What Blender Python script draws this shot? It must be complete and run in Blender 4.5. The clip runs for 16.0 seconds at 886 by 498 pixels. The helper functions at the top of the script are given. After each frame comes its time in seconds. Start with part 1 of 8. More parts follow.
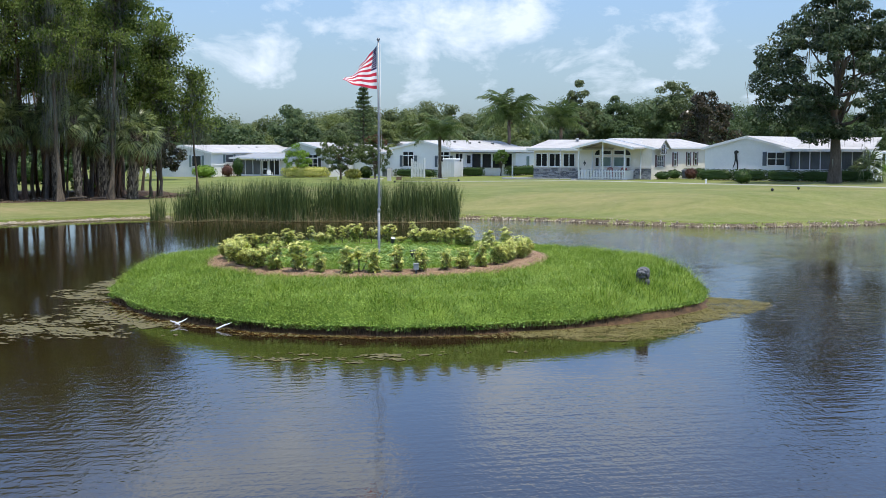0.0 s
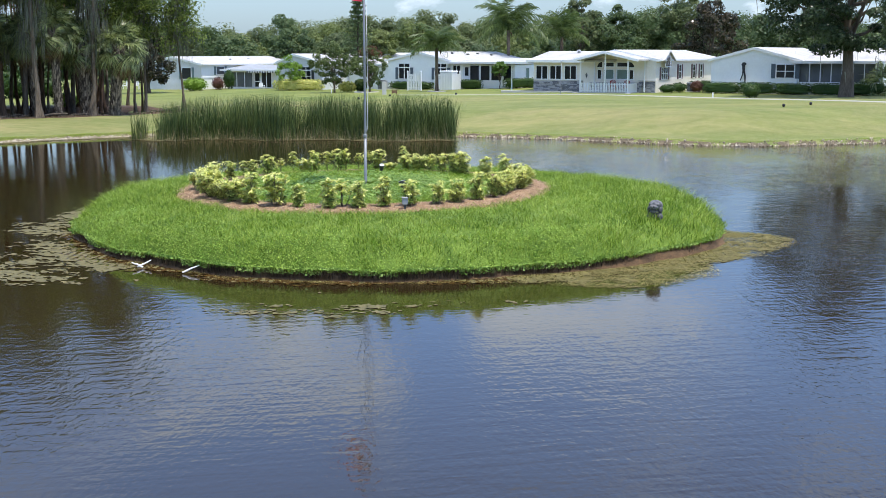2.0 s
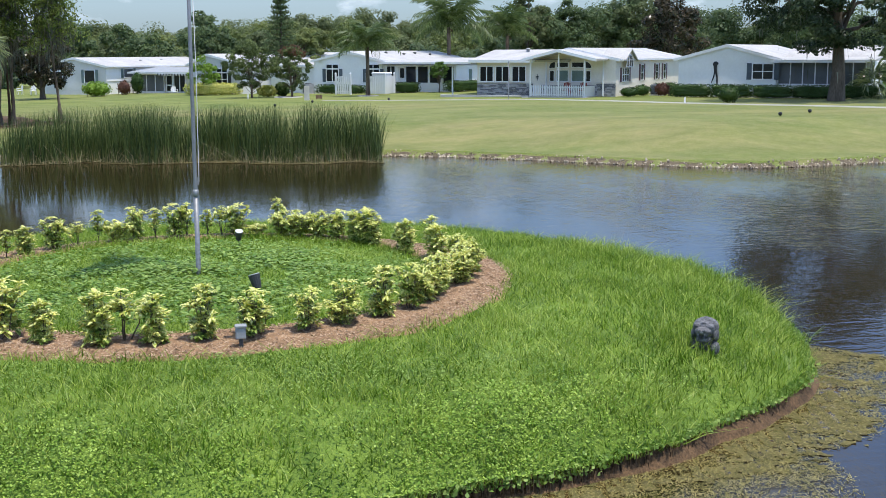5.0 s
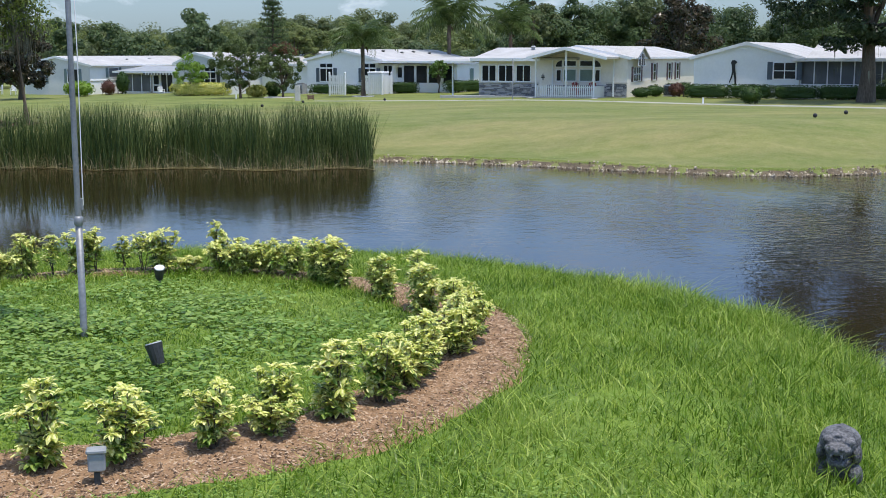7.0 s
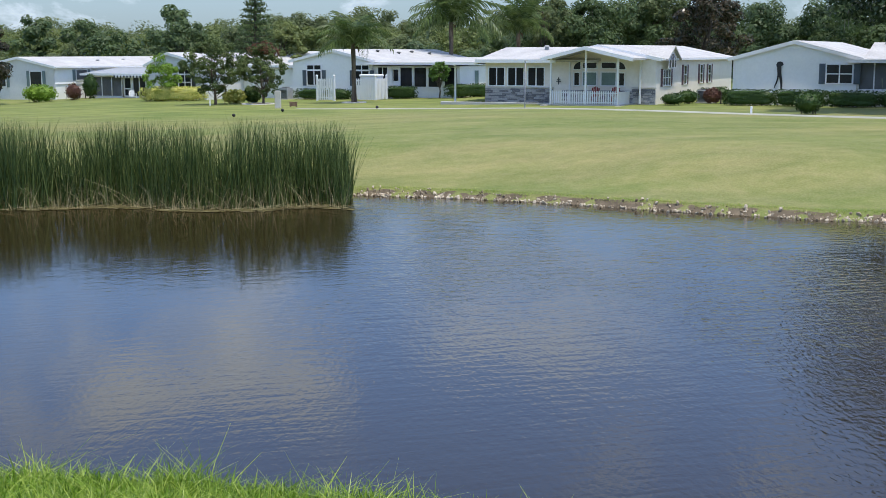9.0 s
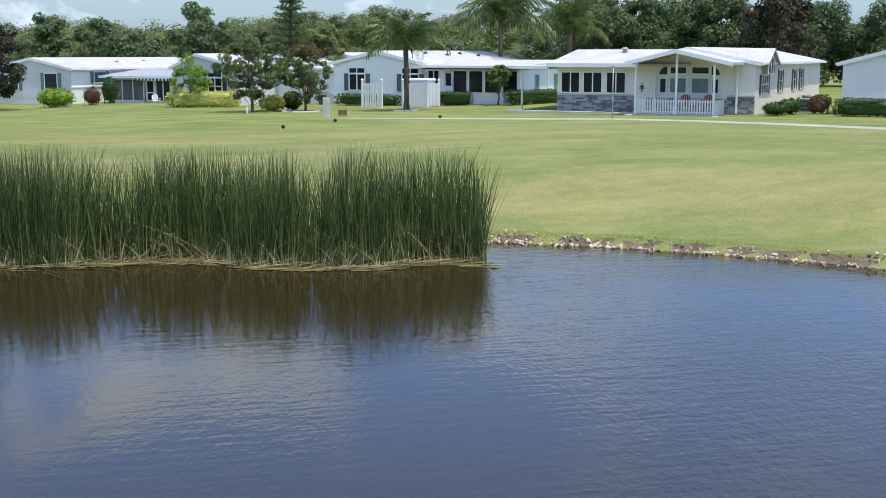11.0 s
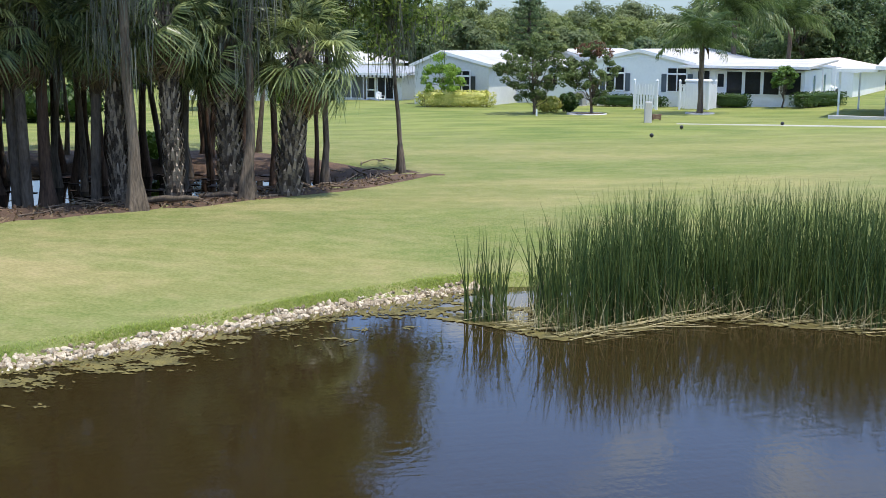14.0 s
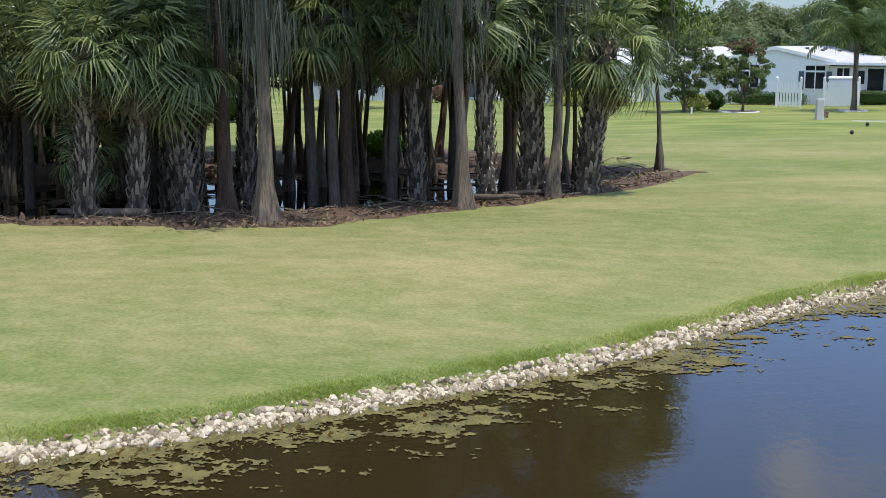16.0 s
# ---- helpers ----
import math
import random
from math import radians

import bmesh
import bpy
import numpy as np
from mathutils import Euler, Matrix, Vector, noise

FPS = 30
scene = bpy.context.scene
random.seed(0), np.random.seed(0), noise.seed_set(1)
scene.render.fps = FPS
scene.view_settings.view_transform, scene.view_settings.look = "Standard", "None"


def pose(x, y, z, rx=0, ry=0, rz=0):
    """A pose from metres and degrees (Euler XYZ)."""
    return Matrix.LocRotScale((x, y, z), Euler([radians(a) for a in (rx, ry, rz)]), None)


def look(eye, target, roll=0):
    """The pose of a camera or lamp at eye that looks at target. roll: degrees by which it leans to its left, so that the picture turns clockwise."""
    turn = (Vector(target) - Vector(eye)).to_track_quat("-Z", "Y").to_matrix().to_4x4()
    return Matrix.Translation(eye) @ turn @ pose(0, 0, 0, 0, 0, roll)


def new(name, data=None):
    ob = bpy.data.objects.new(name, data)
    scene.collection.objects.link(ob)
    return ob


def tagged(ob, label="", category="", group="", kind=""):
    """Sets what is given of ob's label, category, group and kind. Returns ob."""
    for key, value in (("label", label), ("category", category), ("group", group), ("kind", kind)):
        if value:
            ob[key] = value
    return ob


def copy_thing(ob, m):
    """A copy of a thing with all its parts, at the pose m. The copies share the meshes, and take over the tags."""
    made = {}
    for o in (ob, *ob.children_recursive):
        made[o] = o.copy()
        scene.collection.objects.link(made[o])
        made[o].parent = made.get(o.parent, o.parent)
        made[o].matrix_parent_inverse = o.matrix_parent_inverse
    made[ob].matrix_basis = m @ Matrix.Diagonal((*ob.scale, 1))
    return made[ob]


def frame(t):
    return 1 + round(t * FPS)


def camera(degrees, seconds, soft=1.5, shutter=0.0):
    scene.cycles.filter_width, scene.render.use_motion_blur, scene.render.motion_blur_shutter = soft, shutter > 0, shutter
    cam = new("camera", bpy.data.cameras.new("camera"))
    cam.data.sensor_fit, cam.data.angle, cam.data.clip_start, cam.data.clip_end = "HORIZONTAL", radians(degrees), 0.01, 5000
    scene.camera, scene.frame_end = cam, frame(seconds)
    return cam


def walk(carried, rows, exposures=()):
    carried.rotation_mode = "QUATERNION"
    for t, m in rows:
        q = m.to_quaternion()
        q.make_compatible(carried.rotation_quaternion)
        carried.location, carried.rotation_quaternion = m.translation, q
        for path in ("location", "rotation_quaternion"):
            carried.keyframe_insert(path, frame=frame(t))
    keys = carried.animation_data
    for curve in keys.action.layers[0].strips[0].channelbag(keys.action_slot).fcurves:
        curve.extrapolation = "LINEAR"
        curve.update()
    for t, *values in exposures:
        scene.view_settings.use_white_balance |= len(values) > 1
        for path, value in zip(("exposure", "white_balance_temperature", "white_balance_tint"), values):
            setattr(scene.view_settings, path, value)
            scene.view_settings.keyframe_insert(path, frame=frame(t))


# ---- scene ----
cam = camera(40.0, 16.0, soft=0.85)
PATH = [
    (0.0, pose(-0.48, -22.75, 4.53, 85.05, -0.08, 2.67)),
    (0.5, pose(-0.45, -21.31, 4.67, 82.93, -0.10, 2.66)),
    (1.0, pose(-0.44, -20.80, 4.74, 80.99, -0.17, 2.64)),
    (1.5, pose(-0.44, -20.65, 4.71, 80.82, -0.13, 2.63)),
    (2.0, pose(-0.45, -19.67, 4.79, 80.83, -0.01, 2.61)),
    (2.3, pose(-0.40, -18.45, 4.78, 80.78, -0.03, 2.22)),
    (2.4, pose(-0.39, -18.05, 4.77, 80.77, 1.83, 1.19)),
    (2.5, pose(-0.37, -17.64, 4.77, 80.84, 4.53, 0.41)),
    (2.6, pose(-0.36, -17.10, 4.76, 80.79, 4.73, 0.06)),
    (2.8, pose(-0.33, -16.03, 4.75, 80.81, 2.47, -0.04)),
    (3.0, pose(-0.30, -14.95, 4.74, 80.85, 1.17, -0.06)),
    (3.5, pose(-0.24, -11.70, 4.64, 80.86, 0.16, -0.07)),
    (4.0, pose(-0.21, -8.59, 4.86, 80.84, 0.14, -0.09)),
    (4.2, pose(-0.19, -7.72, 4.88, 80.80, 0.16, -0.09)),
    (6.3, pose(-0.05, -3.56, 4.42, 80.95, 0.29, -0.01)),
    (6.5, pose(-0.03, -2.73, 4.40, 80.98, 0.29, -0.00)),
    (7.0, pose(0.00, 0.00, 4.37, 80.94, 0.10, 0.01)),
    (7.5, pose(0.08, 2.92, 4.37, 80.92, 0.19, 0.04)),
    (8.0, pose(0.16, 5.85, 4.40, 80.90, 0.18, 0.07)),
    (10.5, pose(-1.54, 18.70, 4.65, 80.88, 0.08, 0.20)),
    (11.0, pose(-3.75, 20.29, 4.70, 80.86, 0.00, 0.27)),
    (11.5, pose(-6.65, 21.24, 4.78, 80.80, 0.03, 0.30)),
    (12.0, pose(-9.36, 22.16, 4.97, 80.68, -0.02, 0.51)),
    (12.5, pose(-12.07, 22.92, 5.00, 80.64, 0.08, 0.68)),
    (13.0, pose(-14.72, 23.55, 5.19, 80.45, -0.12, 0.82)),
    (13.5, pose(-17.82, 23.83, 5.35, 80.28, -0.44, 1.04)),
    (14.0, pose(-20.84, 24.12, 5.40, 80.27, -0.34, 1.12)),
    (14.5, pose(-23.31, 24.28, 5.33, 80.27, -0.28, 1.12)),
    (15.0, pose(-25.89, 24.39, 5.26, 80.33, -0.17, 1.13)),
    (15.5, pose(-28.55, 24.37, 5.26, 80.31, -0.05, 1.12)),
    (16.0, pose(-30.10, 24.43, 5.22, 80.31, -0.06, 1.12)),
]
walk(cam, PATH, [(0.0, -0.22), (1.5, 0.05), (2.5, 0.09), (4.0, 0.0), (7.0, -0.32), (8.2, -0.28), (12.5, 0.06), (14.5, 0.12), (16.0, -0.04)])

# ---- world, sun ----
SUN_AZ, SUN_EL = radians(48.0), radians(74.0)   # azimuth from -y towards +x
world = bpy.data.worlds.new("sky")
scene.world = world
world.use_nodes = True
wn, wl = world.node_tree.nodes, world.node_tree.links
wn.clear()
w_out = wn.new("ShaderNodeOutputWorld")
w_bg = wn.new("ShaderNodeBackground")
w_bg.inputs["Strength"].default_value = 0.155
sky = wn.new("ShaderNodeTexSky")
sky.sky_type = "NISHITA"
sky.sun_disc = False
sky.sun_elevation = SUN_EL
sky.sun_rotation = math.pi - SUN_AZ
sky.air_density, sky.dust_density, sky.ozone_density = 1.0, 0.6, 1.5
w_tc = wn.new("ShaderNodeTexCoord")
w_sep = wn.new("ShaderNodeSeparateXYZ")
wl.new(w_tc.outputs["Generated"], w_sep.inputs[0])
# clouds lie on a flat layer overhead: the direction is divided by its height
w_h = wn.new("ShaderNodeMath"); w_h.operation = "MAXIMUM"; w_h.inputs[1].default_value = 0.0
wl.new(w_sep.outputs["Z"], w_h.inputs[0])
w_add = wn.new("ShaderNodeMath"); w_add.operation = "ADD"; w_add.inputs[1].default_value = 0.45
wl.new(w_h.outputs[0], w_add.inputs[0])
w_div = wn.new("ShaderNodeVectorMath"); w_div.operation = "DIVIDE"
w_cmb = wn.new("ShaderNodeCombineXYZ")
for k in range(3):
    wl.new(w_add.outputs[0], w_cmb.inputs[k])
wl.new(w_tc.outputs["Generated"], w_div.inputs[0])
wl.new(w_cmb.outputs[0], w_div.inputs[1])
w_map = wn.new("ShaderNodeMapping")
w_map.inputs["Location"].default_value = (-19.53, -6.21, 12.44)
w_map.inputs["Scale"].default_value = (1.0, 0.62, 1.35)
wl.new(w_div.outputs[0], w_map.inputs["Vector"])
w_noise = wn.new("ShaderNodeTexNoise")
w_noise.inputs["Scale"].default_value = 7.0
w_noise.inputs["Detail"].default_value = 9.0
w_noise.inputs["Roughness"].default_value = 0.60
w_noise.inputs["Distortion"].default_value = 0.25
wl.new(w_map.outputs[0], w_noise.inputs["Vector"])
w_ramp = wn.new("ShaderNodeValToRGB")
w_ramp.color_ramp.elements[0].position, w_ramp.color_ramp.elements[0].color = 0.555, (0, 0, 0, 1)
w_ramp.color_ramp.elements[1].position, w_ramp.color_ramp.elements[1].color = 0.74, (1, 1, 1, 1)
w_up = wn.new("ShaderNodeMath"); w_up.operation = "MULTIPLY_ADD"; w_up.inputs[1].default_value = 0.17
wl.new(w_h.outputs[0], w_up.inputs[0]); wl.new(w_noise.outputs["Fac"], w_up.inputs[2])
# banks of cumulus standing higher up, which the pond mirrors: direction, half width and height, weight
w_sum = w_up.outputs[0]
w_rag = wn.new("ShaderNodeTexNoise"); w_rag.inputs["Scale"].default_value = 9.0; w_rag.inputs["Detail"].default_value = 5.0
wl.new(w_tc.outputs["Generated"], w_rag.inputs["Vector"])
w_wob = wn.new("ShaderNodeVectorMath"); w_wob.operation = "MULTIPLY_ADD"; w_wob.inputs[1].default_value = (0.22, 0.0, 0.07)
w_off = wn.new("ShaderNodeVectorMath"); w_off.operation = "SUBTRACT"; w_off.inputs[1].default_value = (0.11, 0.0, 0.035)
wl.new(w_tc.outputs["Generated"], w_off.inputs[0])
wl.new(w_rag.outputs["Color"], w_wob.inputs[0]); wl.new(w_off.outputs[0], w_wob.inputs[2])
for w_c, w_s, w_a in (((-0.24, 0.93, 0.255), (0.20, 0.045), 0.13), ((0.065, 0.96, 0.212), (0.12, 0.046), 0.19), ((0.19, 0.92, 0.345), (0.26, 0.045), 0.04), ((0.10, 0.93, 0.285), (0.13, 0.05), -0.10), ((-0.10, 0.93, 0.345), (0.34, 0.05), -0.10),
                      ((-0.05, 0.99, 0.090), (0.12, 0.034), 0.13), ((0.085, 0.99, 0.062), (0.04, 0.014), 0.09), ((0.20, 0.97, 0.070), (0.05, 0.014), 0.07), ((-0.22, 0.97, 0.092), (0.07, 0.018), 0.03)):
    w_d = wn.new("ShaderNodeVectorMath"); w_d.operation = "SUBTRACT"; w_d.inputs[1].default_value = w_c
    wl.new(w_wob.outputs[0], w_d.inputs[0])
    w_m = wn.new("ShaderNodeVectorMath"); w_m.operation = "MULTIPLY"; w_m.inputs[1].default_value = (1 / w_s[0], 0.8, 1 / w_s[1])
    wl.new(w_d.outputs[0], w_m.inputs[0])
    w_l = wn.new("ShaderNodeVectorMath"); w_l.operation = "LENGTH"
    wl.new(w_m.outputs[0], w_l.inputs[0])
    w_r = wn.new("ShaderNodeMapRange"); w_r.interpolation_type = "SMOOTHSTEP"
    w_r.inputs["From Min"].default_value, w_r.inputs["From Max"].default_value = 0.2, 1.3
    w_r.inputs["To Min"].default_value, w_r.inputs["To Max"].default_value = w_a, 0.0
    wl.new(w_l.outputs["Value"], w_r.inputs["Value"])
    w_p = wn.new("ShaderNodeMath"); w_p.operation = "ADD"
    wl.new(w_sum, w_p.inputs[0]); wl.new(w_r.outputs[0], w_p.inputs[1])
    w_sum = w_p.outputs[0]
wl.new(w_sum, w_ramp.inputs["Fac"])
w_tint = wn.new("ShaderNodeMix"); w_tint.data_type = "RGBA"; w_tint.blend_type = "MULTIPLY"
w_tint.inputs["Factor"].default_value = 1.0
w_el = wn.new("ShaderNodeValToRGB")   # deeper blue above the haze of the horizon
for w_k, (w_p, w_c) in enumerate(((0.0, (0.50, 0.67, 1.02)), (1.0, (0.9, 1.05, 1.35)), (0.35, (1.55, 1.86, 2.36)), (0.18, (1.06, 1.27, 1.66)), (0.07, (0.72, 0.81, 0.99)), (0.12, (0.87, 0.965, 1.16)))):
    w_e = w_el.color_ramp.elements[w_k] if w_k < 2 else w_el.color_ramp.elements.new(w_p)
    w_e.position, w_e.color = w_p, (*w_c, 1)
wl.new(w_h.outputs[0], w_el.inputs["Fac"])
wl.new(w_el.outputs["Color"], w_tint.inputs["B"])
wl.new(sky.outputs[0], w_tint.inputs["A"])
w_mix = wn.new("ShaderNodeMix"); w_mix.data_type = "RGBA"
w_mix.inputs["B"].default_value = (6.7, 7.6, 8.9, 1)
wl.new(w_tint.outputs["Result"], w_mix.inputs["A"])
wl.new(w_ramp.outputs["Color"], w_mix.inputs["Factor"])
wl.new(w_mix.outputs["Result"], w_bg.inputs["Color"])
wl.new(w_bg.outputs[0], w_out.inputs[0])

sun_data = bpy.data.lights.new("sun", "SUN")
sun_data.energy, sun_data.angle, sun_data.color = 4.8, radians(0.5), (1.0, 0.955, 0.88)
sun = new("sun", sun_data)
SUN_DIR = Vector((math.sin(SUN_AZ) * math.cos(SUN_EL), -math.cos(SUN_AZ) * math.cos(SUN_EL), math.sin(SUN_EL)))
sun.matrix_world = look(SUN_DIR * 100, (0, 0, 0))


# ---- materials ----
def material(name, dark, light, scale=4.0, rough=0.8, bump=0.0, fine=40.0, metal=0.0, spec=0.4, stretch=(1, 1, 1), island=0.0, obj_rand=0.0, detail=6.0, mid=None, world_space=True):
    """A procedural surface: two colours mixed by broad and fine noise, with relief from the fine one."""
    m = bpy.data.materials.new(name)
    m.use_nodes = True
    n, l = m.node_tree.nodes, m.node_tree.links
    p = n["Principled BSDF"]
    p.inputs["Roughness"].default_value, p.inputs["Metallic"].default_value = rough, metal
    p.inputs["Specular IOR Level"].default_value = spec
    if world_space:
        src = n.new("ShaderNodeNewGeometry").outputs["Position"]
    else:
        src = n.new("ShaderNodeTexCoord").outputs["Object"]
    mp = n.new("ShaderNodeMapping")
    mp.inputs["Scale"].default_value = stretch
    l.new(src, mp.inputs["Vector"])
    a = n.new("ShaderNodeTexNoise"); a.inputs["Scale"].default_value = scale; a.inputs["Detail"].default_value = detail
    b = n.new("ShaderNodeTexNoise"); b.inputs["Scale"].default_value = fine; b.inputs["Detail"].default_value = 3.0
    for t in (a, b):
        l.new(mp.outputs[0], t.inputs["Vector"])
    s = n.new("ShaderNodeMath"); s.operation = "MULTIPLY_ADD"; s.inputs[1].default_value = 0.45
    l.new(b.outputs["Fac"], s.inputs[0]); 
    s2 = n.new("ShaderNodeMath"); s2.operation = "MULTIPLY"; s2.inputs[1].default_value = 0.55
    l.new(a.outputs["Fac"], s2.inputs[0]); l.new(s2.outputs[0], s.inputs[2])
    out = s.outputs[0]
    if island or obj_rand:
        src2 = n.new("ShaderNodeNewGeometry").outputs["Random Per Island"] if island else n.new("ShaderNodeObjectInfo").outputs["Random"]
        k = island or obj_rand
        q = n.new("ShaderNodeMath"); q.operation = "MULTIPLY_ADD"; q.inputs[1].default_value = k
        l.new(src2, q.inputs[0])
        q2 = n.new("ShaderNodeMath"); q2.operation = "ADD"; q2.inputs[1].default_value = -0.5 * k
        l.new(out, q2.inputs[0]); l.new(q2.outputs[0], q.inputs[2])
        out = q.outputs[0]
    r = n.new("ShaderNodeValToRGB")
    r.color_ramp.elements[0].position, r.color_ramp.elements[0].color = 0.33, (*dark, 1)
    r.color_ramp.elements[1].position, r.color_ramp.elements[1].color = 0.67, (*light, 1)
    if mid:
        e = r.color_ramp.elements.new(0.5); e.color = (*mid, 1)
    l.new(out, r.inputs["Fac"])
    l.new(r.outputs["Color"], p.inputs["Base Color"])
    if bump:
        bp = n.new("ShaderNodeBump"); bp.inputs["Strength"].default_value = bump; bp.inputs["Distance"].default_value = 0.02
        l.new(b.outputs["Fac"], bp.inputs["Height"]); l.new(bp.outputs[0], p.inputs["Normal"])
    return m


def leafy(name, dark, light, rough=0.5, trans=0.35, scale=2.0, third=None, vary=0.45):
    """Leaf material: colour varies leaf by leaf and over the crown, with some light passing through."""
    m = material(name, dark, light, scale=scale, rough=rough, fine=15.0, island=vary, spec=0.3, mid=third)
    n, l = m.node_tree.nodes, m.node_tree.links
    p = n["Principled BSDF"]
    col = p.inputs["Base Color"].links[0].from_socket
    t = n.new("ShaderNodeBsdfTranslucent")
    l.new(col, t.inputs["Color"])
    mix = n.new("ShaderNodeMixShader"); mix.inputs[0].default_value = trans
    l.new(p.outputs[0], mix.inputs[1]); l.new(t.outputs[0], mix.inputs[2])
    l.new(mix.outputs[0], n["Material Output"].inputs["Surface"])
    return m


def water_material(name, tint, ripple=1.0):
    """Dark pond water: wavelets run across it, strong in breezy patches and faint in sheltered ones."""
    m = bpy.data.materials.new(name)
    m.use_nodes = True
    n, l = m.node_tree.nodes, m.node_tree.links
    p = n["Principled BSDF"]
    p.inputs["Base Color"].default_value = (*tint, 1)
    p.inputs["Roughness"].default_value = 0.015
    p.inputs["IOR"].default_value = 1.333
    g = n.new("ShaderNodeNewGeometry")

    def tex(scale, detail, stretch, rot, dist=0.0):
        mp = n.new("ShaderNodeMapping"); mp.inputs["Rotation"].default_value = (0, 0, rot); mp.inputs["Scale"].default_value = stretch
        l.new(g.outputs["Position"], mp.inputs["Vector"])
        t = n.new("ShaderNodeTexNoise"); t.inputs["Scale"].default_value = scale; t.inputs["Detail"].default_value = detail; t.inputs["Distortion"].default_value = dist
        l.new(mp.outputs[0], t.inputs["Vector"])
        return t.outputs["Fac"]

    def span(src, a, b, lo, hi):
        r = n.new("ShaderNodeMapRange"); r.interpolation_type = "SMOOTHSTEP"
        r.inputs["From Min"].default_value, r.inputs["From Max"].default_value = a, b
        r.inputs["To Min"].default_value, r.inputs["To Max"].default_value = lo, hi
        l.new(src, r.inputs["Value"])
        return r.outputs[0]

    def calc(op, a, b):
        x = n.new("ShaderNodeMath"); x.operation = op
        for k, v in enumerate((a, b)):
            if isinstance(v, float):
                x.inputs[k].default_value = v
            else:
                l.new(v, x.inputs[k])
        return x.outputs[0]
    fine = tex(12.0, 3.0, (1.0, 0.5, 1.0), 0.45, 0.4)
    mid = tex(2.6, 2.0, (1.0, 0.42, 1.0), 0.62, 0.7)
    swell = tex(0.8, 1.0, (1.0, 0.5, 1.0), 0.3, 0.3)
    def crests(scale, long, rot):
        mp = n.new("ShaderNodeMapping"); mp.vector_type = "TEXTURE"; mp.inputs["Rotation"].default_value = (0, 0, rot); mp.inputs["Scale"].default_value = (long, 1.0, 1.0)
        l.new(g.outputs["Position"], mp.inputs["Vector"])
        t = n.new("ShaderNodeTexNoise"); t.inputs["Scale"].default_value = scale; t.inputs["Detail"].default_value = 1.0; t.inputs["Distortion"].default_value = 0.35
        l.new(mp.outputs[0], t.inputs["Vector"])
        return t.outputs["Fac"]
    comb = calc("ADD", crests(5.2, 5.5, 0.27), calc("MULTIPLY", crests(3.4, 4.0, 0.05), 0.5))
    gust = span(tex(0.16, 3.0, (1.0, 0.45, 1.0), -0.5), 0.40, 0.62, 0.30, 1.0)
    # the rushes and the grove shelter one side of the pond
    sp = n.new("ShaderNodeSeparateXYZ"); l.new(g.outputs["Position"], sp.inputs[0])
    lee = calc("MAXIMUM", span(sp.outputs["X"], -13.0, 11.0, 0.30 * ripple, 0.95 * ripple), calc("MULTIPLY", span(sp.outputs["Y"], 5.0, -3.0, 0.0, 0.9 * ripple), span(sp.outputs["X"], 1.5, -5.0, 0.45, 1.0)))
    lee = calc("ADD", lee, calc("MULTIPLY", span(sp.outputs["X"], -8.0, 5.0, 0.0, 1.1 * ripple), span(sp.outputs["Y"], 14.0, 26.0, 0.0, 1.0)))
    height = calc("ADD", calc("MULTIPLY", comb, 0.17), calc("ADD", calc("MULTIPLY", fine, 0.18), calc("ADD", calc("MULTIPLY", mid, 0.22), calc("MULTIPLY", swell, 0.16))))
    bp = n.new("ShaderNodeBump"); bp.inputs["Distance"].default_value = 0.045
    l.new(calc("MULTIPLY", gust, lee), bp.inputs["Strength"]); l.new(height, bp.inputs["Height"])
    l.new(bp.outputs[0], p.inputs["Normal"])
    return m


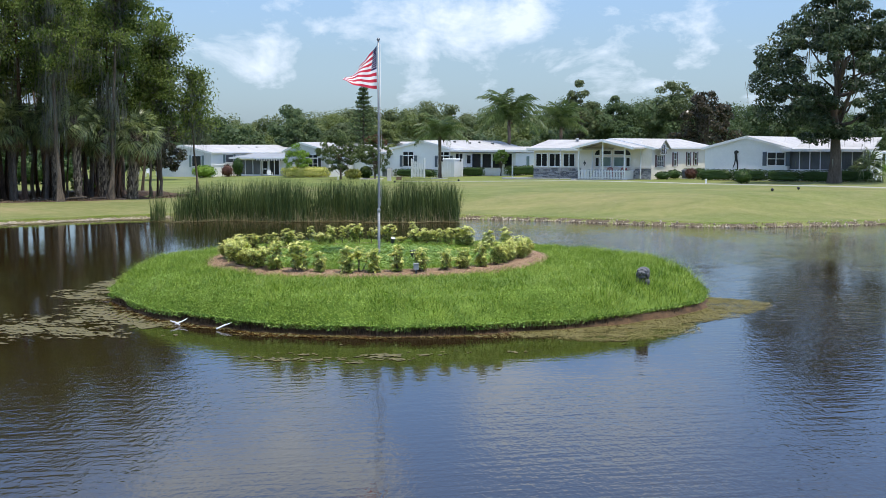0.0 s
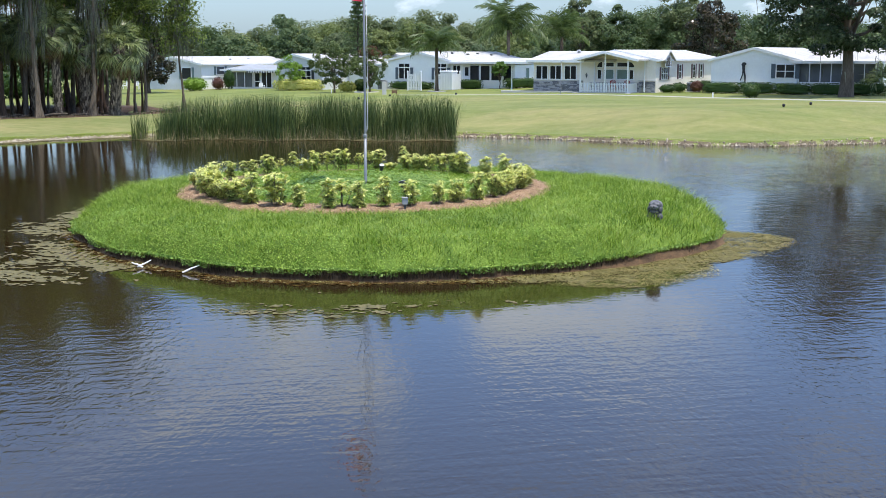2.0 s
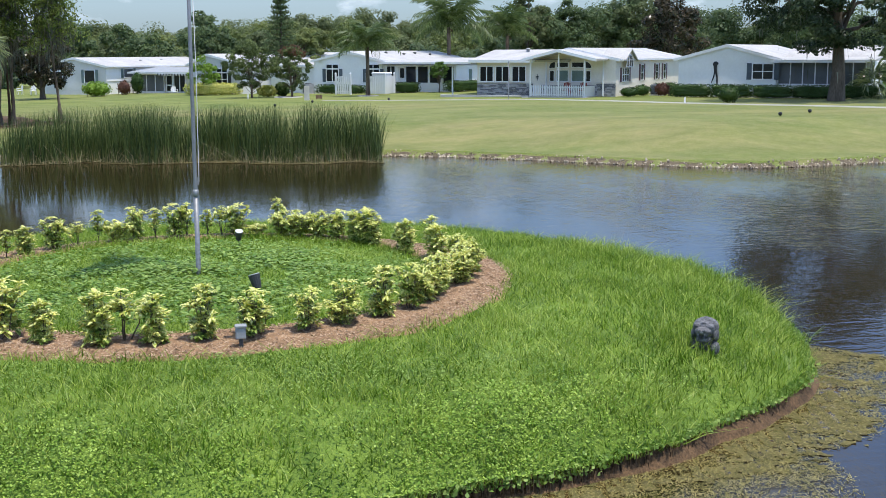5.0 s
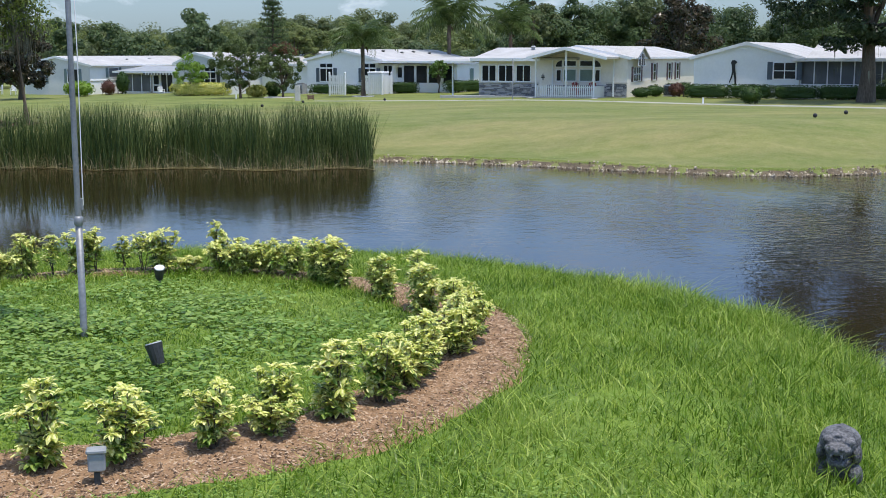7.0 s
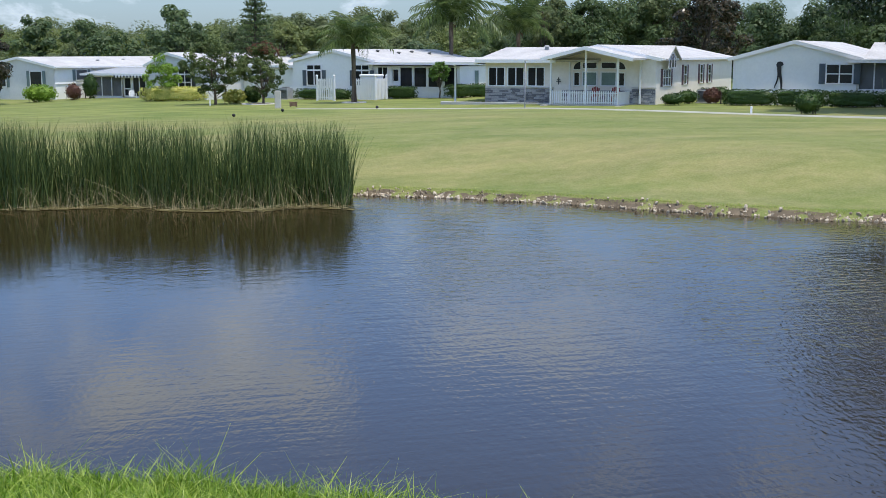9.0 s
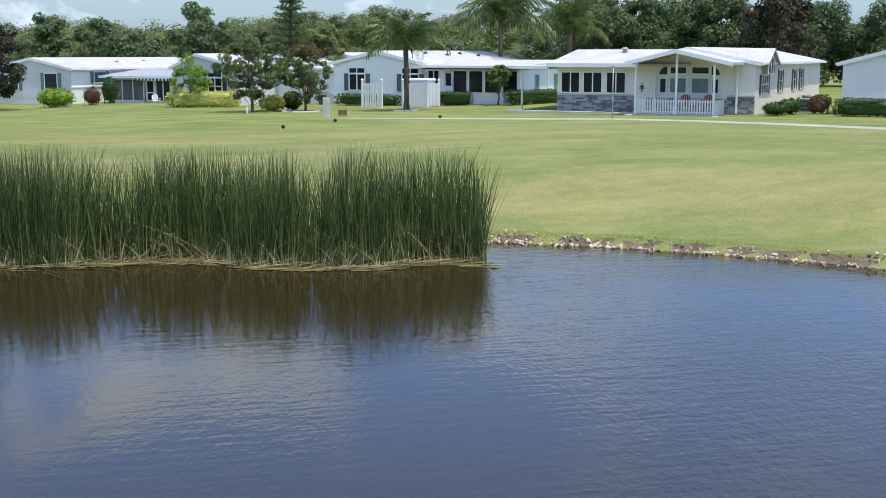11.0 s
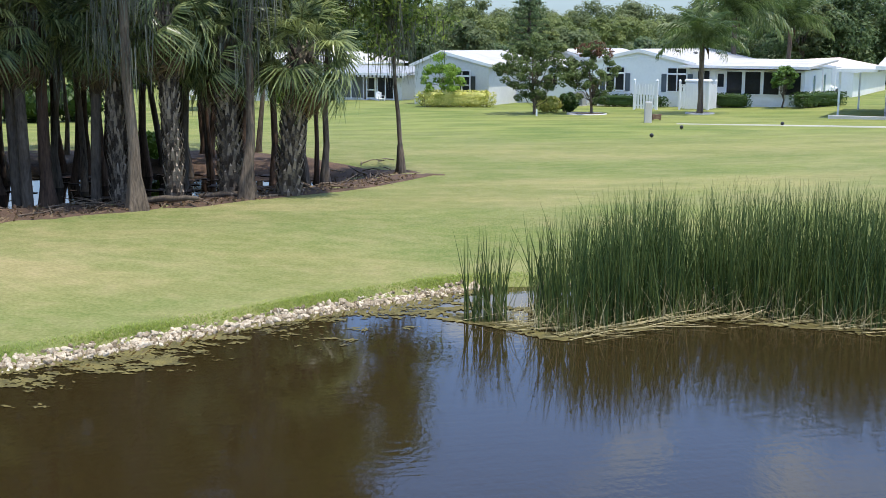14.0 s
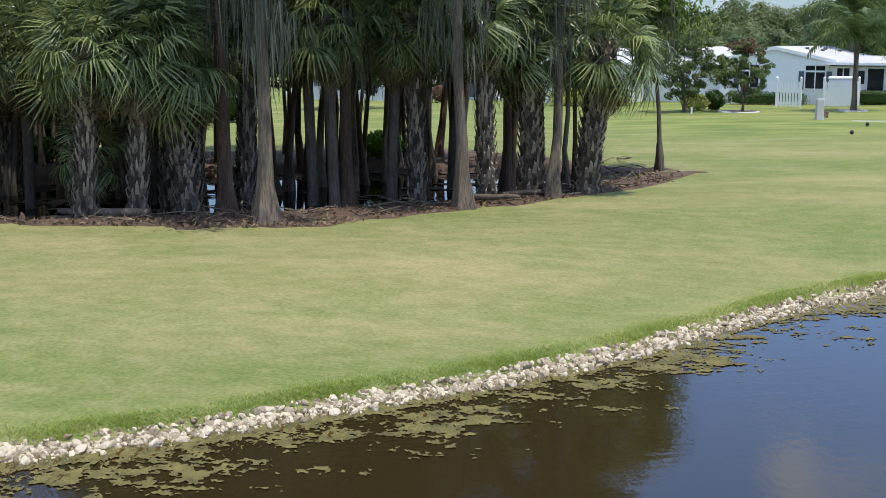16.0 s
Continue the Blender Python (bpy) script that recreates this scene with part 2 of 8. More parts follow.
def lawn_material():
    m = bpy.data.materials.new("mown_lawn")
    m.use_nodes = True
    n, l = m.node_tree.nodes, m.node_tree.links
    p = n["Principled BSDF"]
    p.inputs["Roughness"].default_value = 0.85
    p.inputs["Specular IOR Level"].default_value = 0.15
    g = n.new("ShaderNodeNewGeometry")

    def tex(scale, detail, stretch=(1, 1, 1), rot=0.0, dist=0.0):
        mp = n.new("ShaderNodeMapping"); mp.inputs["Scale"].default_value = stretch; mp.inputs["Rotation"].default_value = (0, 0, rot)
        l.new(g.outputs["Position"], mp.inputs["Vector"])
        t = n.new("ShaderNodeTexNoise"); t.inputs["Scale"].default_value = scale; t.inputs["Detail"].default_value = detail; t.inputs["Distortion"].default_value = dist
        l.new(mp.outputs[0], t.inputs["Vector"])
        return t.outputs["Fac"]

    def ramp(src, stops):
        r = n.new("ShaderNodeValToRGB")
        for i, (pos, col) in enumerate(stops):
            e = r.color_ramp.elements[i] if i < 2 else r.color_ramp.elements.new(pos)
            e.position, e.color = pos, (*col, 1)
        l.new(src, r.inputs["Fac"])
        return r.outputs["Color"]

    def mixc(fac, a, b):
        x = n.new("ShaderNodeMix"); x.data_type = "RGBA"
        l.new(fac, x.inputs["Factor"]); l.new(a, x.inputs["A"]); l.new(b, x.inputs["B"])
        return x.outputs["Result"]
    broad = ramp(tex(0.10, 4.0, (0.45, 1.3, 1), 0.1, 0.2), [(0.41, (0.098, 0.145, 0.036)), (0.585, (0.338, 0.272, 0.142)), (0.49, (0.177, 0.205, 0.076))])
    dry = ramp(tex(0.34, 9.0, (0.8, 1.1, 1), 0.25, 0.25), [(0.42, (0.118, 0.165, 0.043)), (0.60, (0.338, 0.290, 0.165)), (0.5, (0.177, 0.205, 0.076))])
    fine = ramp(tex(13.0, 8.0), [(0.38, (0.082, 0.112, 0.028)), (0.63, (0.355, 0.345, 0.171))])
    half = n.new("ShaderNodeValue"); half.outputs[0].default_value = 0.5
    q = n.new("ShaderNodeValue"); q.outputs[0].default_value = 0.33
    col = mixc(q.outputs[0], mixc(half.outputs[0], broad, dry), fine)
    # worn straw blotches and swirls of the mower
    blot = ramp(tex(2.2, 10.0, (0.75, 1.1, 1), 0.5, 0.2), [(0.38, (0.105, 0.145, 0.036)), (0.64, (0.335, 0.285, 0.165)), (0.51, (0.197, 0.220, 0.079))])
    q2 = n.new("ShaderNodeValue"); q2.outputs[0].default_value = 0.26
    col = mixc(q2.outputs[0], col, blot)
    # long swaths left by the mower
    swath = ramp(tex(0.8, 6.0, (0.16, 1.0, 1), -0.32, 0.5), [(0.40, (0.104, 0.150, 0.036)), (0.60, (0.345, 0.278, 0.155)), (0.5, (0.175, 0.215, 0.076))])
    q3 = n.new("ShaderNodeValue"); q3.outputs[0].default_value = 0.13
    col = mixc(q3.outputs[0], col, swath)
    # thin, sun-dried turf on the slope above the bare bank
    sep = n.new("ShaderNodeSeparateXYZ"); l.new(g.outputs["Position"], sep.inputs[0])

    def span(src, a, b):
        r = n.new("ShaderNodeMapRange"); r.interpolation_type = "SMOOTHSTEP"
        r.inputs["From Min"].default_value, r.inputs["From Max"].default_value = a, b
        l.new(src, r.inputs["Value"])
        return r.outputs[0]

    def times(a, b):
        x = n.new("ShaderNodeMath"); x.operation = "MULTIPLY"
        l.new(a, x.inputs[0])
        if isinstance(b, float):
            x.inputs[1].default_value = b
        else:
            l.new(b, x.inputs[1])
        return x.outputs[0]
    worn = times(times(span(sep.outputs["X"], -10.0, 3.0), span(sep.outputs["Y"], 68.0, 55.0)), span(tex(0.22, 6.0, (0.6, 1.3, 1), 0.2, 0.3), 0.36, 0.62))
    straw = ramp(tex(3.0, 8.0), [(0.35, (0.197, 0.170, 0.085)), (0.65, (0.355, 0.280, 0.171))])
    col = mixc(times(worn, 0.07), col, straw)
    lush = ramp(tex(0.5, 7.0, (0.5, 1.3, 1), 0.1), [(0.38, (0.100, 0.160, 0.030)), (0.62, (0.235, 0.272, 0.075))])
    far_y = times(span(sep.outputs["Y"], 74.0, 90.0), 0.55)
    col = mixc(far_y, col, lush)
    col = mixc(times(span(sep.outputs["X"], -32.0, -12.0), 0.24), col, lush)
    dull = n.new("ShaderNodeMix"); dull.data_type = "RGBA"; dull.blend_type = "MULTIPLY"; dull.inputs["Factor"].default_value = 1.0
    dull.inputs["B"].default_value = (0.97, 0.94, 0.86, 1)
    l.new(col, dull.inputs["A"])
    l.new(dull.outputs["Result"], p.inputs["Base Color"])
    bp = n.new("ShaderNodeBump"); bp.inputs["Strength"].default_value = 0.9; bp.inputs["Distance"].default_value = 0.04
    l.new(tex(20.0, 6.0), bp.inputs["Height"]); l.new(bp.outputs[0], p.inputs["Normal"])
    return m


M_LAWN = lawn_material()
M_WATER = water_material("pond_water", (0.025, 0.0172, 0.0062))
M_SWAMP = water_material("swamp_water", (0.008, 0.007, 0.005), 0.35)
M_SOIL = material("bank_soil", (0.055, 0.041, 0.026), (0.20, 0.155, 0.10), 3.0, 0.95, 0.6, 30)
M_BANK = material("dark_root_bank", (0.020, 0.012, 0.006), (0.20, 0.115, 0.055), 3.0, 0.95, 0.9, 30)
M_TURF = material("island_turf", (0.052, 0.105, 0.010), (0.20, 0.29, 0.04), 1.6, 0.9, 0.9, 32)
M_MULCH = material("wood_mulch", (0.17, 0.092, 0.046), (0.44, 0.275, 0.155), 6.0, 0.95, 0.9, 55)
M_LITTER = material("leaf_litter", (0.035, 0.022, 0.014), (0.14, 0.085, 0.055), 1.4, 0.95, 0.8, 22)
M_SIDING = material("white_vinyl_siding", (0.84, 0.83, 0.80), (0.92, 0.91, 0.88), 0.6, 0.55, 0.1, 6)
M_CREAM = material("cream_vinyl_siding", (0.74, 0.68, 0.60), (0.85, 0.79, 0.71), 0.6, 0.55, 0.1, 6)
M_ROOF = material("white_roof_coating", (0.36, 0.345, 0.33), (0.56, 0.54, 0.52), 0.7, 0.65, 0.2, 8)
M_TRIM = material("white_trim_paint", (0.76, 0.76, 0.77), (0.86, 0.86, 0.86), 2.0, 0.45, 0.0, 20)
M_DARK = material("dark_window_glass", (0.010, 0.011, 0.013), (0.022, 0.025, 0.03), 1.5, 0.2, 0.0, 12, spec=0.35)


# ---- shape helpers ----
def smooth(a, b, v):
    t = np.clip((v - a) / (b - a), 0.0, 1.0)
    return t * t * (3 - 2 * t)


def mesh_from(name, verts, faces, mat, shade=False):
    me = bpy.data.meshes.new(name)
    me.from_pydata([tuple(map(float, v)) for v in verts], [], faces)
    me.materials.append(mat)
    if shade:
        me.polygons.foreach_set("use_smooth", [True] * len(me.polygons))
    me.update()
    return me


def quick_mesh(name, verts, faces, mat, shade=False):
    """Large meshes of equal-sided faces straight from arrays."""
    me = bpy.data.meshes.new(name)
    v = np.asarray(verts, np.float32).reshape(-1, 3)
    f = np.asarray(faces, np.int32)
    k = f.shape[1]
    me.vertices.add(len(v)); me.vertices.foreach_set("co", v.ravel())
    me.loops.add(f.size); me.loops.foreach_set("vertex_index", f.ravel())
    me.polygons.add(len(f))
    me.polygons.foreach_set("loop_start", np.arange(0, f.size, k, dtype=np.int32))
    me.polygons.foreach_set("loop_total", np.full(len(f), k, np.int32))
    if shade:
        me.polygons.foreach_set("use_smooth", np.ones(len(f), bool))
    me.materials.append(mat)
    me.update(calc_edges=True)
    return me


def part(name, bm, mat, parent, label=""):
    """Links a bmesh as one mesh object under a thing or a part."""
    me = bpy.data.meshes.new(name)
    bmesh.ops.recalc_face_normals(bm, faces=bm.faces)
    bm.to_mesh(me)
    bm.free()
    me.materials.append(mat)
    ob = new(name, me)
    ob.parent = parent
    return tagged(ob, label)


def child(name, me, parent, label=""):
    ob = new(name, me)
    ob.parent = parent
    return tagged(ob, label)


def thing(name, m, label, category, group="", kind=""):
    ob = new(name)
    ob.matrix_world = m
    return tagged(ob, label, category, group, kind)


def box(bm, x0, x1, y0, y1, z0, z1, bevel=0.0):
    r = bmesh.ops.create_cube(bm, size=1.0)
    vs = r["verts"]
    bmesh.ops.scale(bm, vec=(x1 - x0, y1 - y0, z1 - z0), verts=vs)
    bmesh.ops.translate(bm, vec=((x0 + x1) / 2, (y0 + y1) / 2, (z0 + z1) / 2), verts=vs)
    if bevel:
        es = list({e for v in vs for e in v.link_edges})
        bmesh.ops.bevel(bm, geom=es, offset=bevel, segments=1, affect="EDGES")
    return bm


def boxes(*rows, bevel=0.0):
    bm = bmesh.new()
    for r in rows:
        box(bm, *r, bevel=bevel)
    return bm


def prism(bm, outline, depth, axis="y", start=0.0):
    """An outline of (u, z) pushed along y (or of (u, v) with axis x: v is y... ) by depth."""
    lo, hi = [], []
    for u, z in outline:
        if axis == "y":
            lo.append(bm.verts.new((u, start, z))); hi.append(bm.verts.new((u, start + depth, z)))
        else:
            lo.append(bm.verts.new((start, u, z))); hi.append(bm.verts.new((start + depth, u, z)))
    k = len(lo)
    bm.faces.new(lo); bm.faces.new(hi[::-1])
    for i in range(k):
        bm.faces.new((lo[i], lo[(i + 1) % k], hi[(i + 1) % k], hi[i]))
    return bm


def tube(points, radii, sides=8):
    """Vertices and quads of a tapering tube along points."""
    pts = [Vector(p) for p in points]
    verts, faces = [], []
    for i, p in enumerate(pts):
        d = (pts[min(i + 1, len(pts) - 1)] - pts[max(i - 1, 0)]).normalized()
        a = d.orthogonal().normalized() if abs(d.z) < 0.95 else Vector((1, 0, 0))
        a = (a - d * a.dot(d)).normalized()
        b = d.cross(a)
        for k in range(sides):
            t = 2 * math.pi * k / sides
            verts.append(p + (a * math.cos(t) + b * math.sin(t)) * radii[i])
    for i in range(len(pts) - 1):
        for k in range(sides):
            faces.append((i * sides + k, i * sides + (k + 1) % sides, (i + 1) * sides + (k + 1) % sides, (i + 1) * sides + k))
    n = len(verts)
    faces.append(tuple(range(n - sides, n)))
    return verts, faces


def join(parts):
    verts, faces = [], []
    for v, f in parts:
        o = len(verts)
        verts += list(v)
        faces += [tuple(i + o for i in q) for q in f]
    return verts, faces


# ---- ground and water ----
SHORE_X = [-90, -60, -45, -36, -34, -32, -29.6, -27.3, -25, -23, -20.8, -17, -8, -2.5, 0.5, 3.1, 6.7, 10.6, 13, 17, 23, 32, 50, 90]
SHORE_Y = [30, 33, 36, 39.2, 40.1, 41.4, 42.9, 44.7, 47.0, 48.8, 50.5, 51.3, 51.4, 50.6, 49.7, 48.5, 46.3, 44.3, 43.9, 45.4, 48, 51, 54, 56]


def shore_y(x):
    return np.interp(x, SHORE_X, SHORE_Y)


def inland(x, y):
    """Distance from the water's edge, positive on land."""
    s = (shore_y(x + 0.5) - shore_y(x - 0.5))
    far = (y - shore_y(x)) / np.sqrt(1 + s * s)
    return np.maximum(np.maximum(far, -60.0 - y), np.abs(x) - 85.0)


def swamp(x, y):
    """1 inside the boggy hollow of the grove."""
    u, v = (x + 38.0) / 14.5, (y - (63.6 + 0.35 * (x + 38.0))) / 7.0
    return 1 - smooth(0.75, 1.05, np.sqrt(u * u + v * v))


def ground_z(x, y):
    x, y = np.asarray(x, float), np.asarray(y, float)
    d = inland(x, y)
    low = 0.62 + 0.88 * smooth(-24, 8, x)
    high = np.interp(x, [-60, -40, -20, -8, 5], [0.4, 0.42, 0.85, 1.0, 1.28])
    top = low + (high - low) * smooth(62, 92, y)
    z = np.where(d < 0, np.maximum(-0.9, d * 0.5), 0.22 * smooth(0, 0.35, d) + (top - 0.22) * smooth(0.2, 8.0, d))
    z = z + 0.05 * np.sin(x * 0.21 + 1) * np.cos(y * 0.17) * smooth(3, 10, d)
    return z - 0.62 * swamp(x, y)


def gz(x, y):
    return float(ground_z(x, y))


def axis_steps(lo, a, b, hi, step):
    mid = np.arange(a, b + step / 2, step)
    out_hi, out_lo, k = [b], [a], step
    while out_hi[-1] < hi:
        k *= 1.25
        out_hi.append(out_hi[-1] + k)
    k = step
    while out_lo[-1] > lo:
        k *= 1.25
        out_lo.append(out_lo[-1] - k)
    return np.concatenate([out_lo[:0:-1], mid, out_hi[1:]])


gx, gy = axis_steps(-1800, -60, 45, 1800, 0.5), axis_steps(-600, 33, 112, 2500, 0.5)
GX, GY = np.meshgrid(gx, gy)
GV = np.stack([GX, GY, ground_z(GX, GY)], -1).reshape(-1, 3)
gi = np.arange(len(gx) * len(gy)).reshape(len(gy), len(gx))
GF = np.stack([gi[:-1, :-1], gi[:-1, 1:], gi[1:, 1:], gi[1:, :-1]], -1).reshape(-1, 4)
ground = new("ground", quick_mesh("ground", GV, GF, M_LAWN, True))
tagged(ground, "mown green and straw-yellow lawn sloping to the pond", "lawn", kind="structure")

bm = bmesh.new()
bmesh.ops.create_grid(bm, x_segments=2, y_segments=2, size=1.0)
for v in bm.verts:
    v.co = Vector((v.co.x * 92, v.co.y * 62 - 3, 0.0))
me = bpy.data.meshes.new("water"); bm.to_mesh(me); bm.free(); me.materials.append(M_WATER)
tagged(new("water", me), "dark brown pond water rippled by wind, mirroring sky", "pond", kind="structure")

# ---- island ----
ISLE = (-3.55, 14.3)


ISLE_A = [-180, -168, -142, -113, -95, -77, -57, -40, -28, -18, -6, 15, 36, 62, 90, 130, 160, 180]
ISLE_R = [8.7, 8.55, 8.15, 8.6, 8.7, 8.75, 8.75, 8.85, 9.1, 9.3, 9.2, 8.75, 8.3, 8.2, 8.3, 8.5, 8.7, 8.7]


def isle_r(a):
    """Radius of the island's edge at an angle."""
    g = (np.degrees(np.asarray(a, float)) + 180) % 360 - 180
    r = sum(np.interp((g + o + 180) % 360 - 180, ISLE_A, ISLE_R) for o in (-8, -4, 0, 4, 8)) / 5
    return r + 0.06 * np.sin(7 * a) + 0.05 * np.sin(13 * a + 1) + 0.03 * np.sin(29 * a)


def isle_z(x, y):
    dx, dy = np.asarray(x, float) - ISLE[0], np.asarray(y, float) - ISLE[1]
    rho = np.clip(np.hypot(dx, dy) / isle_r(np.arctan2(dy, dx)), 0, 1)
    return 0.20 + 1.02 * (1 - 0.37 * rho ** 2) * (1 - rho ** 17)


def iz(x, y):
    return float(isle_z(x, y))


n_a, rings = 240, [0, 0.05, 0.1, 0.2, 0.3, 0.4, 0.5, 0.55, 0.6, 0.7, 0.8, 0.88, 0.94, 0.98, 1.0]
verts, faces = [], []
for r in rings:
    for k in range(n_a):
        a = 2 * math.pi * k / n_a
        rr = r * float(isle_r(a))
        x, y = ISLE[0] + rr * math.cos(a), ISLE[1] + rr * math.sin(a)
        verts.append((x, y, iz(x, y)))
for j in range(len(rings) - 1):
    for k in range(n_a):
        faces.append((j * n_a + k, (j + 1) * n_a + k, (j + 1) * n_a + (k + 1) % n_a, j * n_a + (k + 1) % n_a))
island = thing("island", pose(0, 0, 0), "round grassy island mound in the pond", "island", kind="structure")
child("turf", quick_mesh("turf", verts, faces, M_TURF, True), island)
verts, faces = [], []
for j, (dr, z) in enumerate([(0.02, 0.21), (-0.07, 0.16), (-0.02, 0.07), (0.10, -0.02), (1.2, -0.6)]):
    for k in range(n_a):
        a = 2 * math.pi * k / n_a
        w = noise.noise(Vector((math.cos(a) * 14, math.sin(a) * 14, j * 1.7))) * 0.09
        deg = (math.degrees(a) + 180) % 360 - 180
        open_end = float(smooth(-62, -45, deg) * smooth(0, -14, deg))
        rr = float(isle_r(a)) + dr * (1 - open_end) + open_end * (0.0, 0.05, 0.10, 0.20, 1.2)[j] + w
        verts.append((ISLE[0] + rr * math.cos(a), ISLE[1] + rr * math.sin(a), z))
for j in range(4):
    for k in range(n_a):
        faces.append((j * n_a + k, (j + 1) * n_a + k, (j + 1) * n_a + (k + 1) % n_a, j * n_a + (k + 1) % n_a))
child("bank", quick_mesh("bank", verts, faces, M_BANK, True), island, "bare brown eroded earth bank at the waterline")

# ---- houses ----
M_STONE = material("grey_ledger_stone", (0.16, 0.16, 0.18), (0.40, 0.39, 0.41), 2.0, 0.9, 0.6, 20, obj_rand=0.7)
M_SCREEN = material("grey_insect_screen", (0.085, 0.09, 0.095), (0.17, 0.175, 0.18), 0.8, 0.7, 0.0, 60)
M_SHUTTER = material("slate_blue_shutter_paint", (0.07, 0.09, 0.11), (0.12, 0.145, 0.17), 2.0, 0.6, 0.2, 30)
M_SHUTDARK = material("dark_shutter_paint", (0.03, 0.035, 0.035), (0.06, 0.065, 0.065), 2.0, 0.6, 0.2, 30)
M_SHUTRED = material("maroon_shutter_paint", (0.10, 0.045, 0.05), (0.17, 0.085, 0.09), 2.0, 0.6, 0.2, 30)
M_GREYWALL = material("pale_grey_siding", (0.60, 0.59, 0.58), (0.72, 0.71, 0.69), 0.6, 0.6, 0.1, 6)
M_CONC = material("pale_concrete", (0.42, 0.40, 0.37), (0.60, 0.58, 0.54), 1.0, 0.9, 0.4, 25)
M_BLACK = material("black_painted_metal", (0.012, 0.012, 0.013), (0.03, 0.03, 0.032), 3.0, 0.5, 0.1, 30)
M_RED = material("red_chair_paint", (0.20, 0.02, 0.02), (0.33, 0.04, 0.035), 3.0, 0.5, 0.1, 30)
M_CURTAIN = material("pale_green_blind", (0.13, 0.19, 0.17), (0.20, 0.27, 0.245), 1.2, 0.5, 0.0, 8)
M_GREYBOX = material("grey_utility_enamel", (0.25, 0.26, 0.27), (0.36, 0.37, 0.38), 2.0, 0.6, 0.1, 20)
M_BROWN = material("brown_house_siding", (0.09, 0.07, 0.055), (0.15, 0.12, 0.10), 0.8, 0.8, 0.1, 10)
M_PINKROOF = material("pinkish_roof_coating", (0.58, 0.47, 0.42), (0.74, 0.64, 0.58), 0.8, 0.7, 0.15, 8)
ROT = -27.0


def siding(bm_rows, u0, u1, v, z0, z1, step=0.2, face=-1):
    """Lapped boards on a wall: thin wedges, proud at their lower edge."""
    bm = bm_rows
    z = z0
    while z < z1 - 0.02:
        t = min(z + step, z1)
        a = bm.verts.new((u0, v + face * 0.009, z)); b = bm.verts.new((u1, v + face * 0.009, z))
        c = bm.verts.new((u1, v + face * 0.006, t)); d = bm.verts.new((u0, v + face * 0.006, t))
        e = bm.verts.new((u0, v, z)); f = bm.verts.new((u1, v, z))
        bm.faces.new((a, b, c, d)); bm.faces.new((e, f, b, a))
        z = t


def gable_block(h, u0, u1, v0, v1, eave, peak, wall_mat, roof_mat=None, over=0.3, ridge=None, end=0.12):
    """A block with gables at v0 and v1, its lapped siding, two roof slabs and white rakes."""
    roof_mat = roof_mat or M_ROOF
    um = (u0 + u1) / 2 if ridge is None else ridge
    bm = bmesh.new()
    prism(bm, [(u0, -0.7), (u1, -0.7), (u1, eave), (um, peak), (u0, eave)], v1 - v0, start=v0)
    wall = part("wall", bm, wall_mat, h)
    bm = bmesh.new()
    z, step = 0.55, 0.2
    while z < peak - 0.05:
        a, b = u0, u1
        if z > eave:
            k = (z - eave) / (peak - eave)
            a, b = u0 + (um - u0) * k, u1 + (um - u1) * k
        siding(bm, a, b, v0, z, min(z + step, peak), step)
        z += step
    tagged(part("lapped_siding", bm, wall_mat, h), kind="stuff")
    for side, ue in (("left", u0), ("right", u1)):
        s = (peak - eave) / abs(um - ue)
        eu = ue + (over if ue > um else -over)
        ez = eave - s * over
        bm = bmesh.new()
        prism(bm, [(um, peak + 0.02), (eu, ez + 0.02), (eu, ez + 0.15), (um, peak + 0.17)], v1 - v0 + 2 * end, start=v0 - end)
        roof = part("roof", bm, roof_mat, h)
        bm = bmesh.new()
        prism(bm, [(um, peak - 0.05), (eu, ez - 0.06), (eu, ez + 0.16), (um, peak + 0.18)], 0.04, start=v0 - end - 0.045)
        part("rake_board", bm, M_TRIM, roof)
        part("gutter", boxes((min(eu, eu + (0.1 if ue > um else -0.1)), max(eu, eu + (0.1 if ue > um else -0.1)), v0 - end, v1 + end, ez + 0.0, ez + 0.13)), M_TRIM, roof)
    return wall


